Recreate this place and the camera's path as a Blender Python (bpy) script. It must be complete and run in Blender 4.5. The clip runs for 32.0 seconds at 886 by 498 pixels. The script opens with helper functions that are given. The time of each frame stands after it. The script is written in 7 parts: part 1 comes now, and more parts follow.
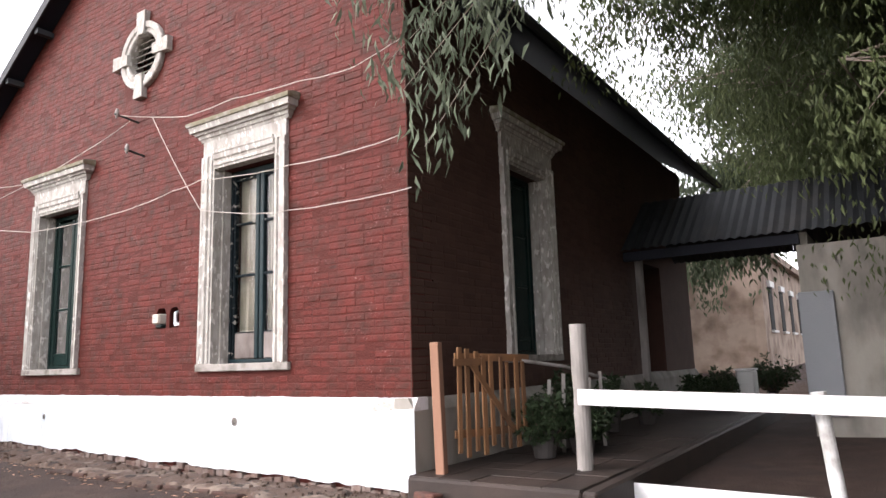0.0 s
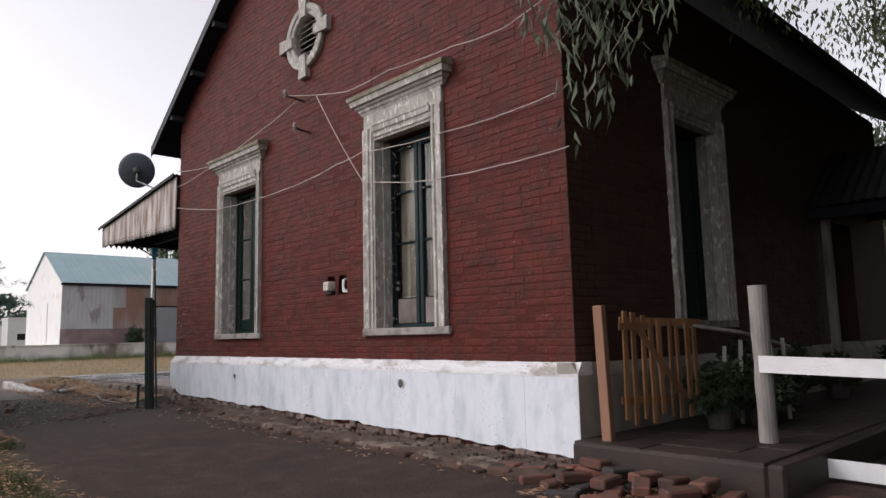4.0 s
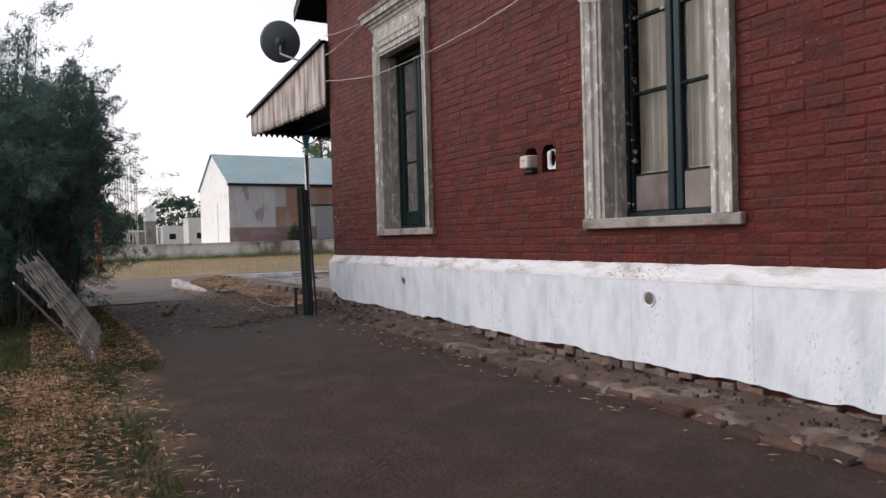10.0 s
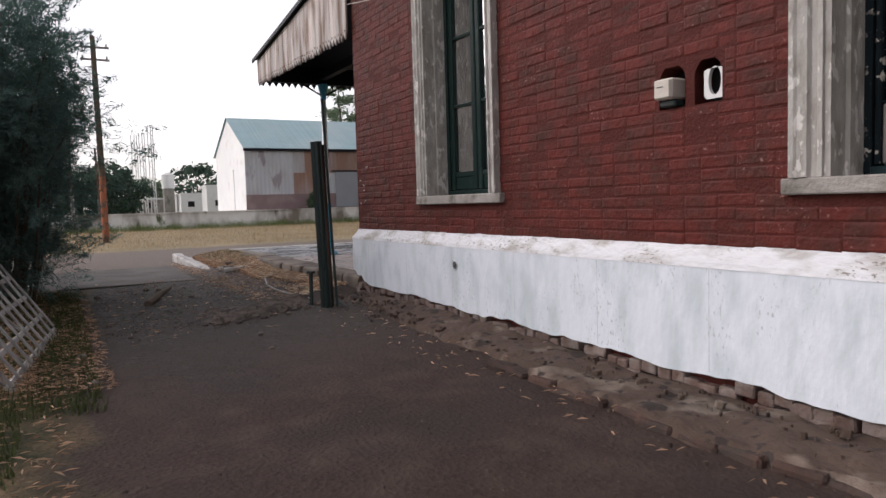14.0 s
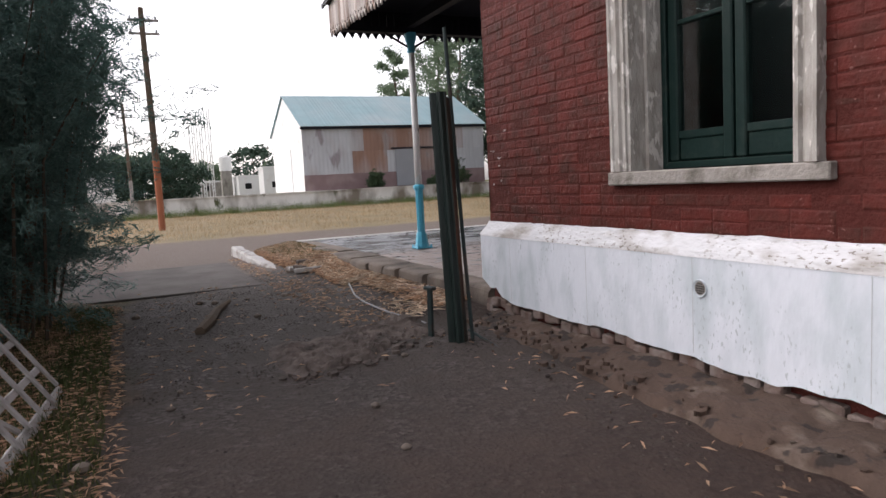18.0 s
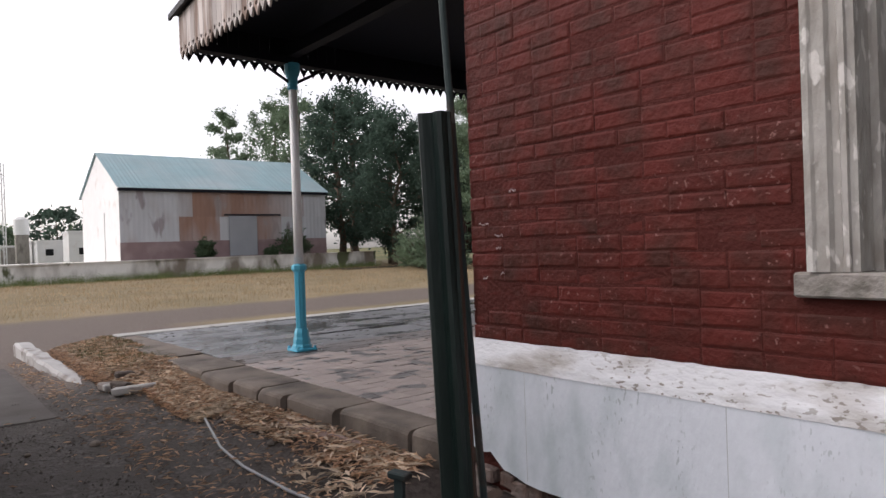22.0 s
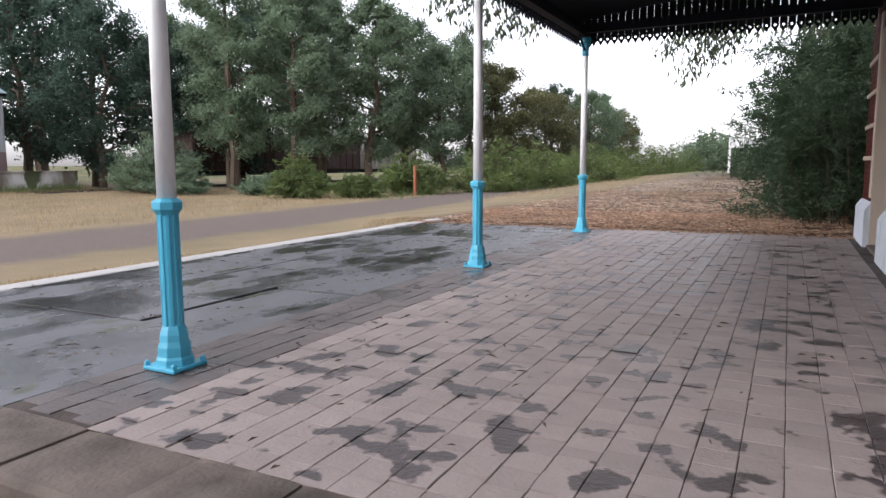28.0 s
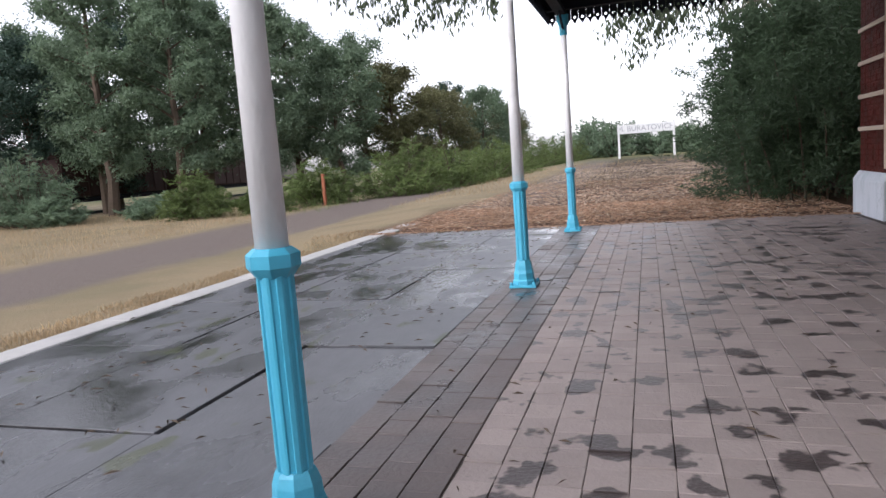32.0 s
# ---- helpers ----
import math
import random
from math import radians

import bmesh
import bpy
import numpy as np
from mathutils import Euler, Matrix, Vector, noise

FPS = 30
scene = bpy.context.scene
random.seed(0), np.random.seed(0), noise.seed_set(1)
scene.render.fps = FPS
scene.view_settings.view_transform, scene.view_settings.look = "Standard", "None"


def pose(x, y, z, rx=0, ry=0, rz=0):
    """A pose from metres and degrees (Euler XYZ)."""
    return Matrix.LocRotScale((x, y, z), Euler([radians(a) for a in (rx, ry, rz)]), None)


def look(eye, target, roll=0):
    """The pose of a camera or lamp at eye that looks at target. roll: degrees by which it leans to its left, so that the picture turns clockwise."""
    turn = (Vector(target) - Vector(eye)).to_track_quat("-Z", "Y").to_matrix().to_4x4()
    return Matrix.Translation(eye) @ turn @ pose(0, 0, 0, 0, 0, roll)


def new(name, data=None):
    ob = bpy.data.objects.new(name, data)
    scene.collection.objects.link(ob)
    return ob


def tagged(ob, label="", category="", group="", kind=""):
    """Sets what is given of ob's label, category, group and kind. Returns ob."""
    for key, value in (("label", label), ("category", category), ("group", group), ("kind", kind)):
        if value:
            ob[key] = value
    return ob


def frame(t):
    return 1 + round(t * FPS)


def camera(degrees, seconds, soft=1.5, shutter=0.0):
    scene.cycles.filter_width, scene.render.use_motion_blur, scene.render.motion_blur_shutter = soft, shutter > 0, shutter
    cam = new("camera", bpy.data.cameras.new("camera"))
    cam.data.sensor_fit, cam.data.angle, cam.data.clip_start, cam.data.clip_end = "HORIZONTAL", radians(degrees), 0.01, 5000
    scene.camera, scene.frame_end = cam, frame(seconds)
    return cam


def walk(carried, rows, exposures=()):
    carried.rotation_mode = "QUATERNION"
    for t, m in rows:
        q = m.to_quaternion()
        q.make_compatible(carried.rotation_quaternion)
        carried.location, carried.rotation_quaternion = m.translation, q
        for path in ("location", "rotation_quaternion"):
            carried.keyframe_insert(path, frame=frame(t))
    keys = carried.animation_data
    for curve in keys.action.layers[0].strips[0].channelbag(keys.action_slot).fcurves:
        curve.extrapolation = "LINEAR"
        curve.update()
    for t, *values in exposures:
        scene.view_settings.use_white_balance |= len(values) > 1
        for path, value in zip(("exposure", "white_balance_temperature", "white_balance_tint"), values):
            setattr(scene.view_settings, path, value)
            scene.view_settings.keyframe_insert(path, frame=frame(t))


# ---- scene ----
cam = camera(66.0, 32.0)
METRES, EYE, TILT, LEAN, TURN = 17.6, 1.42, 0.0, 0.0, 33.8
PATH = [
    (0, (0.65, 0.26, 1.399), (-0.439, 1.907, 1.718), -1.7),
    (0.5, (0.667, 0.288, 1.331), (-0.621, 1.746, 1.797), -0.1),
    (1, (0.693, 0.232, 1.308), (-0.68, 1.572, 1.87), 0.2),
    (1.5, (0.734, 0.188, 1.298), (-0.698, 1.485, 1.816), -0.7),
    (2, (0.694, 0.17, 1.26), (-0.741, 1.491, 1.702), -0.4),
    (2.5, (0.655, 0.231, 1.247), (-0.752, 1.6, 1.629), -0.4),
    (4.5, (0.476, 0.344, 1.35), (-1.017, 1.664, 1.52), -1.4),
    (5, (0.378, 0.406, 1.348), (-1.211, 1.618, 1.435), -1.4),
    (5.5, (0.263, 0.545, 1.348), (-1.42, 1.617, 1.483), -0.9),
    (6, (0.156, 0.637, 1.356), (-1.536, 1.701, 1.435), -2.3),
    (6.5, (-0.096, 0.755, 1.332), (-1.776, 1.837, 1.405), -1.1),
    (7, (-0.302, 0.879, 1.344), (-1.997, 1.939, 1.391), -1.6),
    (7.5, (-0.514, 1.025, 1.348), (-2.257, 2.005, 1.388), 0.1),
    (8, (-0.759, 1.087, 1.313), (-2.512, 2.049, 1.373), -1.0),
    (8.5, (-1.048, 1.137, 1.306), (-2.746, 2.194, 1.32), -2.5),
    (9, (-1.35, 1.258, 1.31), (-3.071, 2.277, 1.325), -1.8),
    (9.5, (-1.641, 1.313, 1.32), (-3.376, 2.307, 1.254), -0.6),
    (10, (-1.947, 1.351, 1.316), (-3.661, 2.382, 1.276), -1.6),
    (10.5, (-2.217, 1.45, 1.327), (-3.921, 2.495, 1.255), -1.9),
    (11, (-2.458, 1.557, 1.339), (-4.161, 2.6, 1.229), -0.9),
    (11.5, (-2.748, 1.629, 1.354), (-4.445, 2.682, 1.245), -1.6),
    (12, (-3.061, 1.738, 1.343), (-4.692, 2.879, 1.153), -1.9),
    (12.5, (-3.367, 1.903, 1.344), (-5.081, 2.927, 1.233), -1.0),
    (13, (-3.663, 2.023, 1.35), (-5.363, 3.068, 1.222), -1.9),
    (13.5, (-3.947, 2.072, 1.319), (-5.631, 3.139, 1.151), -1.7),
    (14, (-4.238, 2.206, 1.348), (-5.978, 3.183, 1.213), -1.7),
    (14.5, (-4.524, 2.278, 1.342), (-6.285, 3.21, 1.165), -0.5),
    (16.5, (-6.036, 2.583, 1.381), (-7.837, 3.434, 1.199), -2.2),
    (17, (-6.386, 2.636, 1.386), (-8.217, 3.435, 1.293), -2.4),
    (17.5, (-6.746, 2.654, 1.406), (-8.564, 3.474, 1.251), -2.2),
    (18, (-7.095, 2.617, 1.425), (-8.901, 3.451, 1.228), -3.1),
    (18.5, (-7.464, 2.699, 1.434), (-9.278, 3.521, 1.246), -3.8),
    (19, (-7.804, 2.75, 1.403), (-9.576, 3.667, 1.257), 0.1),
    (19.5, (-8.111, 2.793, 1.474), (-9.631, 4.091, 1.413), -0.6),
    (20, (-8.399, 2.881, 1.516), (-9.812, 4.296, 1.531), -1.2),
    (20.5, (-8.712, 2.969, 1.558), (-10.202, 4.302, 1.617), -2.0),
    (21, (-9.047, 2.988, 1.566), (-10.521, 4.336, 1.669), -2.8),
    (21.5, (-9.419, 3.077, 1.561), (-10.896, 4.425, 1.61), -2.1),
    (22, (-9.724, 3.114, 1.565), (-11.274, 4.377, 1.551), -2.0),
    (22.5, (-9.981, 3.058, 1.564), (-11.495, 4.364, 1.545), -2.3),
    (23, (-10.395, 3.12, 1.555), (-11.878, 4.457, 1.447), -1.2),
    (23.5, (-10.755, 3.118, 1.569), (-12.312, 4.369, 1.468), -1.4),
    (24, (-11.114, 3.135, 1.566), (-12.628, 4.44, 1.485), -2.9),
    (24.5, (-11.441, 3.202, 1.561), (-12.872, 4.59, 1.402), -1.8),
    (25, (-11.774, 3.264, 1.562), (-13.207, 4.65, 1.397), -0.8),
    (25.5, (-12.095, 3.364, 1.543), (-13.446, 4.83, 1.392), -1.8),
    (26, (-12.419, 3.46, 1.585), (-13.599, 5.051, 1.305), -2.7),
    (26.5, (-12.75, 3.591, 1.546), (-13.855, 5.248, 1.361), -2.5),
    (28.5, (-13.856, 4.09, 1.6), (-14.658, 5.904, 1.35), -0.3),
    (29, (-14.116, 4.185, 1.606), (-14.802, 6.05, 1.378), -1.9),
    (29.5, (-14.371, 4.283, 1.612), (-14.934, 6.182, 1.336), -3.1),
    (30, (-14.586, 4.465, 1.609), (-15.183, 6.361, 1.384), -4.0),
    (30.5, (-14.871, 4.549, 1.602), (-15.48, 6.438, 1.354), -2.1),
    (31, (-15.148, 4.629, 1.607), (-15.627, 6.549, 1.315), -4.2),
    (31.5, (-15.382, 4.725, 1.583), (-15.915, 6.634, 1.316), -3.4),
    (32, (-15.578, 4.832, 1.624), (-16.161, 6.728, 1.372), -4.3),
]
EXPOSURES = [(0, 0.85, 6500, 10), (0.5, 0.55, 6500, 10), (1, 0.08, 6500, 10), (1.5, -0.5, 6500, 10), (2, -0.85, 6500, 10), (4.5, -0.55, 6500, 10), (5, -0.52, 6500, 10), (6, -0.76, 6500, 10), (9, -0.7, 6500, 10), (10, -0.55, 6500, 10), (11, -0.54, 6500, 10), (13, -0.58, 6500, 10), (17, -0.18, 6500, 10), (19, -0.2, 6500, 10), (20, -0.35, 6500, 10), (23, -0.4, 6500, 10), (24, -0.45, 6400, 10), (26, -0.05, 6250, 10), (29, 0.15, 6100, 10), (31, 0.02, 6050, 10), (32, 0.0, 6050, 10)]
walk(cam, [(t, look(eye, target, roll)) for t, eye, target, roll in PATH], EXPOSURES)

# ---- light ----
world = bpy.data.worlds.new("overcast")
scene.world = world
world.use_nodes = True
wn = world.node_tree
sky = wn.nodes.new("ShaderNodeTexSky")
sky.sky_type = 'NISHITA'
sky.sun_disc = False
sky.sun_elevation, sky.sun_rotation = radians(38), radians(215)
sky.air_density, sky.dust_density, sky.ozone_density = 1.0, 2.0, 1.0
hs = wn.nodes.new("ShaderNodeHueSaturation")
hs.inputs["Saturation"].default_value = 0.18
hs.inputs["Value"].default_value = 3.0
wn.links.new(sky.outputs[0], hs.inputs["Color"])
tint = wn.nodes.new("ShaderNodeMix")
tint.data_type, tint.blend_type = 'RGBA', 'MULTIPLY'
tint.inputs[0].default_value = 1.0
tint.inputs[7].default_value = (1.02, 0.965, 0.985, 1)
wn.links.new(hs.outputs[0], tint.inputs[6])
wn.links.new(tint.outputs[2], wn.nodes["Background"].inputs[0])
wn.nodes["Background"].inputs[1].default_value = 0.12
sun = new("sun", bpy.data.lights.new("sun", "SUN"))
sun.data.energy, sun.data.angle, sun.data.color = 0.5, radians(60), (1.0, 0.95, 0.97)
sun.matrix_world = look((-20, -25, 40), (0, 0, 0))


# ---- mesh helpers ----
class Mesh:
    """Collects corners and faces of one part."""

    def __init__(self):
        self.v, self.f, self.smooth = [], [], False

    def add(self, pts, faces):
        n = len(self.v)
        self.v += [tuple(p) for p in pts]
        self.f += [tuple(i + n for i in q) for q in faces]
        return self

    def box(self, x0, y0, z0, x1, y1, z1, m=None):
        p = [Vector((x, y, z)) for z in (z0, z1) for y in (y0, y1) for x in (x0, x1)]
        if m:
            p = [m @ q for q in p]
        return self.add(p, [(0, 2, 3, 1), (4, 5, 7, 6), (0, 1, 5, 4), (2, 6, 7, 3), (0, 4, 6, 2), (1, 3, 7, 5)])

    def bevel(self, x0, y0, z0, x1, y1, z1, b, m=None):
        """A block with chamfered edges."""
        xs, ys, zs = (x0, x1), (y0, y1), (z0, z1)
        p, ix = [], {}
        for i in (0, 1):
            for j in (0, 1):
                for k in (0, 1):
                    sx, sy, sz = (b if i == 0 else -b), (b if j == 0 else -b), (b if k == 0 else -b)
                    for a, q in enumerate(((xs[i], ys[j] + sy, zs[k] + sz), (xs[i] + sx, ys[j], zs[k] + sz), (xs[i] + sx, ys[j] + sy, zs[k]))):
                        ix[i, j, k, a] = len(p)
                        p.append(m @ Vector(q) if m else q)
        f = []
        for i in (0, 1):
            f.append([ix[i, j, k, 0] for j, k in (((0, 0), (0, 1), (1, 1), (1, 0)) if i == 0 else ((0, 0), (1, 0), (1, 1), (0, 1)))])
            f.append([ix[j, i, k, 1] for j, k in (((0, 0), (1, 0), (1, 1), (0, 1)) if i == 0 else ((0, 0), (0, 1), (1, 1), (1, 0)))])
            f.append([ix[j, k, i, 2] for j, k in (((0, 0), (0, 1), (1, 1), (1, 0)) if i == 0 else ((0, 0), (1, 0), (1, 1), (0, 1)))])
        for i in (0, 1):
            for j in (0, 1):
                f.append([ix[i, j, 0, 0], ix[i, j, 1, 0], ix[i, j, 1, 1], ix[i, j, 0, 1]])
                f.append([ix[i, 0, j, 0], ix[i, 1, j, 0], ix[i, 1, j, 2], ix[i, 0, j, 2]])
                f.append([ix[0, i, j, 1], ix[1, i, j, 1], ix[1, i, j, 2], ix[0, i, j, 2]])
                for k in (0, 1):
                    f.append([ix[i, j, k, 0], ix[i, j, k, 1], ix[i, j, k, 2]])
        return self.add(p, f)

    def extrude(self, poly, a, b, axis="y", m=None):
        """A flat outline, in the two other axes, drawn out from a to b."""
        def at(u, v, w):
            q = {"x": (w, u, v), "y": (u, w, v), "z": (u, v, w)}[axis]
            return m @ Vector(q) if m else q
        n = len(poly)
        pts = [at(u, v, a) for u, v in poly] + [at(u, v, b) for u, v in poly]
        return self.add(pts, [tuple(range(n))[::-1], tuple(range(n, 2 * n))] + [(i, (i + 1) % n, n + (i + 1) % n, n + i) for i in range(n)])

    def tube(self, path, radius, sides=8, cap=True):
        """A tube along points; radius is one number or one a point."""
        path = [Vector(p) for p in path]
        rs = radius if isinstance(radius, (list, tuple)) else [radius] * len(path)
        rings, side = [], None
        for i, p in enumerate(path):
            d = (path[min(i + 1, len(path) - 1)] - path[max(i - 1, 0)]).normalized()
            if side is None:
                side = d.orthogonal().normalized()
            side = (side - d * side.dot(d)).normalized()
            up = d.cross(side)
            rings.append([p + rs[i] * (math.cos(2 * math.pi * k / sides) * side + math.sin(2 * math.pi * k / sides) * up) for k in range(sides)])
        f = []
        for i in range(len(path) - 1):
            f += [(i * sides + k, i * sides + (k + 1) % sides, (i + 1) * sides + (k + 1) % sides, (i + 1) * sides + k) for k in range(sides)]
        if cap:
            f += [tuple(range(sides))[::-1], tuple(range((len(path) - 1) * sides, len(path) * sides))]
        return self.add([q for r in rings for q in r], f)

    def lathe(self, prof, sides, centre=(0, 0, 0), turn=0.0):
        """Rings of (radius, height) round an upright axis."""
        cx, cy, cz = centre
        pts = [(cx + r * math.cos(turn + 2 * math.pi * k / sides), cy + r * math.sin(turn + 2 * math.pi * k / sides), cz + h) for r, h in prof for k in range(sides)]
        f = [(i * sides + k, i * sides + (k + 1) % sides, (i + 1) * sides + (k + 1) % sides, (i + 1) * sides + k) for i in range(len(prof) - 1) for k in range(sides)]
        return self.add(pts, f + [tuple(range(sides))[::-1], tuple(range((len(prof) - 1) * sides, len(prof) * sides))])

    def mesh(self, name, mat):
        me = bpy.data.meshes.new(name)
        me.from_pydata(self.v, [], self.f)
        if self.smooth:
            me.polygons.foreach_set("use_smooth", [True] * len(me.polygons))
        if mat:
            me.materials.append(mat)
        me.update()
        return me


def thing(name, label="", category="", group="", kind="", at=(0, 0, 0)):
    ob = new(name)
    ob.location = at
    ob.empty_display_size = 0.1
    return tagged(ob, label, category, group, kind)


def part(name, me, mat, parent=None, label="", smooth=False, kind=""):
    """One mesh object under a thing or part; the mesh is given in the world's metres."""
    me.smooth = smooth
    ob = new(name, me.mesh(name, mat))
    if parent:
        ob.parent = parent
        o, p = Vector(), parent
        while p:
            o += p.location
            p = p.parent
        ob.data.transform(Matrix.Translation(-o))
    return tagged(ob, label, "", "", kind)


def solid(name, me, mat, label="", category="", kind="", group="", smooth=False):
    me.smooth = smooth
    return tagged(new(name, me.mesh(name, mat)), label, category, group, kind)


# ---- materials ----
def material(name, base, rough=0.8, metal=0.0, var=0.25, scale=6.0, bump=0.2, bump_scale=40.0, second=None, second_amount=0.5, second_scale=1.2, sharp=0.15, island=0.0, objrand=0.0, stretch=(1, 1, 1), spec=0.3, rough2=None, chips=None, chip_amount=0.3, chip_scale=30.0, chip_mask=0.0, detail2=6.0):
    """Base colour with fine grain, a second colour in patches, and relief."""
    mt = bpy.data.materials.new(name)
    mt.use_nodes = True
    nt = mt.node_tree
    bs = nt.nodes["Principled BSDF"]
    bs.inputs["Roughness"].default_value, bs.inputs["Metallic"].default_value = rough, metal
    bs.inputs["Specular IOR Level"].default_value = spec
    geo = nt.nodes.new("ShaderNodeNewGeometry")
    mp = nt.nodes.new("ShaderNodeVectorMath")
    mp.operation = 'MULTIPLY'
    mp.inputs[1].default_value = stretch
    nt.links.new(geo.outputs["Position"], mp.inputs[0])

    def tex(sc, detail=4.0):
        n = nt.nodes.new("ShaderNodeTexNoise")
        n.inputs["Scale"].default_value, n.inputs["Detail"].default_value = sc, detail
        nt.links.new(mp.outputs[0], n.inputs["Vector"])
        return n.outputs["Fac"]

    def maths(op, a, b):
        n = nt.nodes.new("ShaderNodeMath")
        n.operation = op
        for s, v in zip(n.inputs, (a, b)):
            if isinstance(v, (int, float)):
                s.default_value = v
            else:
                nt.links.new(v, s)
        return n.outputs[0]

    def ramp(fac, lo, hi):
        n = nt.nodes.new("ShaderNodeMapRange")
        n.inputs["From Min"].default_value, n.inputs["From Max"].default_value = lo, hi
        nt.links.new(fac, n.inputs["Value"])
        return n.outputs[0]

    def mix(fac, a, b, blend='MIX'):
        n = nt.nodes.new("ShaderNodeMix")
        n.data_type, n.blend_type = 'RGBA', blend
        for s, v in ((n.inputs[0], fac), (n.inputs[6], a), (n.inputs[7], b)):
            if isinstance(v, (int, float)):
                s.default_value = v
            elif isinstance(v, (tuple, list)):
                s.default_value = (*v, 1)
            else:
                nt.links.new(v, s)
        return n.outputs[2]

    col = tuple(base)
    if second:
        f2 = ramp(tex(second_scale, detail2), 1 - second_amount - sharp, 1 - second_amount + sharp)
        col = mix(f2, col, second)
        if rough2 is not None:
            nt.links.new(maths('ADD', rough, maths('MULTIPLY', f2, rough2 - rough)), bs.inputs["Roughness"])
    if chips:
        fc = ramp(tex(chip_scale, 3.0), 1 - chip_amount - 0.02, 1 - chip_amount + 0.03)
        if chip_mask:
            fc = maths('MULTIPLY', fc, ramp(tex(chip_mask, 3.0), 0.48, 0.60))
        col = mix(fc, col, chips)
    lum = maths('ADD', 1 - var / 2, maths('MULTIPLY', tex(scale), var))
    lum = maths('MULTIPLY', lum, maths('ADD', 1 - var / 2, maths('MULTIPLY', tex(scale * 0.17), var)))
    if island:
        lum = maths('MULTIPLY', lum, maths('ADD', 1 - island / 2, maths('MULTIPLY', geo.outputs["Random Per Island"], island)))
    if objrand:
        oi = nt.nodes.new("ShaderNodeObjectInfo")
        lum = maths('MULTIPLY', lum, maths('ADD', 1 - objrand / 2, maths('MULTIPLY', oi.outputs["Random"], objrand)))
    col = mix(1.0, col, lum, 'MULTIPLY')
    nt.links.new(col, bs.inputs["Base Color"])
    if bump:
        b = nt.nodes.new("ShaderNodeBump")
        b.inputs["Strength"].default_value, b.inputs["Distance"].default_value = bump, 0.02
        nt.links.new(tex(bump_scale, 5.0), b.inputs["Height"])
        nt.links.new(b.outputs[0], bs.inputs["Normal"])
    mt["kit"] = 1
    return mt


def glass_material(name, tint=(0.9, 0.93, 0.92), rough=0.02, haze=0.0, ior=1.33):
    mt = bpy.data.materials.new(name)
    mt.use_nodes = True
    nt = mt.node_tree
    bs = nt.nodes["Principled BSDF"]
    bs.inputs["Base Color"].default_value = (*tint, 1)
    bs.inputs["Roughness"].default_value = rough
    bs.inputs["Transmission Weight"].default_value = 1.0 - haze
    bs.inputs["IOR"].default_value = ior
    return mt


M_BRICK = material("painted_brick", (0.101, 0.0194, 0.0148), 0.62, var=0.35, scale=16, bump=0.6, bump_scale=26, second=(0.060, 0.0205, 0.0152), second_amount=0.46, second_scale=5, sharp=0.13, island=0.12, objrand=0.12, spec=0.16, chips=(0.19, 0.095, 0.083), chip_amount=0.345, chip_scale=44, chip_mask=2.2)
M_MORTAR = material("painted_joint", (0.072, 0.0175, 0.0135), 0.75, spec=0.15, var=0.35, scale=12, bump=0.5, bump_scale=50)
# the gable's red paint with the courtyard's shade put into its colour
M_SIDE = material("shaded_red_paint", (0.070, 0.040, 0.032), 0.85, var=0.35, scale=5, island=0.2, spec=0.12)
M_PLINTH = material("whitewash", (0.66, 0.69, 0.74), 0.7, var=0.12, scale=14, bump=0.3, bump_scale=25, second=(0.50, 0.555, 0.585), second_amount=0.42, second_scale=5.5, sharp=0.13, stretch=(1, 1, 0.4), chips=(0.42, 0.46, 0.48), chip_amount=0.38, chip_scale=60, chip_mask=4.0)
M_WORN = material("worn_whitewash", (0.64, 0.645, 0.66), 0.8, var=0.25, scale=14, bump=0.7, bump_scale=25, second=(0.36, 0.335, 0.31), second_amount=0.42, second_scale=6, sharp=0.10, stretch=(0.5, 1, 1), chips=(0.25, 0.225, 0.20), chip_amount=0.40, chip_scale=55, chip_mask=3.0)
M_CRACK = material("plinth_crack", (0.42, 0.44, 0.45), 0.9, var=0.4, scale=20, bump=0)
M_STONE = material("old_cement_moulding", (0.40, 0.38, 0.35), 0.85, var=0.4, scale=14, second=(0.265, 0.24, 0.212), second_amount=0.42, second_scale=11, sharp=0.16, bump=0.6, stretch=(1, 1, 0.45), chips=(0.60, 0.575, 0.54), chip_amount=0.40, chip_scale=20)
M_SILL = material("grey_cement", (0.31, 0.285, 0.26), 0.9, var=0.4, scale=15, second=(0.13, 0.118, 0.10), second_amount=0.42, second_scale=6, sharp=0.12, bump=0.6)
M_MOSS = material("mossy_cornice", (0.22, 0.20, 0.14), 0.95, var=0.5, scale=20, second=(0.42, 0.40, 0.36), second_amount=0.4, second_scale=8)
M_GREEN = material("dark_green_paint", (0.008, 0.021, 0.0185), 0.45, var=0.4, scale=12, second=(0.028, 0.042, 0.037), second_amount=0.3, second_scale=9, bump=0.15, spec=0.15)
M_ROOF = material("dark_corrugated_iron", (0.022, 0.025, 0.029), 0.65, metal=0.0, var=0.4, scale=3, second=(0.045, 0.042, 0.04), second_amount=0.35)
M_PALEBOARD = material("pale_flaking_board", (0.55, 0.53, 0.50), 0.8, var=0.3, scale=9, second=(0.28, 0.25, 0.22), second_amount=0.38, second_scale=3)
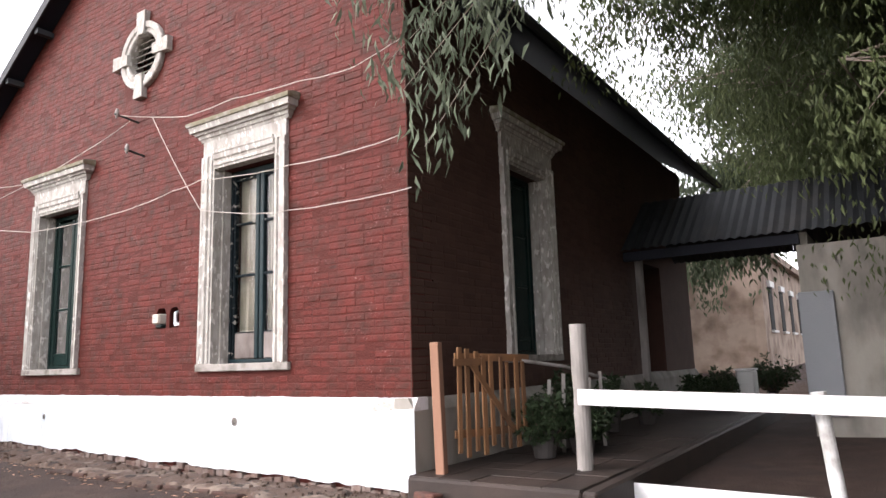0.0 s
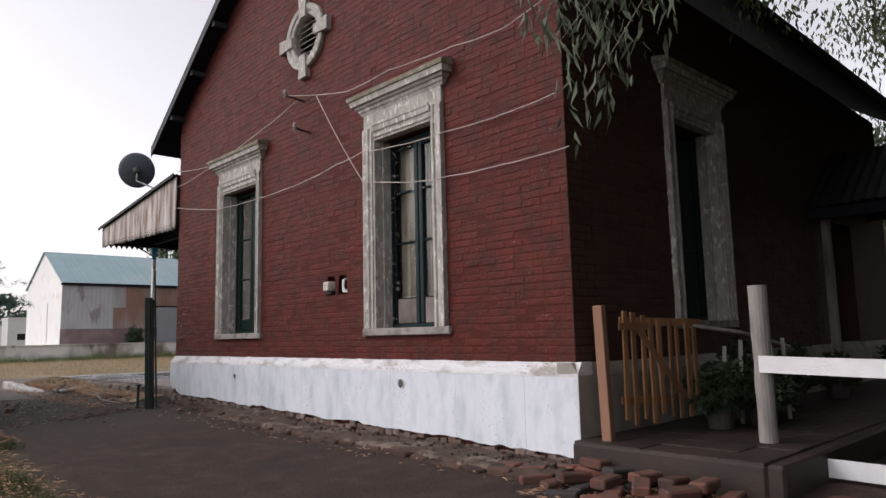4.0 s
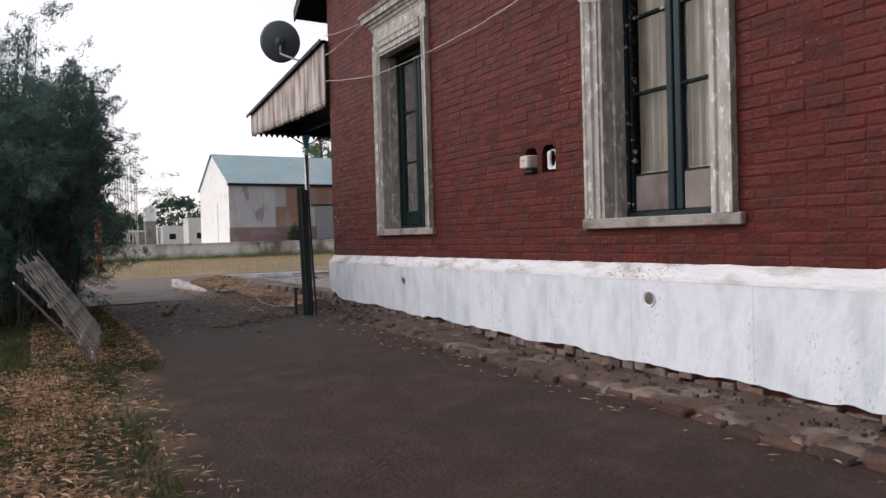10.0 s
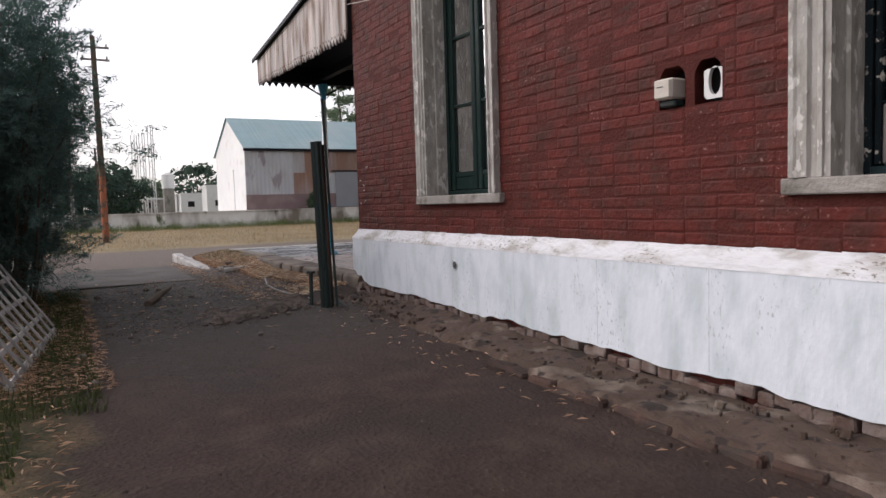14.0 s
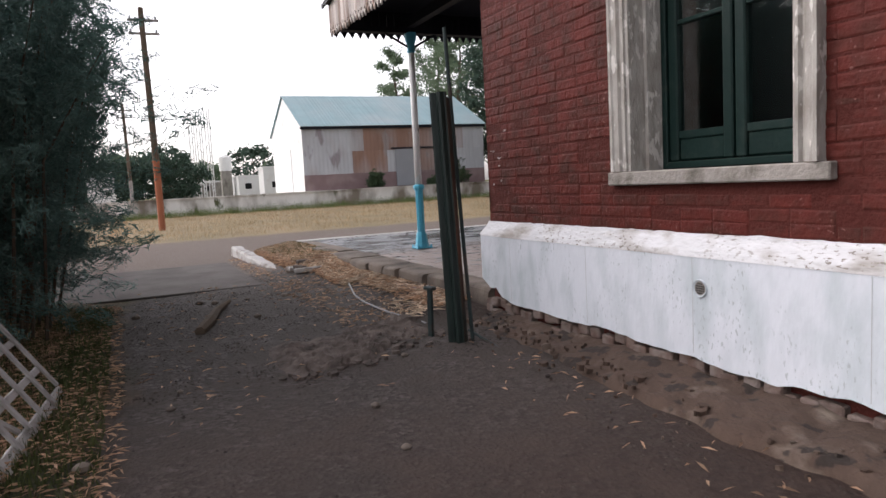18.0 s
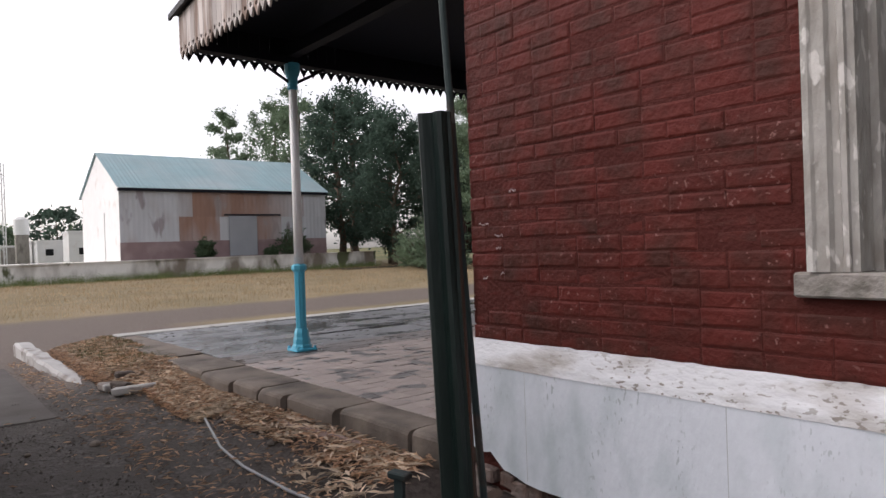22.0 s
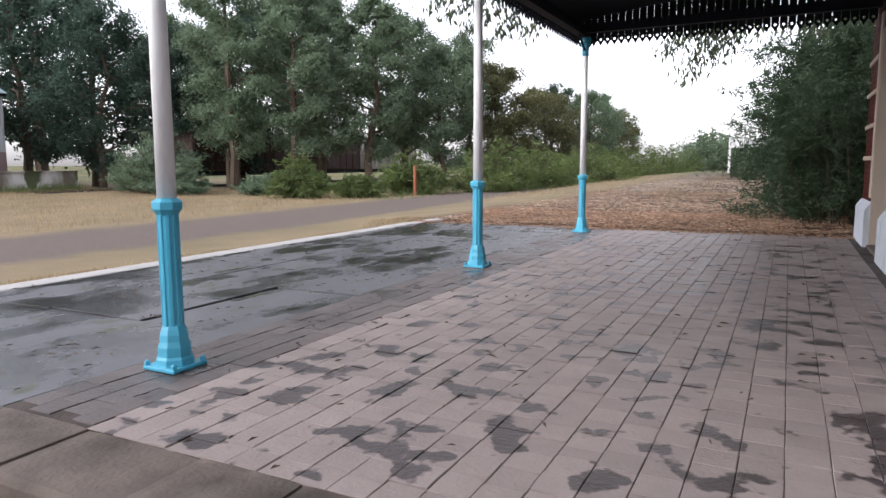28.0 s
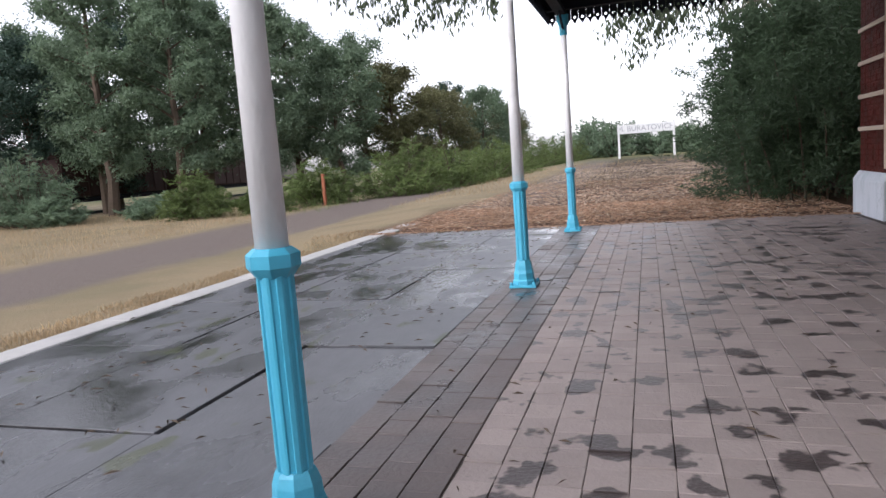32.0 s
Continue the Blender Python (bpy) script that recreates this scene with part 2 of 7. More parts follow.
M_OLDPAINT = material("black_peeling_paint", (0.010, 0.015, 0.018), 0.6, var=0.4, scale=12, chips=(0.42, 0.38, 0.34), chip_amount=0.42, chip_scale=24, chip_mask=9.0, spec=0.06)
M_LEADGREEN = material("dark_blue_green_paint", (0.008, 0.021, 0.025), 0.45, var=0.4, scale=12, second=(0.022, 0.036, 0.038), second_amount=0.3, second_scale=9, bump=0.15, spec=0.2)
M_PLY = material("stained_grey_board", (0.24, 0.21, 0.195), 0.85, var=0.4, scale=8, second=(0.085, 0.066, 0.058), second_amount=0.47, second_scale=4, stretch=(1, 1, 0.6))
# near black for roof lining, canopy ceiling, beams and platform valances
M_BLACK = material("near_black_wood", (0.007, 0.0085, 0.015), 0.75, var=0.4, scale=6)
M_BOARD = material("peeling_white_boards", (0.52, 0.47, 0.44), 0.85, var=0.4, scale=14, second=(0.21, 0.15, 0.12), second_amount=0.47, second_scale=7, stretch=(1, 1, 0.14), objrand=0.5, sharp=0.09)
M_TURQ = material("turquoise_paint", (0.075, 0.40, 0.56), 0.4, var=0.2, scale=20, second=(0.03, 0.17, 0.24), second_amount=0.22, second_scale=12, bump=0.12, spec=0.5)
M_WHITEPAINT = material("white_column_paint", (0.84, 0.83, 0.82), 0.45, var=0.15, scale=15, second=(0.62, 0.60, 0.57), second_amount=0.26, second_scale=9, stretch=(1, 1, 0.4))
M_CREAM = material("cream_paint", (0.60, 0.50, 0.40), 0.6, var=0.15, scale=6)
M_TILE = material("grooved_paving_tile", (0.300, 0.252, 0.232), 0.6, var=0.22, scale=10, second=(0.072, 0.058, 0.055), second_amount=0.425, second_scale=4.2, sharp=0.014, detail2=3.0, objrand=0.2, island=0.2, bump=0.25, bump_scale=50, rough2=0.3)
M_SLAB = material("wet_concrete", (0.112, 0.113, 0.120), 0.40, var=0.45, scale=8, second=(0.034, 0.033, 0.034), second_amount=0.49, second_scale=1.3, sharp=0.09, objrand=0.16, bump=0.10, rough2=0.09, spec=0.5, stretch=(1.6, 0.8, 1), chips=(0.07, 0.075, 0.045), chip_amount=0.37, chip_scale=2.5)
M_KERB = material("kerb_stone", (0.175, 0.144, 0.120), 0.8, var=0.4, scale=9, second=(0.06, 0.05, 0.042), second_amount=0.42, second_scale=2.5, objrand=0.25, bump=0.4)
M_JOINT = material("dirty_joint_sand", (0.11, 0.09, 0.08), 0.95, var=0.4, scale=12, second=(0.05, 0.042, 0.037), second_amount=0.45, second_scale=3, bump=0.3)
M_EDGE = material("pale_platform_edge", (0.42, 0.41, 0.39), 0.85, var=0.35, scale=5)
M_WOOD = material("raw_pine", (0.23, 0.115, 0.055), 0.8, var=0.45, scale=8, second=(0.11, 0.06, 0.035), second_amount=0.46, second_scale=4, stretch=(1, 1, 0.2), objrand=0.3)
M_GREYWOOD = material("weathered_grey_wood", (0.27, 0.25, 0.235), 0.9, var=0.4, scale=14, second=(0.12, 0.11, 0.10), second_amount=0.4, second_scale=6, stretch=(1, 1, 0.25), objrand=0.3)
M_WHITEWOOD = material("white_fence_paint", (0.72, 0.72, 0.73), 0.7, var=0.2, scale=10, second=(0.4, 0.38, 0.33), second_amount=0.25, second_scale=5)
M_DARKSTEEL = material("old_dark_green_steel", (0.03, 0.045, 0.045), 0.6, metal=0.2, var=0.5, scale=10, second=(0.12, 0.05, 0.03), second_amount=0.3, second_scale=4)
M_RUST = material("rusted_corrugated_iron", (0.42, 0.43, 0.45), 0.6, metal=0.0, var=0.25, scale=1.2, second=(0.235, 0.140, 0.105), second_amount=0.55, second_scale=0.28, sharp=0.16, stretch=(1, 1, 0.35), objrand=0.12, chips=(0.26, 0.22, 0.21), chip_amount=0.4, chip_scale=0.7)
M_SHEETGREY = material("weathered_galvanised_iron", (0.40, 0.41, 0.43), 0.6, var=0.3, scale=1.5, second=(0.26, 0.19, 0.16), second_amount=0.36, second_scale=0.4, sharp=0.14, stretch=(1, 1, 0.4), objrand=0.12, chips=(0.24, 0.22, 0.23), chip_amount=0.38, chip_scale=0.9)
M_BLUEROOF = material("faded_blue_green_roof", (0.26, 0.38, 0.41), 0.55, metal=0.0, var=0.2, scale=1.0, island=0.12, second=(0.33, 0.40, 0.42), second_amount=0.45, second_scale=0.3)
M_LIMEWASH = material("white_limewash", (0.70, 0.70, 0.69), 0.9, var=0.15, scale=1.5, second=(0.45, 0.36, 0.30), second_amount=0.22, second_scale=0.8)
M_OLDBRICK = material("old_orange_brick", (0.135, 0.058, 0.043), 0.9, var=0.4, scale=9, second=(0.075, 0.052, 0.043), second_amount=0.44, second_scale=6, objrand=0.5, bump=0.5)
M_CONCRETE = material("stained_concrete", (0.30, 0.28, 0.25), 0.9, var=0.35, scale=4, second=(0.15, 0.14, 0.125), second_amount=0.42, second_scale=2.2, stretch=(1, 1, 0.4), sharp=0.12)
M_CURTAIN = material("cream_curtain", (0.56, 0.53, 0.48), 0.9, var=0.35, scale=30, bump=0, stretch=(1, 1, 0.3), second=(0.36, 0.32, 0.27), second_amount=0.44, second_scale=8)
# near black stands in for the darkness of unlit rooms, niches and holes
M_DARK = material("unlit_interior", (0.012, 0.013, 0.014), 0.9, var=0.3, bump=0)
M_WIRE = material("pale_cable", (0.45, 0.40, 0.36), 0.7, var=0.2, bump=0)
M_GREY = material("grey_plastic", (0.32, 0.33, 0.34), 0.5, var=0.15)
M_DISH = material("grey_dish", (0.095, 0.112, 0.132), 0.5, var=0.2)
M_MBOX = material("pale_meter_box", (0.55, 0.50, 0.44), 0.6, var=0.2)
M_BARK = material("bark", (0.10, 0.075, 0.055), 0.95, var=0.5, scale=10, bump=0.6, bump_scale=25)
GLASS = glass_material("window_glass", (0.8, 0.85, 0.85))
DUSTY_GLASS = glass_material("dusty_window_glass", (0.72, 0.72, 0.68), 0.12, 0.0, 1.16)


def leaf_material(name, base, var=0.5):
    mt = material(name, base, 0.6, var=0.3, scale=1.5, bump=0, island=var, second=tuple(c * 1.6 for c in base), second_amount=0.4, second_scale=0.6, sharp=0.2)
    nt = mt.node_tree
    bs, out = nt.nodes["Principled BSDF"], nt.nodes["Material Output"]
    tr, mx = nt.nodes.new("ShaderNodeBsdfTranslucent"), nt.nodes.new("ShaderNodeMixShader")
    nt.links.new(bs.inputs["Base Color"].links[0].from_socket, tr.inputs["Color"])
    mx.inputs[0].default_value = 0.35
    nt.links.new(bs.outputs[0], mx.inputs[1])
    nt.links.new(tr.outputs[0], mx.inputs[2])
    nt.links.new(mx.outputs[0], out.inputs["Surface"])
    return mt


M_TAMARISK = leaf_material("tamarisk_leaf", (0.092, 0.160, 0.142), 0.5)
M_DARKBUSH = leaf_material("dark_bush_leaf", (0.052, 0.082, 0.043), 0.5)
M_POPLAR = leaf_material("poplar_leaf", (0.130, 0.180, 0.112), 0.35)
M_PINE = leaf_material("dark_tree_leaf", (0.050, 0.082, 0.060), 0.35)
M_SHRUB = leaf_material("light_shrub_leaf", (0.115, 0.155, 0.052), 0.4)
M_EUC = leaf_material("eucalyptus_leaf", (0.075, 0.095, 0.055), 0.7)
# leaf green darkened to hold the shade over the veranda plants
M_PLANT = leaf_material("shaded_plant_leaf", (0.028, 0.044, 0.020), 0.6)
M_LONGLEAF = leaf_material("grey_green_gum_leaf", (0.105, 0.125, 0.085), 0.9)
M_OLIVE = leaf_material("olive_leaf", (0.125, 0.125, 0.06), 0.4)
M_PEPPER = leaf_material("pepper_tree_leaf", (0.085, 0.105, 0.045), 0.6)
M_LATTICE = material("bleached_lattice_wood", (0.40, 0.385, 0.37), 0.9, var=0.4, scale=14, second=(0.16, 0.15, 0.14), second_amount=0.36, second_scale=6, objrand=0.3)
M_DIRTYWHITE = material("dirty_white_kerb", (0.46, 0.45, 0.44), 0.85, var=0.35, scale=9, second=(0.19, 0.16, 0.14), second_amount=0.43, second_scale=3, sharp=0.08)
M_DOCK = material("stained_dock_limewash", (0.70, 0.68, 0.65), 0.9, var=0.3, scale=2, second=(0.20, 0.17, 0.14), second_amount=0.46, second_scale=0.7, sharp=0.1, stretch=(1, 1, 0.5), chips=(0.10, 0.11, 0.06), chip_amount=0.36, chip_scale=1.1)
# ---- plan ----
WY, PY = 5.63, 5.565            # brick face and plinth face of the gable wall
XA, XB = -3.30, -12.56          # brick corners: courtyard side, platform side
YE = 16.4                       # far end of the station
APEX, EAVE, SLOPE, XM, OVER = 9.09, 5.25, 0.711, -7.93, 0.77
PLAT = 0.425
W_CENTRES = (-5.745, -10.01)
HEAD, CAP = 3.845, 1.045         # window heads, top of the plinth
SIDE_W = 8.31
OCU = (-7.945, 5.825)


def ground_z(x, y):
    """Height of the ground: a lane that rises gently to the platform, a flat yard and fields."""
    z = 0.06 + 0.07 * min(1, max(0, (-x - 6) / 8)) + 0.05 * max(0, min(1, (y - 3.2) / 2.0)) * (1 if x > -12.9 else 0.4)
    if y < 2.3 and x > -17:
        z += 0.05 * min(1, (2.3 - y) / 0.8)
    if x < -22:
        z = z * max(0, 1 - (-22 - x) / 6) + 0.10 * min(1, (-22 - x) / 6)
    if y > 16.3 and x > -24:
        z += 0.25 * min(1, (y - 16.3) / 0.6) * min(1, max(0, (x + 24) / 3))
    if y > 18 and x > -32:
        z += 0.45 * min(1, (y - 18) / 38) * min(1, (x + 32) / 8)
    if -20.4 < x < -12.7 and 4.6 < y < 5.7:
        z += 0.125 * min(1, (y - 4.6) / 0.8) + 0.10 * min(1, max(0, (-x - 15.8) / 1.8)) * min(1, (y - 4.6) / 0.25)
    return z + 0.018 * noise.noise((x * 0.9, y * 0.9, 3)) + 0.012 * noise.noise((x * 3.1, y * 3.1, 7))


# ---- ground ----
def ground():
    xs = sorted({round(v, 3) for v in [*np.arange(-24, 4.01, 0.25), *np.arange(-60, -24, 1.5), -70, -85, -110, -150, -250, -500, -1200, 8, 14, 25, 50, 120, 400, 1200]})
    ys = sorted({round(v, 3) for v in [*np.arange(-3, 18.01, 0.25), *np.arange(18, 60, 2.0), 70, 90, 120, 180, 300, 600, 1400, -6, -10, -16, -25, -40, -80, -200, -600, -1400]})
    me = Mesh()
    me.v = [(x, y, ground_z(x, y)) for y in ys for x in xs]
    n = len(xs)
    me.f = [(j * n + i, j * n + i + 1, (j + 1) * n + i + 1, (j + 1) * n + i) for j in range(len(ys) - 1) for i in range(n - 1)]
    return solid("ground", me, M_GROUND, "bare dark earth lane with gravel, dry leaves and parched grass", "ground", "structure", smooth=True)


def ground_material():
    mt = bpy.data.materials.new("earth_gravel_grass")
    mt.use_nodes = True
    nt = mt.node_tree
    bs = nt.nodes["Principled BSDF"]
    geo = nt.nodes.new("ShaderNodeNewGeometry")
    sep = nt.nodes.new("ShaderNodeSeparateXYZ")
    nt.links.new(geo.outputs["Position"], sep.inputs[0])

    def tex(sc, det=5.0, rough=0.6):
        n = nt.nodes.new("ShaderNodeTexNoise")
        n.inputs["Scale"].default_value, n.inputs["Detail"].default_value, n.inputs["Roughness"].default_value = sc, det, rough
        nt.links.new(geo.outputs["Position"], n.inputs["Vector"])
        return n.outputs["Fac"]

    def maths(op, a, b, c=None):
        n = nt.nodes.new("ShaderNodeMath")
        n.operation = op
        for s, v in zip(n.inputs, (a, b, c)):
            if isinstance(v, (int, float)):
                s.default_value = v
            elif v is not None:
                nt.links.new(v, s)
        return n.outputs[0]

    def ramp(v, lo, hi):
        n = nt.nodes.new("ShaderNodeMapRange")
        n.inputs["From Min"].default_value, n.inputs["From Max"].default_value = lo, hi
        nt.links.new(v, n.inputs["Value"])
        return n.outputs[0]

    def mix(fac, a, b):
        n = nt.nodes.new("ShaderNodeMix")
        n.data_type = 'RGBA'
        for s, v in ((n.inputs[0], fac), (n.inputs[6], a), (n.inputs[7], b)):
            if isinstance(v, (int, float)):
                s.default_value = v
            elif isinstance(v, tuple):
                s.default_value = (*v, 1)
            else:
                nt.links.new(v, s)
        return n.outputs[2]

    x, y = sep.outputs[0], sep.outputs[1]
    wob = maths('MULTIPLY', maths('SUBTRACT', tex(0.9), 0.5), 1.0)
    xw, yw = maths('ADD', x, wob), maths('ADD', y, wob)
    fine, mid = tex(26, 8.0, 0.7), tex(3.5)
    earth = mix(ramp(fine, 0.35, 0.7), (0.031, 0.0195, 0.0155), (0.058, 0.037, 0.0295))
    earth = mix(ramp(mid, 0.45, 0.7), earth, (0.064, 0.043, 0.0345))
    damp = mix(ramp(tex(1.1), 0.5, 0.62), earth, (0.036, 0.025, 0.021))
    vor = nt.nodes.new("ShaderNodeTexVoronoi")
    vor.inputs["Scale"].default_value = 34
    nt.links.new(geo.outputs["Position"], vor.inputs["Vector"])
    stone = mix(ramp(vor.outputs["Color"], 0.3, 0.9), (0.045, 0.040, 0.038), (0.16, 0.145, 0.135))
    gravel = mix(ramp(mid, 0.3, 0.6), stone, (0.065, 0.056, 0.050))
    straw = mix(ramp(fine, 0.4, 0.65), (0.075, 0.052, 0.028), (0.21, 0.15, 0.085))
    green = mix(ramp(tex(40, 6.0, 0.8), 0.4, 0.65), (0.020, 0.023, 0.011), (0.060, 0.058, 0.027))
    verge = mix(ramp(tex(1.7), 0.46, 0.60), green, straw)
    field = mix(ramp(tex(0.35, 6.0), 0.40, 0.62), (0.30, 0.235, 0.145), (0.22, 0.185, 0.11))
    field = mix(maths('MULTIPLY', ramp(fine, 0.3, 0.75), 0.55), field, (0.13, 0.10, 0.05))
    road = mix(ramp(fine, 0.35, 0.7), (0.115, 0.092, 0.078), (0.195, 0.160, 0.137))
    far = mix(ramp(tex(0.05), 0.4, 0.6), (0.16, 0.145, 0.06), (0.08, 0.09, 0.035))
    col = damp
    col = mix(maths('MULTIPLY', ramp(xw, -8.5, -12.6), ramp(yw, 5.6, 5.0)), col, gravel)
    edge = maths('ADD', yw, maths('MULTIPLY', x, 0.055))
    col = mix(ramp(edge, 1.85, 1.6), col, verge)
    col = mix(ramp(xw, -17.6, -18.1), col, road)
    col = mix(maths('MULTIPLY', ramp(xw, -19.5, -20.2), maths('MULTIPLY', ramp(xw, -24.2, -23.6), ramp(yw, 7.2, 8.4))), col, field)
    col = mix(ramp(xw, -27.6, -28.4), col, field)
    col = mix(maths('MULTIPLY', ramp(yw, 15.9, 16.3), maths('MULTIPLY', ramp(xw, -20.9, -20.3), ramp(yw, 24.0, 20.0))), col, (0.105, 0.062, 0.04))
    col = mix(ramp(x, -60, -75), col, far)
    col = mix(ramp(y, 45, 70), col, far)
    nt.links.new(col, bs.inputs["Base Color"])
    bs.inputs["Roughness"].default_value = 0.85
    bs.inputs["Specular IOR Level"].default_value = 0.25
    b = nt.nodes.new("ShaderNodeBump")
    b.inputs["Strength"].default_value, b.inputs["Distance"].default_value = 0.6, 0.03
    nt.links.new(maths('ADD', fine, maths('MULTIPLY', vor.outputs["Distance"], 0.6)), b.inputs["Height"])
    nt.links.new(b.outputs[0], bs.inputs["Normal"])
    return mt


M_GROUND = ground_material()
ground()


# ---- station building ----
def gable_top(x):
    return EAVE + (min(x - (XB - OVER), (XA + OVER) - x)) * SLOPE - 0.14


def wall_with_holes(me, u0, u1, top, holes, face, back, axis):
    """A wall cut into upright strips round its openings. holes: (u0, u1, z0, z1)."""
    cuts = sorted({u0, u1, *[h[0] for h in holes], *[h[1] for h in holes], *([XM] if axis == "y" else [])})
    for a, b in zip(cuts, cuts[1:]):
        mid = (a + b) / 2
        spans, z = [], 0.0
        for h in sorted([h for h in holes if h[0] < mid < h[1]], key=lambda h: h[2]):
            spans.append((z, z, h[2], h[2]))
            z = h[3]
        spans.append((z, z, top(b), top(a)))
        for za, zb, zc, zd in spans:
            me.extrude([(a, za), (b, zb), (b, zc), (a, zd)], face, back, axis)


wall_gable = thing("wall_gable", "red painted brick gable wall of a station", "wall", kind="structure")
me = Mesh()
holes = [(c - w - 0.006, c + w + 0.006, 1.36, HEAD) for c, w in zip(W_CENTRES, (0.54, 0.59))] + [(OCU[0] - 0.33, OCU[0] + 0.33, OCU[1] - 0.33, OCU[1] + 0.33), (-7.43, -7.22, 1.90, 2.16), (-7.15, -6.95, 1.90, 2.16)]
wall_with_holes(me, XB + 0.012, XA - 0.012, gable_top, holes, WY + 0.005, WY + 0.40, "y")
part("wall_core", me, M_MORTAR, wall_gable)

wall_side = thing("wall_side", "shaded brown-red wall on the courtyard side", "wall", kind="structure")
me = Mesh()
wall_with_holes(me, WY + 0.414, YE, lambda y: EAVE + 0.25, [(SIDE_W - 0.53, SIDE_W + 0.53, 1.36, HEAD), (13.1, 14.2, 0.3, 3.1)], XA - 0.006, XA - 0.40, "x")
part("wall_core", me, M_SIDE, wall_side)

wall_front = thing("wall_front", "dark red brick wall along the platform with a wide doorway", "wall", kind="structure")
me = Mesh()
wall_with_holes(me, WY + 0.414, YE, lambda y: EAVE + 0.25, [(13.45, 15.05, 0.3, 3.35)], XB + 0.005, XB + 0.40, "x")
part("wall_core", me, M_MORTAR, wall_front)
me = Mesh()
me.box(XB + 0.42, YE - 0.4, 0, XA - 0.42, YE - 0.002, EAVE + 0.2)
solid("wall_back", me, M_MORTAR, "plain rear brick wall", "wall", "structure")
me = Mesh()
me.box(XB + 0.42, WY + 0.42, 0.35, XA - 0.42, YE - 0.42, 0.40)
solid("floor_inside", me, M_DARK, "floor inside the station, near black for the unlit room", "floor", "structure")
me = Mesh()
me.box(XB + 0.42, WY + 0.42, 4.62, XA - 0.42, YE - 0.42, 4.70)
solid("ceiling", me, M_DARK, "ceiling inside the station, near black for the unlit room", "ceiling", "structure")


# plinths with a sloped upper edge
def plinth():
    ob = thing("plinth", "whitewashed plinth with a worn sloped top and flaking foot", "plinth", kind="structure")
    rnd = random.Random(3)
    cap = [(-0.004, 0.912), (0.006, 0.945), (0.058, 1.022), (0.07, CAP), (0.24, CAP), (0.24, 0.912)]

    def foot(x):
        t = (x + 12.64) / 9.4
        z = 0.36 - 0.17 * t + 0.035 * noise.noise((x * 1.7, 0, 0)) + 0.02 * noise.noise((x * 7, 3, 0))
        return z + 0.17 * max(0.0, 1 - t / 0.055) * (0.8 + 0.5 * noise.noise((x * 9, 1, 1)))

    x0, x1, n = -12.64, -3.24, 188
    me = Mesh()
    pts = []
    for i in range(n + 1):
        x = x0 + (x1 - x0) * i / n
        w = 0.003 * noise.noise((x * 3, 8, 0))
        pts += [(x, PY + w, foot(x)), (x, PY + w, 0.65), (x, PY + w, 0.913), (x, PY + 0.2, 0.913), (x, PY + 0.2, foot(x) + 0.02)]
    me.add(pts, [(5 * i + k, 5 * i + 5 + k, 5 * i + 5 + (k + 1) % 5, 5 * i + (k + 1) % 5) for i in range(n) for k in range(5)] + [(0, 1, 2, 3, 4), tuple(5 * n + k for k in (4, 3, 2, 1, 0))])
    part("whitewash_face", me, M_PLINTH, ob)
    me = Mesh()
    pts = []
    for i in range(n + 1):
        x = x0 + (x1 - x0) * i / n
        for k, (u, z) in enumerate(cap):
            d = 0.010 * noise.noise((x * 4, k * 3, 1)) + 0.006 * noise.noise((x * 15, k, 4))
            mitre = 0.075 * min(1.0, max(0.0, (z - 0.945) / 0.09)) if i == 0 else 0.0
            pts.append((x + mitre, PY + u + (d if k in (1, 2) else 0), z + (d if k in (1, 2, 3) else 0)))
    me.add(pts, [(6 * i + k, 6 * i + 6 + k, 6 * i + 6 + (k + 1) % 6, 6 * i + (k + 1) % 6) for i in range(n) for k in range(6)] + [tuple(range(6)), tuple(6 * n + k for k in (5, 4, 3, 2, 1, 0))])
    part("worn_cap", me, M_WORN, ob, "chipped and dirty sloped cap")
    for k in range(9):
        x = -12.1 + 1.03 * k + rnd.uniform(-0.05, 0.05)
        part("joint", Mesh().box(x, PY - 0.0012, foot(x) + 0.02, x + 0.0035, PY + 0.002, 0.907), M_CRACK, ob)
    prof = [(0, 0.3), (0, 0.915), (0.012, 0.945), (0.062, 1.022), (0.08, CAP - 0.004), (0.24, CAP - 0.004), (0.24, 0.3)]
    for a, b in ((5.77, 13.45), (15.05, YE + 0.05)):
        me = Mesh()
        me.extrude([(-12.64 + u, z) for u, z in prof], a, b, "y")
        part("whitewash_front", me, M_PLINTH, ob)
    me = Mesh()
    me.extrude([(-3.236 - u, z) for u, z in prof], PY + 0.006, YE + 0.05, "y")
    part("render_side", me, M_CONCRETE, ob, "bare grey render")
    return ob


plinth()


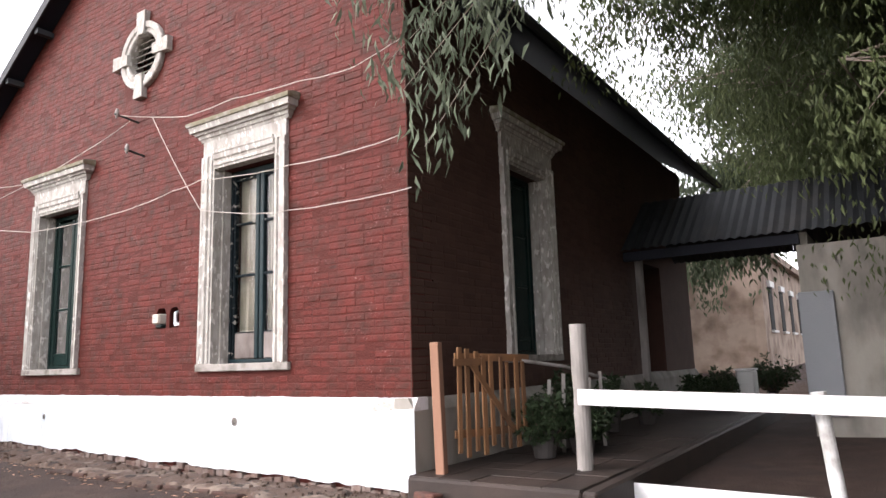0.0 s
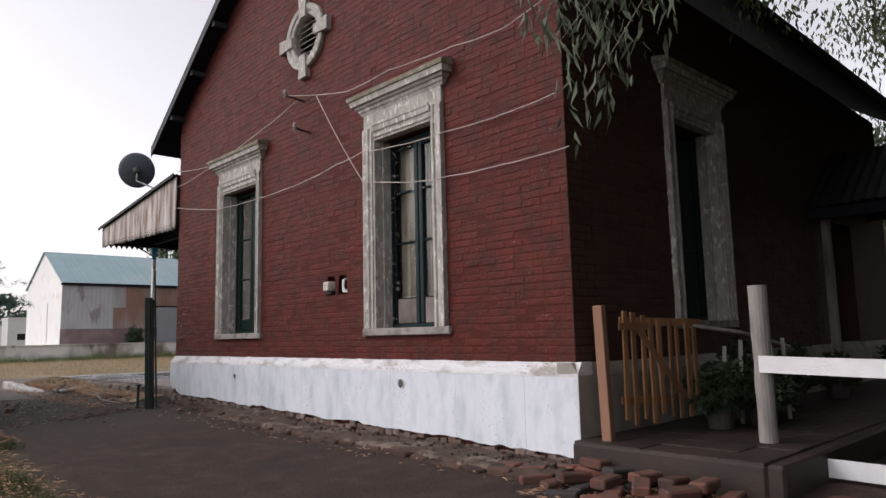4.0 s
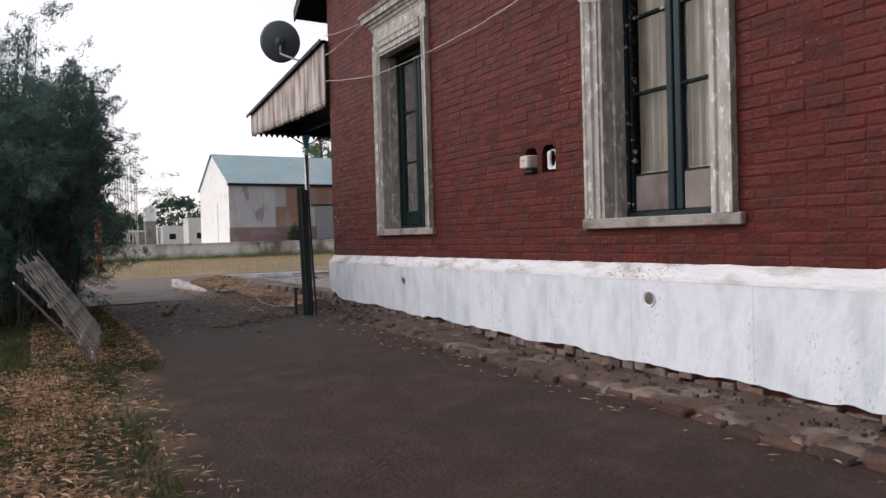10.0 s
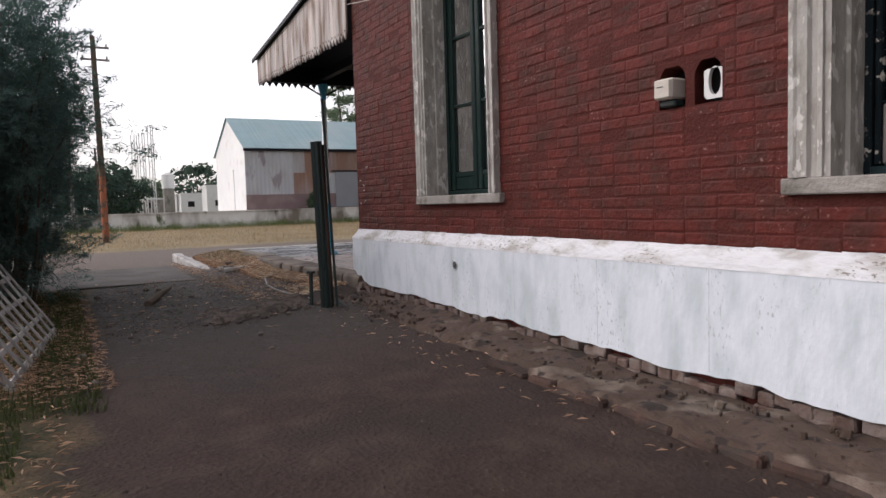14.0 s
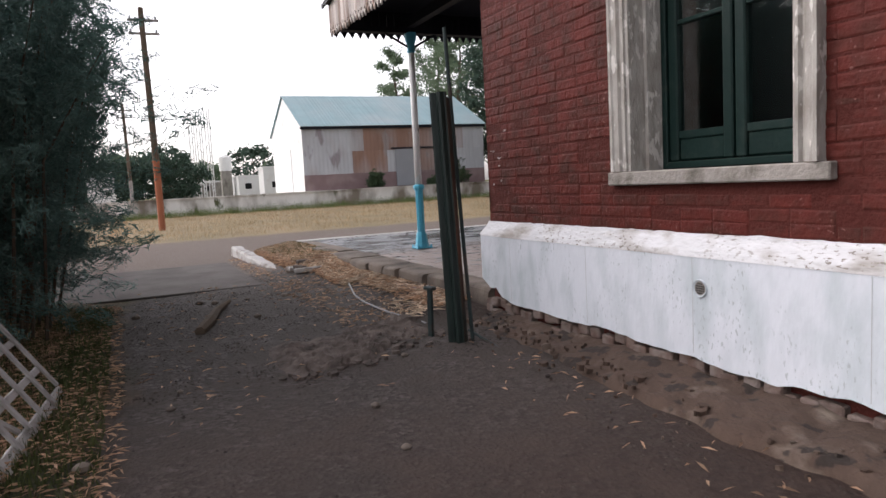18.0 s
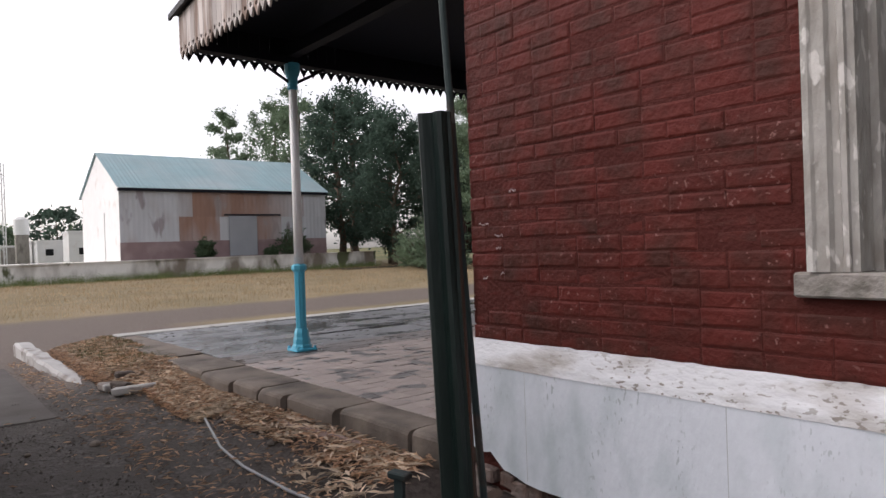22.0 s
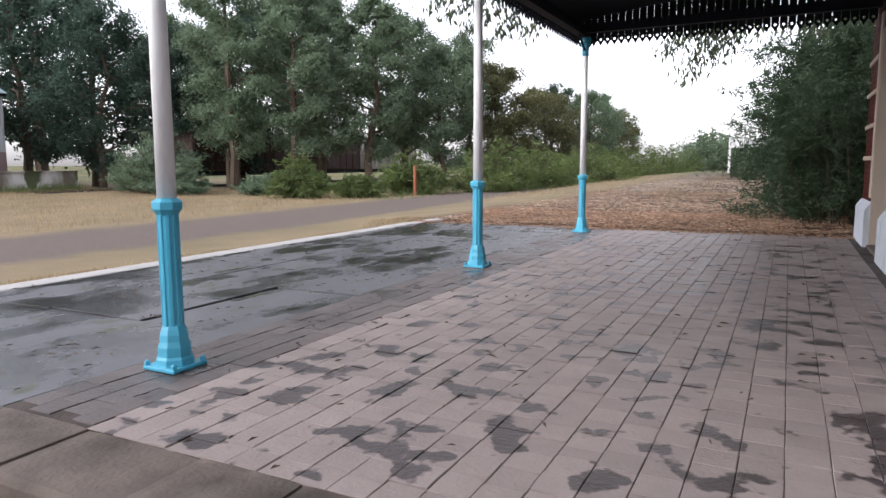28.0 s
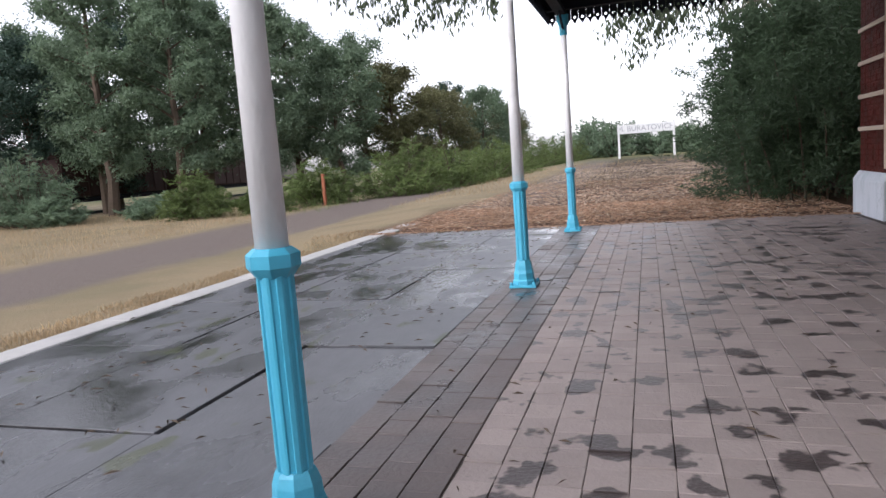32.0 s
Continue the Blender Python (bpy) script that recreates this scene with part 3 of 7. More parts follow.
def roof():
    ob = thing("roof", "dark corrugated iron gable roof with plain verge boards", "roof", kind="structure")
    yf, yb = 5.33, YE + 0.3
    for s, ex in ((1, XB - OVER), (-1, XA + OVER)):
        me = Mesh()
        n = 70
        for i in range(n):
            a, b = yf + (yb - yf) * i / n, yf + (yb - yf) * (i + 1) / n
            m = (a + b) / 2
            for p, q, da, db in ((a, m, 0, 0.028), (m, b, 0.028, 0)):
                me.add([(ex, p, EAVE + da), (ex, q, EAVE + db), (XM, q, APEX + db), (XM, p, APEX + da)], [(0, 1, 2, 3)])
        part("roof_sheet", me, M_ROOF, ob)
        me = Mesh()
        me.extrude([(ex, EAVE - 0.03), (XM, APEX - 0.03), (XM, APEX - 0.14), (ex, EAVE - 0.14)], yf + 0.03, yb - 0.03, "y")
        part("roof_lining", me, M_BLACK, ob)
        me = Mesh()
        deep = 0.19 if s == 1 else 0.46
        me.extrude([(ex, EAVE - 0.01), (XM, APEX - 0.01), (XM, APEX - deep), (ex, EAVE - deep)], yf, yf + 0.028, "y")
        part("verge_board", me, M_ROOF if s == 1 else M_PALEBOARD, ob, "" if s == 1 else "pale flaking verge board")
        for k in range(1, 6):
            t = k / 6
            x, z = ex + (XM - ex) * t, EAVE + (APEX - EAVE) * t - 0.25
            part("purlin_end", Mesh().box(x - 0.05, yf + 0.04, z - 0.03, x + 0.05, WY + 0.02, z + 0.06), M_ROOF, ob)
        me = Mesh()
        r = 0.065
        pts = [(ex - s * 0.05 + r * math.cos(a), EAVE - 0.06 + r * math.sin(a)) for a in np.linspace(math.pi, 2 * math.pi, 8)]
        pts += [(ex - s * 0.05 + (r - 0.008) * math.cos(a), EAVE - 0.06 + (r - 0.008) * math.sin(a)) for a in np.linspace(2 * math.pi, math.pi, 8)]
        me.extrude(pts, yf + 0.05, yb, "y")
        part("gutter", me, M_ROOF, ob)
    me = Mesh()
    me.tube([(XM, yf - 0.01, APEX + 0.02), (XM, yb, APEX + 0.02)], 0.06, 8)
    part("ridge_cap", me, M_ROOF, ob)
    return ob


roof()


# ---- windows ----
def window_parts(ob, to, curtain, closed=False, half=0.524):
    """A tall casement window with moulded surround. to: matrix from (u along the wall, out of the wall, z)."""
    def put(name, me, mat, parent=ob, label="", smooth=False):
        stone = name in ("architrave", "lintel_moulding", "frieze", "cornice", "sill", "bed_mould", "ovolo", "corona", "cornice_lip")
        k = 1.0 if stone else half / 0.524
        if not stone:
            squash = (HEAD - 1.47) / (3.94 - 1.47)
            me.v = [(p[0], p[1], p[2] if p[2] < 1.47 else 1.47 + (p[2] - 1.47) * squash) for p in me.v]
        me.v = [tuple(to @ Vector((p[0] * k, p[1], p[2]))) for p in me.v]
        return part(name, me, mat, parent, label, smooth)

    prof = [(0.524, -0.10), (0.524, 0.025), (0.555, 0.03), (0.56, 0.045), (0.585, 0.045), (0.60, 0.025), (0.63, 0.03), (0.645, 0.05), (0.70, 0.055), (0.715, 0.065), (0.745, 0.065), (0.745, -0.02)]
    squeeze = (0.745 - half) / (0.745 - 0.524)
    for s in (-1, 1):
        me = Mesh()
        me.extrude([(s * (0.745 - (0.745 - u) * squeeze), o) for u, o in prof], 1.425, HEAD + 0.165, "z")
        put("architrave", me, M_STONE)
    me = Mesh()
    me.extrude([(o, z) for z, o in [(HEAD + u - 0.53, o) for u, o in prof]], -half - 0.002, half + 0.002, "x")
    put("lintel_moulding", me, M_STONE)
    put("frieze", Mesh().box(-0.745, -0.02, HEAD + 0.167, 0.745, 0.04, 4.215), M_STONE)
    me = Mesh()
    # the cornice steps out course by course and turns the corner at both ends
    for k, (o, z0, z1, mt, name) in enumerate(((0.055, 4.215, 4.255, M_STONE, "bed_mould"), (0.08, 4.255, 4.30, M_STONE, "bed_mould"), (0.115, 4.30, 4.335, M_STONE, "ovolo"), (0.165, 4.335, 4.41, M_STONE, "corona"), (0.195, 4.41, 4.445, M_MOSS, "cornice_lip"))):
        e = 0.745 + o * 0.95
        me = Mesh()
        me.add([(-e + 0.012, -0.02, z0), (e - 0.012, -0.02, z0), (e - 0.012, o - 0.012, z0), (-e + 0.012, o - 0.012, z0), (-e, -0.02, z1), (e, -0.02, z1), (e, o, z1), (-e, o, z1)], [(0, 1, 2, 3), (7, 6, 5, 4), (0, 3, 7, 4), (1, 5, 6, 2), (3, 2, 6, 7), (0, 4, 5, 1)])
        put(name if k else "bed_mould", me, mt)
    me = Mesh()
    me.extrude([(-0.02, 4.445), (0.19, 4.445), (0.19, 4.46), (0.10, 4.488), (-0.02, 4.50)], -0.925, 0.925, "x")
    put("cornice", me, M_MOSS, ob, "moss-stained cornice top")
    put("sill", Mesh().bevel(-0.80, -0.12, 1.335, 0.80, 0.05, 1.423, 0.008), M_SILL, ob, "rough grey cement sill")
    for s in (-1, 1):
        put("reveal", Mesh().box(s * 0.527, -0.30, 1.42, s * 0.50, -0.101, 3.932), M_STONE)
    fr = M_LEADGREEN if curtain else M_GREEN
    jamb = M_OLDPAINT if curtain else fr
    thin = 0.03 if curtain else 0.065
    for s in (-1, 1):
        put("frame_jamb", Mesh().bevel(s * 0.50 - 0.035, -0.32, 1.425, s * 0.50 + 0.035, -0.22, 3.93, 0.006), jamb)
    put("frame_head", Mesh().bevel(-0.465, -0.32, 3.86, 0.465, -0.22, 3.93, 0.006), fr)
    put("frame_foot", Mesh().bevel(-0.465, -0.32, 1.425, 0.465, -0.21, 1.47, 0.006), fr)
    for s in (-1, 1):
        a, b = (0.008, 0.46)
        for name, bx in (("stile", (a, a + 0.065)), ("stile", (b - thin, b))):
            lo, hi = sorted((s * bx[0], s * bx[1]))
            put(name, Mesh().bevel(lo, -0.30, 1.475, hi, -0.235, 3.855, 0.008), fr if bx[0] == a else jamb)
        lo, hi = sorted((s * 0.073, s * (b - thin)))
        put("bottom_panel", Mesh().bevel(lo, -0.285, 1.475, hi, -0.25, 1.80 if curtain else 1.62, 0.012), M_PLY if curtain else fr, ob, "stained grey board in the lower pane" if curtain else "")
        rails = (1.80, 2.52, 3.20, 3.80) if curtain else (1.62, 2.36, 3.08, 3.80)
        for z in rails:
            put("glazing_bar", Mesh().bevel(lo, -0.295, z, hi, -0.245, z + ((0.012 if curtain else 0.05) if z in (1.80, 1.62) else 0.03), 0.004), jamb)
        for z0, z1 in zip(rails, rails[1:]):
            if closed:
                put("shutter_panel", Mesh().bevel(lo, -0.285, z0 + 0.03, hi, -0.255, z1, 0.012), fr)
                continue
            pane = put("pane", Mesh().box(lo, -0.272, z0 + 0.03, hi, -0.268, z1), DUSTY_GLASS if curtain else GLASS)
            pane.visible_shadow = False
        if curtain:
            me = Mesh()
            m = 40
            for i in range(m):
                u0, u1 = s * (0.05 + 0.40 * i / m), s * (0.05 + 0.40 * (i + 1) / m)
                o = [-0.37 + 0.030 * math.sin(k * 0.8 + 0.9 * math.sin(k * 0.23 + s)) + 0.012 * math.sin(k * 2.3) for k in (i, i + 1)]
                me.add([(u0, o[0], 1.5), (u1, o[1], 1.5), (u1, o[1], 3.84), (u0, o[0], 3.84)], [(0, 1, 2, 3)])
            put("curtain", me, M_CURTAIN, ob, "faded cream curtain", True)
    # near-black sheet behind the panes in place of the room's shade
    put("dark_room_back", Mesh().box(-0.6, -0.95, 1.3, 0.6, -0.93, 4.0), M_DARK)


def gable_window(i, cx, curtain, label):
    ob = thing(f"window_{i}", label, "window", kind="structure", at=(cx, WY, 1.33))
    to = Matrix(((1, 0, 0, cx), (0, -1, 0, WY), (0, 0, 1, 0), (0, 0, 0, 1)))
    window_parts(ob, to, curtain, False, 0.54 if curtain else 0.59)
    return ob


gable_window(1, W_CENTRES[1], False, "tall dark green casement window in a worn cement surround")
gable_window(2, W_CENTRES[0], True, "tall green casement window with faded curtains in a cement surround")
w3 = thing("window_3", "shaded green shuttered window in a cement surround", "window", kind="structure", at=(XA, SIDE_W, 1.33))
window_parts(w3, Matrix(((0, 1, 0, XA), (1, 0, 0, SIDE_W), (0, 0, 1, 0), (0, 0, 0, 1))), False, True)


def oculus():
    ob = thing("oculus", "round louvred gable vent in a white moulded ring", "vent", kind="structure", at=(OCU[0], WY, OCU[1]))
    ring = [(0.33, -0.1), (0.33, 0.02), (0.345, 0.04), (0.40, 0.04), (0.415, 0.06), (0.49, 0.065), (0.505, 0.05), (0.505, -0.01)]
    n = 40
    me = Mesh()
    pts = [(OCU[0] + r * math.cos(2 * math.pi * k / n), WY - o, OCU[1] + r * math.sin(2 * math.pi * k / n)) for r, o in ring for k in range(n)]
    me.add(pts, [(i * n + k, i * n + (k + 1) % n, (i + 1) * n + (k + 1) % n, (i + 1) * n + k) for i in range(len(ring) - 1) for k in range(n)])
    part("ring", me, M_STONE, ob)
    for a in range(4):
        m = Matrix.Translation((OCU[0], WY, OCU[1])) @ Matrix.Rotation(math.pi / 2 * a, 4, 'Y')
        me = Mesh()
        me.extrude([(-0.075, 0.30), (0.075, 0.30), (0.105, 0.655), (-0.105, 0.655)], -0.085, 0.0, "y", m)
        part("keystone", me, M_STONE, ob)
    for k in range(7):
        z = OCU[1] - 0.28 + k * 0.09
        half = math.sqrt(max(0.01, 0.33 ** 2 - (z - OCU[1]) ** 2))
        me = Mesh()
        me.extrude([(WY + 0.06, z), (WY + 0.07, z - 0.012), (WY + 0.15, z + 0.05), (WY + 0.14, z + 0.062)], OCU[0] - half, OCU[0] + half, "x")
        part("louvre", me, M_SILL, ob)
    # near-black sheet paints the darkness behind the louvres
    part("dark_back", Mesh().box(OCU[0] - 0.4, WY + 0.25, OCU[1] - 0.4, OCU[0] + 0.4, WY + 0.27, OCU[1] + 0.4), M_DARK, ob)
    # the square hole's corners are filled behind the ring
    for sx in (-1, 1):
        for sz in (-1, 1):
            me = Mesh()
            arc = [(OCU[0] + sx * 0.335 * math.cos(a), OCU[1] + sz * 0.335 * math.sin(a)) for a in np.linspace(0, math.pi / 2, 7)]
            me.extrude(arc + [(OCU[0] + sx * 0.34, OCU[1] + sz * 0.34)], WY + 0.02, WY + 0.2, "y")
            part("corner_fill", me, M_STONE, ob)


oculus()


# ---- platform canopy ----
CX0, CX1, CZ0, CZ1 = -12.57, -16.98, 4.56, 4.07
CY0, CY1 = 5.56, 15.85


def canopy_z(x):
    return CZ0 + (CZ1 - CZ0) * (x - CX0) / (CX1 - CX0)


def canopy():
    ob = thing("platform_canopy", "station platform canopy with peeling valance boards and fretted edge", "canopy", kind="structure")
    me = Mesh()
    n = 66
    for i in range(n):
        a, b = CY0 - 0.06 + (CY1 - CY0 + 0.12) * i / n, CY0 - 0.06 + (CY1 - CY0 + 0.12) * (i + 1) / n
        m = (a + b) / 2
        for p, q, da, db in ((a, m, 0, 0.025), (m, b, 0.025, 0)):
            me.add([(CX1 - 0.1, p, canopy_z(CX1 - 0.1) + da), (CX1 - 0.1, q, canopy_z(CX1 - 0.1) + db), (CX0, q, CZ0 + db), (CX0, p, CZ0 + da)], [(0, 1, 2, 3)])
    part("roof_sheet", me, M_ROOF, ob)
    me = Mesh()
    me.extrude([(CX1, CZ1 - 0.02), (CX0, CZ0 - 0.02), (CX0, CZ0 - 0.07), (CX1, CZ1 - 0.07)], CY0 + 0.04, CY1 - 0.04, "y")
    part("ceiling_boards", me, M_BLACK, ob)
    rnd = random.Random(5)

    def board(u0, u1, top, bottom, place):
        """A valance board with a pointed foot and a drilled hole."""
        w, h = u1 - u0, u1 - u0
        c, r = (u0 + u1) / 2, (u1 - u0) * 0.2
        zc = bottom + h * 0.95
        outer = [(u0, top), (u0, bottom + h * 0.75), (u0 + w * 0.2, bottom + h * 0.55), (c, bottom), (u1 - w * 0.2, bottom + h * 0.55), (u1, bottom + h * 0.75), (u1, top)]
        k = 8
        hole = [(c + r * math.cos(a), zc + r * math.sin(a)) for a in [math.pi / 2 + 2 * math.pi * i / k for i in range(k)]]
        me = Mesh()
        for half in (0, 1):
            ho = hole[:k // 2 + 1] if half == 0 else [hole[0]] + hole[:k // 2 - 1:-1]
            ou = outer[:4] if half == 0 else [outer[6], outer[5], outer[4], outer[3]]
            poly = [(c, top)] + ou + ho[::-1]
            t = 0.02
            pts = [place(u, z, 0) for u, z in poly] + [place(u, z, t) for u, z in poly]
            m = len(poly)
            me.add(pts, [tuple(range(m)), tuple(range(m, 2 * m))[::-1]] + [(i, (i + 1) % m, m + (i + 1) % m, m + i) for i in range(m)])
        return me

    # the end that faces the lane
    n = 38
    for i in range(n):
        a, b = CX1 + (CX0 - CX1) * i / n, CX1 + (CX0 - CX1) * (i + 1) / n - 0.006
        x = (a + b) / 2
        lo = 3.585 - 0.11 * (x - CX1) / (CX0 - CX1) + rnd.uniform(-0.012, 0.012)
        me = board(a, b, canopy_z(x) - 0.03, lo, lambda u, z, d: (u, CY0 + d, z))
        part("valance_board", me, M_BOARD, ob)
    for yy in (CY1,):
        me = Mesh()
        for i in range(n):
            a, b = CX1 + (CX0 - CX1) * i / n, CX1 + (CX0 - CX1) * (i + 1) / n - 0.006
            x = (a + b) / 2
            bd = board(a, b, canopy_z(x) - 0.03, 3.57, lambda u, z, d: (u, yy + d, z))
            me.add(bd.v, bd.f)
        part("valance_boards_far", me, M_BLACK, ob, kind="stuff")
    # platform-side boards near black, unlike the white lane end
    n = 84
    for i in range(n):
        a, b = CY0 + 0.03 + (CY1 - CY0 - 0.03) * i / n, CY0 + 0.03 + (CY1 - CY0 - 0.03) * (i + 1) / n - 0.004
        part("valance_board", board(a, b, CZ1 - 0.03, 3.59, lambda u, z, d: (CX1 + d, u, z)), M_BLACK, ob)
    me = Mesh()
    me.extrude([(CX1 - 0.12, canopy_z(CX1 - 0.12) + 0.03), (CX0, CZ0 + 0.03), (CX0, CZ0 - 0.03), (CX1 - 0.12, canopy_z(CX1 - 0.12) - 0.03)], CY0 - 0.07, CY0 - 0.045, "y")
    part("verge_trim", me, M_ROOF, ob)
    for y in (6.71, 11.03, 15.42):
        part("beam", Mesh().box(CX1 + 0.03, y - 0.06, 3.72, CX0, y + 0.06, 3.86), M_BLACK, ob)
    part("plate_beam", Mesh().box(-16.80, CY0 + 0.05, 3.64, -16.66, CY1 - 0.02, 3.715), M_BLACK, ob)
    return ob


canopy()


def column(y, group="columns of the platform canopy"):
    c = (-16.715, y, 0)
    ob = thing("column", "slender iron column, white above a fluted turquoise pedestal", "column", group, at=(c[0], c[1], PLAT))
    me = Mesh()
    me.bevel(c[0] - 0.125, y - 0.125, PLAT, c[0] + 0.125, y + 0.125, PLAT + 0.025, 0.006)
    part("base_plate", me, M_TURQ, ob)
    for k in range(4):
        a = math.pi / 4 + k * math.pi / 2
        part("bolt", Mesh().lathe([(0.016, 0), (0.016, 0.02), (0.008, 0.03)], 6, (c[0] + 0.15 * math.cos(a), y + 0.15 * math.sin(a), PLAT + 0.025)), M_TURQ, ob)
    part("base", Mesh().lathe([(0.112, 0.025), (0.108, 0.06), (0.096, 0.075), (0.094, 0.13), (0.084, 0.16), (0.081, 0.20), (0.070, 0.235), (0.062, 0.25)], 8, (c[0], y, PLAT), math.pi / 8), M_TURQ, ob)
    me = Mesh()
    n = 8
    prof = []
    for k in range(n):
        a = 2 * math.pi * (k + 0.5) / n
        for da, r in ((-0.34, 0.060), (-0.20, 0.059), (-0.14, 0.053), (0.14, 0.053), (0.20, 0.059)):
            prof.append((a + da, r))
    m = len(prof)
    pts = [(c[0] + r * math.cos(a), y + r * math.sin(a), PLAT + z) for z in (0.245, 0.90) for a, r in prof]
    me.add(pts, [(k, (k + 1) % m, m + (k + 1) % m, m + k) for k in range(m)])
    part("fluted_pedestal", me, M_TURQ, ob)
    part("pedestal_cap", Mesh().lathe([(0.058, 0.88), (0.078, 0.905), (0.086, 0.915), (0.086, 0.955), (0.074, 0.965), (0.06, 0.975)], 8, (c[0], y, PLAT), math.pi / 8), M_TURQ, ob)
    part("shaft", Mesh().lathe([(0.053, 0.97), (0.047, 2.95)], 20, (c[0], y, PLAT)), M_WHITEPAINT, ob, smooth=True)
    part("capital", Mesh().lathe([(0.049, 2.93), (0.062, 2.95), (0.055, 2.98), (0.06, 3.06), (0.085, 3.13), (0.09, 3.225)], 12, (c[0], y, PLAT)), M_TURQ if y > 6 else M_TURQ, ob)
    for s in (-1, 1):
        me = Mesh()
        me.tube([(c[0], y + s * 0.05, PLAT + 3.02), (c[0], y + s * 0.2, PLAT + 3.1), (c[0], y + s * 0.42, PLAT + 3.222)], 0.018, 6)
        part("bracket", me, M_BLACK, ob)
    return ob


for y in (6.71, 11.03, 15.42):
    column(y)


# ---- platform ----
def platform():
    ob = thing("platform", "low station platform of tiles, wet concrete slabs and kerb stones", "platform", kind="structure")
    me = Mesh()
    me.box(-20.10, 5.87, -0.1, -16.962, 16.25, PLAT - 0.030)
    me.box(-16.96, 5.87, -0.1, -12.56, 16.25, PLAT - 0.0065)
    part("platform_bed", me, M_JOINT, ob)
    me = Mesh()
    x, rnd = -20.42, random.Random(8)
    y = 5.6
    while y < 17.2:
        l = rnd.uniform(0.9, 1.3)
        part("edge_stone", Mesh().bevel(-20.42, y, -0.05, -20.11, y + l - 0.008, PLAT + rnd.uniform(-0.004, 0.004), 0.012), M_EDGE, ob)
        y += l
    return ob


PLATFORM = platform()


def kerb():
    rnd = random.Random(11)
    xs = [-12.62, -13.17, -14.0, -14.72, -15.13, -15.64, -16.32, -16.95, -17.5, -18.05, -18.8, -19.45, -20.1]
    for a, b in zip(xs, xs[1:]):
        y0 = 5.60 - 0.06 * min(3.0, -a - 12.6) + rnd.uniform(-0.012, 0.012)
        zt, r, w = PLAT + rnd.uniform(-0.012, 0.004), 0.045, 0.005
        me, n, pts = Mesh(), 9, []
        for i in range(n):
            x = b + w + (a - b - 2 * w) * i / (n - 1)
            pinch = 0.012 if i in (0, n - 1) else 0.0
            d = [0.006 * noise.noise((x * 5, k * 2.0, a)) for k in range(6)]
            ring = [(5.868, 0.05), (y0, 0.05), (y0 + pinch + d[0], zt - r - 0.02)]
            ring += [(y0 + pinch + d[1] + r - r * math.cos(q), zt - pinch + d[2] - r + r * math.sin(q)) for q in (0.35, 0.8, 1.25)]
            ring += [(y0 + r + 0.03, zt - pinch * 0.6 + d[3] * 0.5), (5.868, zt - pinch * 0.4)]
            pts += [(x, yy, zz) for yy, zz in ring]
        m = 8
        me.add(pts, [(i * m + k, (i + 1) * m + k, (i + 1) * m + (k + 1) % m, i * m + (k + 1) % m) for i in range(n - 1) for k in range(m)] + [tuple(range(m)), tuple(range((n - 1) * m, n * m))[::-1]])
        part("kerb_stone", me, M_KERB, PLATFORM)


kerb()
# ---- foliage ----
def leaves(spots, size, mat_seed, rnd, long=2.2, droop=0.0):
    """Many small leaf quads at spots (place, spread)."""
    me = Mesh()
    v, f = me.v, me.f
    for (px, py, pz), s in spots:
        x, y, z = px + rnd.gauss(0, s), py + rnd.gauss(0, s), pz + rnd.gauss(0, s * 0.8)
        d = Vector((rnd.gauss(0, 1), rnd.gauss(0, 1), rnd.gauss(0, 1) - droop)).normalized()
        e = d.cross(Vector((rnd.gauss(0, 1), rnd.gauss(0, 1), rnd.gauss(0, 1)))).normalized()
        l, w = size * rnd.uniform(0.7, 1.4) * long / 2, size * rnd.uniform(0.6, 1.1) / 2
        n = len(v)
        v += [(x - d.x * l, y - d.y * l, z - d.z * l), (x + e.x * w, y + e.y * w, z + e.z * w), (x + d.x * l, y + d.y * l, z + d.z * l), (x - e.x * w, y - e.y * w, z - e.z * w)]
        f.append((n, n + 1, n + 2, n + 3))
    return me


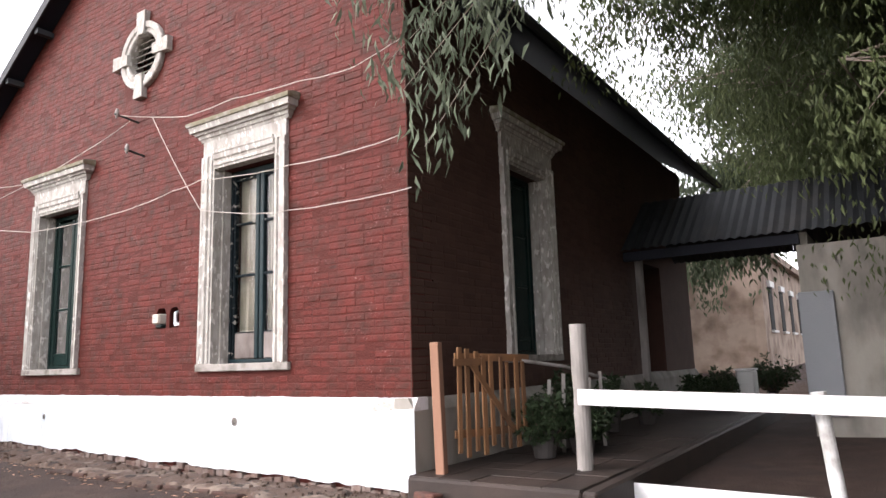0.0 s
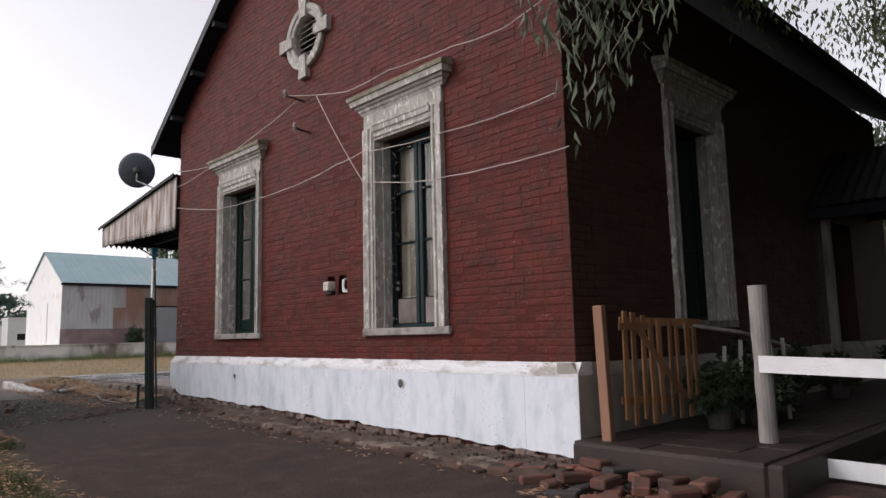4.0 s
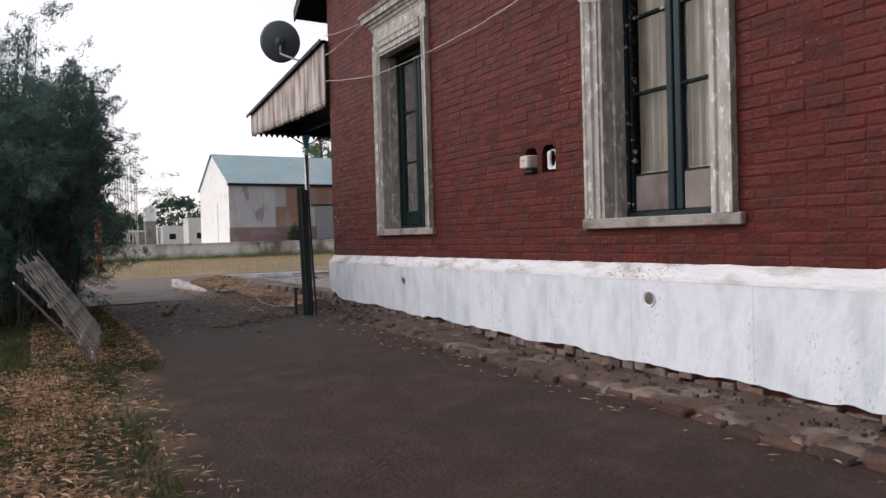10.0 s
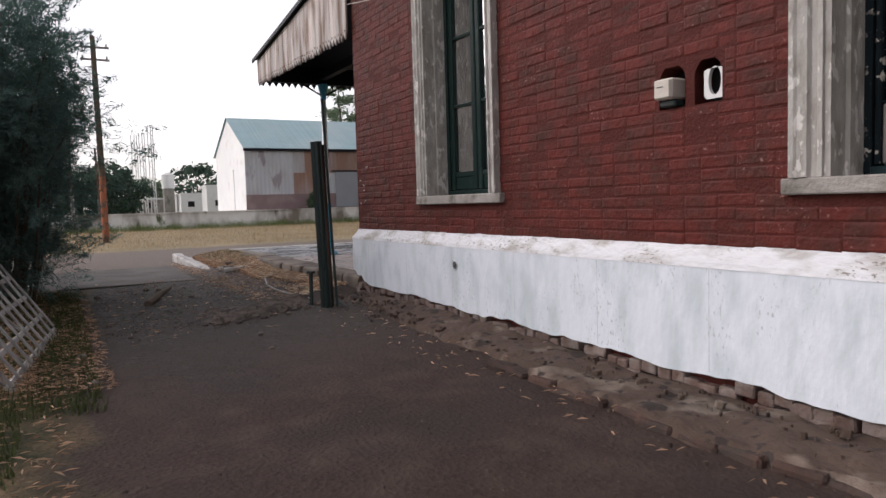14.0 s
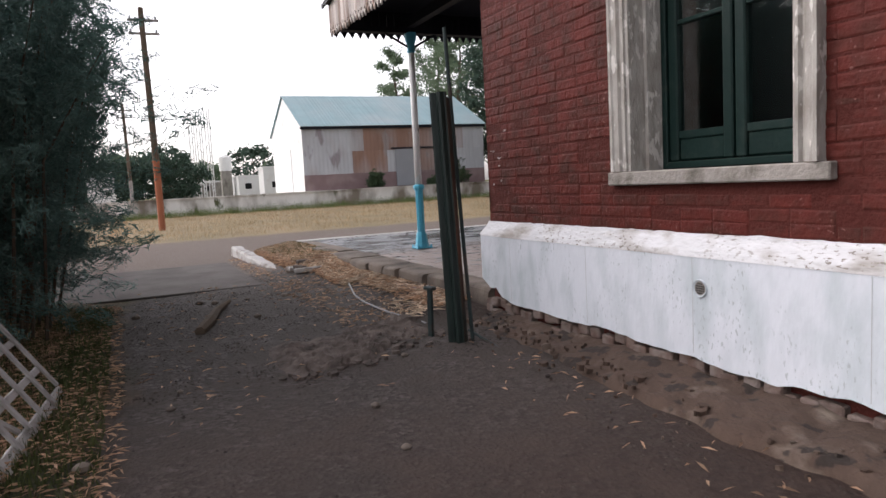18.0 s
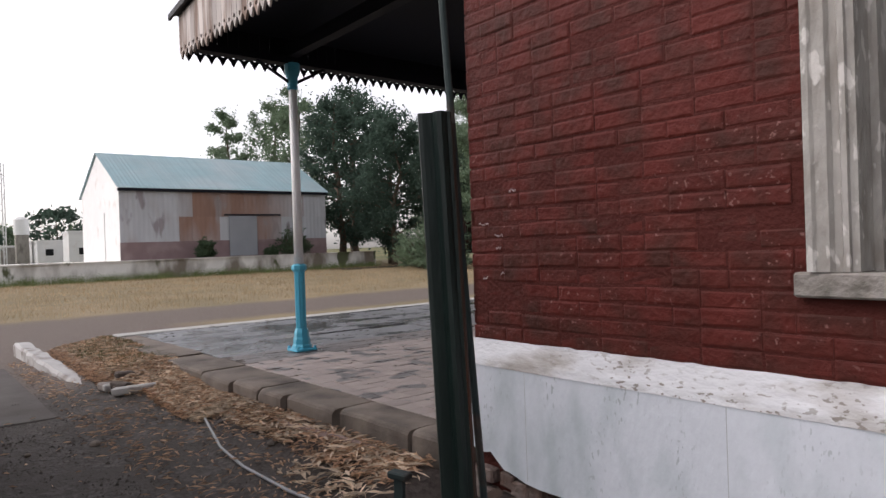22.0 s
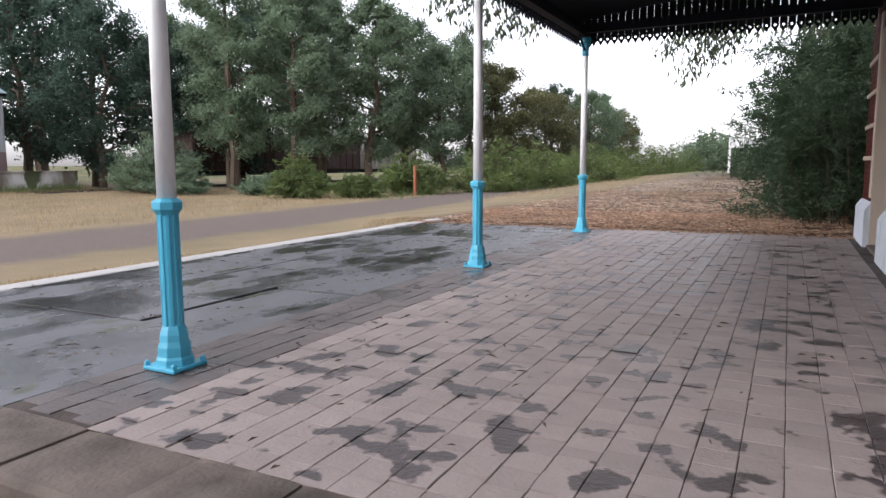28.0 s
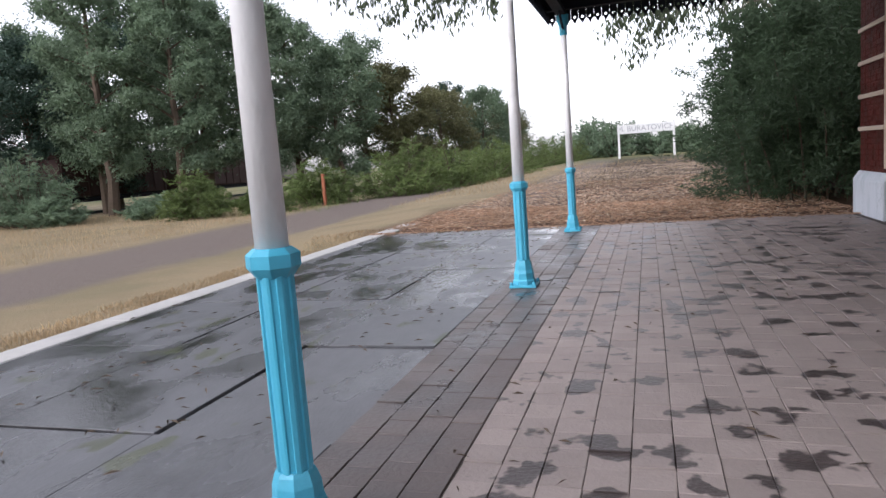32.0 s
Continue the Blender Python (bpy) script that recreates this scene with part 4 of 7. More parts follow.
def tree(name, x, y, base, height, width, trunk_h, mat, count, size, seed, label, category="tree", crown=None, group="", droop=0.0, trunk_r=None, long=2.2):
    """Tapered trunk, limbs that fork, and leaves gathered round the limbs' ends."""
    rnd = random.Random(seed)
    ob = thing(name, label, category, group, at=(x, y, base))
    r0 = trunk_r or max(0.05, height * 0.018)
    me = Mesh()
    bend = rnd.uniform(-0.06, 0.06) * height
    top = (x + bend, y + rnd.uniform(-0.04, 0.04) * height, base + height * 0.9)
    stem = [Vector((x, y, base - 0.1)).lerp(Vector(top), t) + Vector((rnd.gauss(0, 0.012), rnd.gauss(0, 0.012), 0)) * (height if t > 0 else 0.0) for t in (0.0, 0.16, 0.33, 0.5, 0.67, 0.84, 1.0)]
    me.tube(stem, [r0 * (1.25 - 1.15 * k / 6) for k in range(7)], 7)
    ends = []
    limbs = 24 if height > 3 else 10
    for i in range(limbs):
        t = trunk_h + (0.97 - trunk_h) * (i + rnd.random()) / limbs
        k = t * 6
        p = stem[min(5, int(k))].lerp(stem[min(6, int(k) + 1)], k - int(k))
        a = i * 2.4 + rnd.uniform(-0.5, 0.5)
        prof = crown(t) if crown else math.sin(math.pi * min(1, (t - trunk_h) / (1 - trunk_h) * 0.85 + 0.12)) ** 0.7
        reach = width / 2 * prof * rnd.uniform(0.65, 1.1)
        q = p + Vector((math.cos(a) * reach, math.sin(a) * reach, reach * rnd.uniform(0.1, 0.55)))
        mid = p.lerp(q, 0.5) + Vector((0, 0, reach * 0.08))
        rr = r0 * (1.2 - t) * 0.45
        me.tube([p, mid, q], [rr, rr * 0.6, rr * 0.25], 5)
        for w in (0.45, 0.7, 0.88, 1.0):
            ends.append((p.lerp(q, w) + Vector((0, 0, rnd.uniform(-0.1, 0.15) * reach)), 0.075 * width * (0.6 + 0.4 * prof) * rnd.uniform(0.5, 1.1)))
        for _ in range(3):
            b = a + rnd.uniform(-0.9, 0.9)
            q2 = mid + Vector((math.cos(b), math.sin(b), rnd.uniform(-0.1, 0.7))) * reach * 0.6
            me.tube([mid, q2], [rr * 0.5, rr * 0.15], 4)
            ends.append((q2, 0.065 * width * rnd.uniform(0.5, 1.1)))
    ends.append((Vector(top), 0.08 * width))
    part("trunk", me, M_BARK, ob)
    spots = [ends[rnd.randrange(len(ends))] for _ in range(count)]
    part("crown", leaves([((p.x, p.y, p.z), s) for p, s in spots], size, 0, rnd, long, droop), mat, ob)
    return ob


# ---- bushes and trees ----
def shrub(name, x, y, base, rx, ry, h, mat, count, size, seed, label, category="bush", long=3.0, group="", lean=0.0, shell=0.55, jitter=0.6, dome=0.75, stems=46, foot_r=0.3, scatter=None, twigs=16, reach=0.20):
    """A bush that branches from the ground: stems, twigs, and foliage in uneven sprays."""
    rnd = random.Random(seed)
    ob = thing(name, label, category, group, at=(x, y, base))
    me, sprays = Mesh(), []
    for i in range(stems):
        a, u = rnd.uniform(0, 2 * math.pi), math.sqrt(rnd.random())
        top = Vector((x + rx * u * math.cos(a) + lean * rx, y + ry * u * math.sin(a), base + h * (1 - dome * u * u) * rnd.uniform(0.72, 1.06)))
        foot = Vector((x + rx * foot_r * u * math.cos(a), y + ry * foot_r * u * math.sin(a), base - 0.05))
        mid = foot.lerp(top, 0.5) + Vector((rnd.gauss(0, 0.06) * rx, rnd.gauss(0, 0.06) * ry, 0.08 * h))
        me.tube([foot, mid, top], [v * (0.3 if scatter else 1.0) for v in (0.012 * h, 0.008 * h, 0.002 * h)], 5)
        for k in range(twigs):
            t = rnd.uniform(0.12, 1.0)
            p = foot.lerp(mid, t * 2) if t < 0.5 else mid.lerp(top, t * 2 - 1)
            d = Vector((rnd.gauss(0, 1) * rx, rnd.gauss(0, 1) * ry, rnd.gauss(0.25, 0.7) * h * 0.5)) * reach * (1.1 - 0.4 * t)
            sprays.append((p, p + d))
    part("stem", me, M_BARK, ob, kind="stuff")
    lv = Mesh()
    v, f = lv.v, lv.f
    for _ in range(count):
        p, q = sprays[rnd.randrange(len(sprays))]
        t = rnd.random() ** shell
        c = p.lerp(q, t)
        d0 = (q - p).normalized() if (q - p).length > 1e-4 else Vector((0, 0, 1))
        s = scatter * (1.2 - t) if scatter else 0.025 * (rx + h) * (1.1 - t)
        c = c + Vector((rnd.gauss(0, s), rnd.gauss(0, s), rnd.gauss(0, s)))
        d = (d0 + Vector((rnd.gauss(0, jitter), rnd.gauss(0, jitter), rnd.gauss(0, jitter)))).normalized()
        e = d.cross(Vector((rnd.gauss(0, 1), rnd.gauss(0, 1), rnd.gauss(0, 1)))).normalized()
        l, w = size * long * rnd.uniform(0.6, 1.4) / 2, size * rnd.uniform(0.6, 1.2) / 2
        n = len(v)
        if scatter:
            v += [tuple(c - d * l - e * w), tuple(c - d * l + e * w), tuple(c + d * l)]
            f.append((n, n + 1, n + 2))
            continue
        v += [tuple(c - d * l), tuple(c + e * w), tuple(c + d * l), tuple(c - e * w)]
        f.append((n, n + 1, n + 2, n + 3))
    part("foliage", lv, mat, ob)
    return ob


shrub("tamarisk_bush", -14.9, 0.80, 0.1, 3.0, 2.0, 4.9, M_TAMARISK, 450000, 0.0115, 21, "large feathery dark green tamarisk bush beside the lane", long=8, jitter=0.6, dome=0.42, stems=120, foot_r=0.6, scatter=0.10, twigs=24, reach=0.25)
shrub("tamarisk_bush", -20.6, -1.4, 0.1, 2.6, 2.6, 4.2, M_TAMARISK, 110000, 0.024, 23, "large feathery dark green tamarisk bush beside the lane", long=7, jitter=0.4, stems=90, scatter=0.06, twigs=20)
shrub("dense_bush", -10.7, 21.2, 0.3, 3.9, 3.9, 5.6, M_DARKBUSH, 330000, 0.028, 22, "big dense dark green bush past the platform's end", long=5.5, jitter=0.8, dome=0.6, stems=170, foot_r=0.88, scatter=0.16, twigs=24)

POPLAR_CROWN = lambda t: max(0.12, math.sin(math.pi * min(1.0, t * 0.9 + 0.06)) ** 0.8)
row = [(-64, 37, 18, 8, M_PINE), (-60, 33, 15.5, 7, M_PINE), (-57, 36, 14.0, 7, M_PINE), (-53, 33.5, 12, 6.5, M_PINE), (-53, 40, 12.8, 7, M_POPLAR), (-49.5, 36.5, 11.2, 6, M_PINE), (-49, 42, 13.6, 7, M_PINE), (-46, 37.5, 10.2, 5.5, M_POPLAR), (-42.5, 34.2, 12.6, 5.0, M_POPLAR), (-44, 44, 13, 6, M_POPLAR), (-38.7, 35.2, 11.3, 4.6, M_POPLAR), (-40.5, 40, 12, 5.5, M_POPLAR), (-35.5, 38, 10.6, 4.6, M_POPLAR), (-38, 46, 11.2, 6, M_POPLAR), (-33, 42, 9.3, 5.0, M_POPLAR), (-34.5, 50, 10.2, 6, M_POPLAR), (-31, 47, 8.6, 5.2, M_OLIVE), (-30, 54, 7.2, 5.5, M_OLIVE), (-32, 61, 8.6, 5.0, M_PINE), (-28.3, 60, 7.8, 5.0, M_POPLAR), (-28.5, 67, 6.6, 5, M_OLIVE), (-30, 74, 7.2, 6, M_POPLAR), (-72, 36, 19.5, 7, M_POPLAR), (-69, 40, 19, 6, M_PINE), (-79, 36, 19.5, 7, M_POPLAR), (-84, 33, 19, 6, M_POPLAR)]
for i, (x, y, h, w, mt) in enumerate(row):
    near = x > -56
    if mt is M_POPLAR and -47 < x < -33:
        h *= 1.14
    tree("tree", x, y, 0.0, h, w, 0.19 if near and mt is M_POPLAR else 0.12, mt, (32000 if y < 48 else 16000) if near else 9000, 0.105 if near else 0.19, 50 + i, {"poplar_leaf": "tall slender green tree", "dark_tree_leaf": "broad dark green tree", "olive_leaf": "yellowish olive green tree"}[mt.name] + " in the belt beyond the yard", "tree", crown=POPLAR_CROWN, group="tree belt beyond the yard", long=1.7)
# low shrubs along the far path
spots = [(-33.0, 28.4, 1.6, 1.9), (-30.3, 28.8, 1.3, 1.2), (-29.4, 32.2, 1.9, 2.2), (-26.2, 34.5, 2.4, 2.6), (-25.2, 39, 2.6, 2.8), (-24.6, 44, 2.8, 2.8), (-25.0, 50, 3.0, 3.0), (-24.6, 57, 3.2, 3.0), (-24.2, 66, 3.4, 3.2), (-23.4, 78, 3.6, 3.2), (-43.0, 29.5, 2.7, 3.5), (-40.6, 28.2, 1.8, 1.5), (-45.5, 30.5, 2.2, 2.4), (-36.4, 30.0, 1.5, 1.3)]
for i, (x, y, r, h) in enumerate(spots):
    shrub("shrub", x, y, 0.05, r, r, h, M_SHRUB if x > -35 else M_POPLAR, 9000, 0.045, 90 + i, "low bushy light green shrub on the dry grass", "shrub", group="shrubs beyond the yard", long=6, jitter=0.4)
spots = [(-18.5, 78, 3.2, 4.2), (-21, 84, 3.4, 5.2), (-14.5, 80, 3.0, 3.6), (-26, 102, 6, 4.4), (-12.0, 76, 2.6, 3.2)]
for i, (x, y, r, h) in enumerate(spots):
    shrub("far_bush", x, y, 0.6, r, r, h, M_POPLAR, 4000, 0.16, 130 + i, "rounded green bush behind the station name board", "bush", group="bushes by the name board")


for i, (y, r, h) in enumerate(((19.1, 0.7, 1.5), (25.3, 1.3, 2.2), (23.6, 0.5, 0.8))):
    shrub("shrub", -53.6, y, 1.15, r, r, h, M_DARKBUSH, 4000, 0.05, 110 + i, "small dark shrub growing before the goods shed", "shrub", group="shrubs before the shed", long=5)


def gum_tree(x, y, base, h, seed, spread, mat=None, per=70, size=0.26, low=0.42):
    """A eucalyptus: pale forked limbs and hanging narrow leaves."""
    rnd = random.Random(seed)
    ob = thing("eucalyptus", "tall eucalyptus with hanging narrow leaves and peeling limbs, from the seen and the added shade trees", "tree", "eucalyptus trees round the station", at=(x, y, base))
    me, ends = Mesh(), []
    trunk = [Vector((x, y, base - 0.1)), Vector((x + 0.1, y, base + h * 0.3)), Vector((x - 0.2, y + 0.2, base + h * 0.62)), Vector((x, y, base + h * 0.92))]
    me.tube(trunk, [0.30, 0.25, 0.18, 0.06], 9)
    for i in range(26):
        t = rnd.uniform(low, 1.0)
        k = t * 3
        p = trunk[min(2, int(k))].lerp(trunk[min(3, int(k) + 1)], k - int(k)) if k < 3 else trunk[3]
        a = i * 2.39 + rnd.uniform(-0.4, 0.4)
        r = spread * rnd.uniform(0.35, 1.0) * (1.15 - 0.5 * t)
        q = p + Vector((math.cos(a) * r, math.sin(a) * r, rnd.uniform(-0.05, 0.4) * r))
        m = p.lerp(q, 0.55) + Vector((0, 0, 0.12 * r))
        me.tube([p, m, q], [0.07, 0.045, 0.012], 6)
        for w in (0.4, 0.6, 0.8, 1.0):
            c = m.lerp(q, (w - 0.55) / 0.45) if w > 0.55 else p.lerp(m, w / 0.55)
            for _ in range(3):
                e = c + Vector((rnd.gauss(0, 0.5), rnd.gauss(0, 0.5), rnd.gauss(-0.25, 0.3)))
                me.tube([c, e], [0.012, 0.004], 4)
                ends.append(e)
    part("trunk", me, M_GUMBARK, ob, "pale grey peeling bark")
    lv = Mesh()
    for e in ends:
        for _ in range(per):
            hanging_leaf(lv, e + Vector((rnd.gauss(0, 0.38), rnd.gauss(0, 0.38), rnd.gauss(-0.15, 0.36))), rnd, size)
    part("crown", lv, mat or M_EUC, ob)
    return ob


def hanging_leaf(me, c, rnd, size, slim=1.0):
    a = rnd.uniform(0, 2 * math.pi)
    d = Vector((0.45 * math.cos(a) + rnd.gauss(0, 0.2), 0.45 * math.sin(a) + rnd.gauss(0, 0.2), -1.0)).normalized()
    e = d.cross(Vector((rnd.gauss(0, 1), rnd.gauss(0, 1), 0.2))).normalized()
    l, w = size * rnd.uniform(0.6, 1.3), size * rnd.uniform(0.10, 0.20) * slim
    b = d.cross(e) * l * 0.12
    me.add([c, c + d * l * 0.4 + e * w + b, c + d * l, c + d * l * 0.4 - e * w + b], [(0, 1, 2, 3)])


M_GUMBARK = material("gum_bark", (0.30, 0.25, 0.21), 0.9, var=0.5, scale=6, second=(0.13, 0.10, 0.08), second_amount=0.45, second_scale=3, stretch=(1, 1, 0.3))
gum_tree(0.9, 13.9, 0.1, 11.0, 61, 5.0, M_PEPPER, 200, 0.125, 0.36)
gum_tree(4.4, 9.8, 0.1, 9.5, 62, 5.0, M_PEPPER, 200, 0.125, 0.34)
# three unseen trees added round the courtyard to block its sky light
gum_tree(8.5, 7.0, 0.1, 10.5, 71, 5.5, None, 90, 0.3, 0.3)
gum_tree(9.5, 13.0, 0.1, 11.0, 72, 5.5, None, 90, 0.3, 0.3)
gum_tree(7.5, 0.5, 0.1, 10.0, 73, 5.0, None, 80, 0.3, 0.35)
# two tall dense crowns added overhead to darken the courtyard wall
gum_tree(1.6, 10.4, 0.1, 14.0, 81, 6.0, None, 170, 0.34, 0.55)
gum_tree(5.8, 6.4, 0.1, 14.0, 82, 6.0, None, 170, 0.34, 0.50)
# unseen row added in the east to cut sky light on the side wall
for i, (x, y) in enumerate(((10.5, 3.5), (11.5, 8.5), (10.5, 13.5), (12.0, 18.5), (7.0, 21.0), (12.0, -2.0))):
    tree("tree", x, y, 0.05, 9.5 + i % 3, 7.0, 0.06, M_DARKBUSH, 7000, 0.42, 300 + i, "unseen broad dense dark tree added to shade the courtyard", "tree", group="trees beyond the courtyard", long=1.5)
gum_tree(-1.0, 20.5, 0.1, 11, 63, 4.6)
gum_tree(7.5, 16.5, 0.1, 12, 66, 5.5)
gum_tree(-9.6, 26.5, 0.3, 10.5, 64, 5.5)
gum_tree(3.4, 6.3, 0.1, 9.2, 67, 4.6, None, 110, 0.25, 0.42)


def hanging_branch(root, hub, tips, seed, size, label, mat=None, per=330):
    """The branch that droops in front of the gable's corner."""
    rnd = random.Random(seed)
    ob = thing("eucalyptus_branch", label, "branch", at=tuple(hub))
    lv = Mesh()
    root, hub = Vector(root), Vector(hub)
    part("limb", Mesh().tube([root, root.lerp(hub, 0.5) + Vector((0, 0, 0.3)), hub], [0.06, 0.045, 0.022], 6), M_GUMBARK, ob)
    for i, q in enumerate(tips):
        q = Vector(q)
        m = hub.lerp(q, 0.5) + Vector((0, 0, 0.35 * size / 0.15))
        part("twig", Mesh().tube([hub, m, q], [0.012, 0.008, 0.003], 5), M_GUMBARK, ob)
        for k in range(per):
            t = rnd.uniform(0.3, 1.02)
            c = hub.lerp(m, t * 2) if t < 0.5 else m.lerp(q, t * 2 - 1)
            hanging_leaf(lv, c + Vector((rnd.gauss(0, 0.15), rnd.gauss(0, 0.15), rnd.gauss(0.05, 0.13))), rnd, size, 0.55 if mat is M_LONGLEAF else 1.0)
    part("foliage", lv, mat or M_EUC, ob)


hanging_branch((3.4, 5.9, 7.0), (-0.6, 6.0, 5.75), [(-3.35, 4.75, 4.95), (-2.9, 4.5, 4.35), (-2.45, 4.45, 3.55), (-2.3, 4.5, 3.05), (-2.75, 4.6, 3.9), (-1.9, 4.7, 4.1), (-3.6, 4.9, 5.45), (-3.2, 4.6, 5.1), (-1.6, 4.9, 4.6), (-2.2, 4.4, 4.7), (-1.2, 4.9, 4.9), (-2.6, 4.7, 5.4), (-1.8, 5.0, 5.5), (-0.8, 5.2, 5.2)], 65, 0.19, "drooping eucalyptus branch with long leaves before the gable", M_LONGLEAF, 300)
rnd = random.Random(90)
hanging_branch((3.4, 6.3, 7.6), (0.2, 8.0, 6.9), [(-2.5 + 2.2 * rnd.random(), 6.7 + 2.4 * rnd.random(), 4.75 + 1.6 * rnd.random()) for _ in range(30)], 91, 0.115, "leafy pepper tree branch spread above the eaves", M_PEPPER, 420)
hanging_branch((4.4, 9.8, 7.0), (0.8, 10.2, 6.6), [(-1.5 + 4.5 * rnd.random(), 8.6 + 3.0 * rnd.random(), 4.9 + 1.6 * rnd.random()) for _ in range(26)], 92, 0.115, "leafy pepper tree branch hanging above the courtyard", M_PEPPER, 420)
hanging_branch((-9.6, 26.5, 8.5), (-17.5, 23.5, 7.6), [(-23.4, 23.5, 6.1), (-22.3, 23.0, 5.6), (-21.4, 23, 5.3), (-20.4, 22.6, 5.2), (-19.4, 23, 5.5), (-24.2, 24, 6.6), (-21.0, 24, 6.2), (-18.6, 23, 6.0)], 68, 0.24, "drooping eucalyptus branch hanging over the path")
hanging_branch((-9.6, 26.5, 7.5), (-14.2, 22.6, 6.2), [(-16.3, 21, 4.2), (-15.8, 20.6, 3.5), (-15.3, 20.8, 3.9), (-14.9, 21, 4.3), (-16.8, 21.5, 4.9), (-14.4, 20.8, 4.7), (-15.9, 21.4, 4.5)], 69, 0.2, "drooping eucalyptus branch above the dense bush")


# ---- goods shed across the yard ----
def goods_shed():
    ob = thing("goods_shed", "old goods shed of rusty corrugated iron with a faded blue roof", "shed", at=(-60, 21, 1.18))
    x0, x1, y0, y1, zb, ze, zr = -54.95, -65.2, 14.3, 28.7, 1.18, 5.86, 8.45
    xm = (x0 + x1) / 2
    n = 16
    for band, (za, zc) in enumerate(((2.35, 3.95), (3.95, ze))):
        for i in range(n):
            a, b = y0 + (y1 - y0) * i / n, y0 + (y1 - y0) * (i + 1) / n
            me = Mesh()
            for q in range(6):
                p0, p1 = a + (b - a) * q / 6, a + (b - a) * (q + 1) / 6
                h0, h1 = (0.0, 0.018) if q % 2 == 0 else (0.018, 0.0)
                d = 0.02 * band + 0.012 * (i % 2)
                me.add([(x0 + d + h0, p0, za), (x0 + d + h1, p1, za), (x0 + d + h1, p1, zc), (x0 + d + h0, p0, zc)], [(0, 1, 2, 3)])
            part("iron_sheet", me, M_RUST if (5 <= i <= 13 if band else 4 <= i <= 11 and i != 7) else M_SHEETGREY, ob)
    part("front_skirt", Mesh().box(x0 - 0.1, y0, zb, x0 + 0.01, y1, 2.36), M_RUST2, ob, "purple-brown rusted skirt")
    me = Mesh()
    me.extrude([(x0, zb), (x0, ze), (xm, zr), (x1, ze), (x1, zb)], y0, y0 + 0.1, "y")
    part("gable", me, M_LIMEWASH, ob, "white painted gable end")
    me = Mesh()
    me.extrude([(x0, zb), (x0, ze), (xm, zr), (x1, ze), (x1, zb)], y1 - 0.1, y1, "y")
    part("gable", me, M_RUST, ob)
    part("back_wall", Mesh().box(x1, y0 + 0.1, zb, x1 + 0.1, y1 - 0.1, ze), M_RUST, ob)
    for xe in (x0 + 0.35, x1 - 0.35):
        me = Mesh()
        ze2 = ze - 0.12
        for i in range(60):
            a, b = y0 - 0.15 + (y1 - y0 + 0.3) * i / 60, y0 - 0.15 + (y1 - y0 + 0.3) * (i + 1) / 60
            m = (a + b) / 2
            for p, q, da, db in ((a, m, 0, 0.014), (m, b, 0.014, 0)):
                me.add([(xe, p, ze2 + da), (xe, q, ze2 + db), (xm, q, zr + 0.1 + db), (xm, p, zr + 0.1 + da)], [(0, 1, 2, 3)])
        part("roof", me, M_BLUEROOF, ob)
    part("fascia", Mesh().box(x0 + 0.05, y0 - 0.1, ze - 0.30, x0 + 0.25, y1 + 0.1, ze - 0.14), M_BLACK, ob)
    part("sliding_door", Mesh().bevel(x0 + 0.07, 21.2, zb + 0.1, x0 + 0.14, 23.2, 4.0, 0.02), M_GREYSHEET, ob, "grey sheet sliding door")
    part("door_rail", Mesh().box(x0 + 0.05, 20.9, 4.02, x0 + 0.16, 25.0, 4.12), M_BLACK, ob)
    part("gable_door", Mesh().bevel(-60.8, y0 - 0.06, zb, -58.6, y0 + 0.01, 4.4, 0.02), M_LIMEWASH, ob)
    return ob


M_RUST2 = material("purple_rust", (0.20, 0.14, 0.14), 0.8, var=0.3, scale=2, second=(0.3, 0.24, 0.23), second_amount=0.35, second_scale=0.6)
M_GREYSHEET = material("grey_sheet", (0.24, 0.25, 0.27), 0.6, metal=0.1, var=0.2, scale=1.5)
goods_shed()
me = Mesh()
me.box(-70, -40, -0.2, -52.6, 31.5, 1.18)
me.box(-52.95, -40, 1.181, -52.5, 31.5, 1.25)
solid("loading_dock", me, M_DOCK, "long low loading dock with a weathered white edge", "loading dock", "structure")
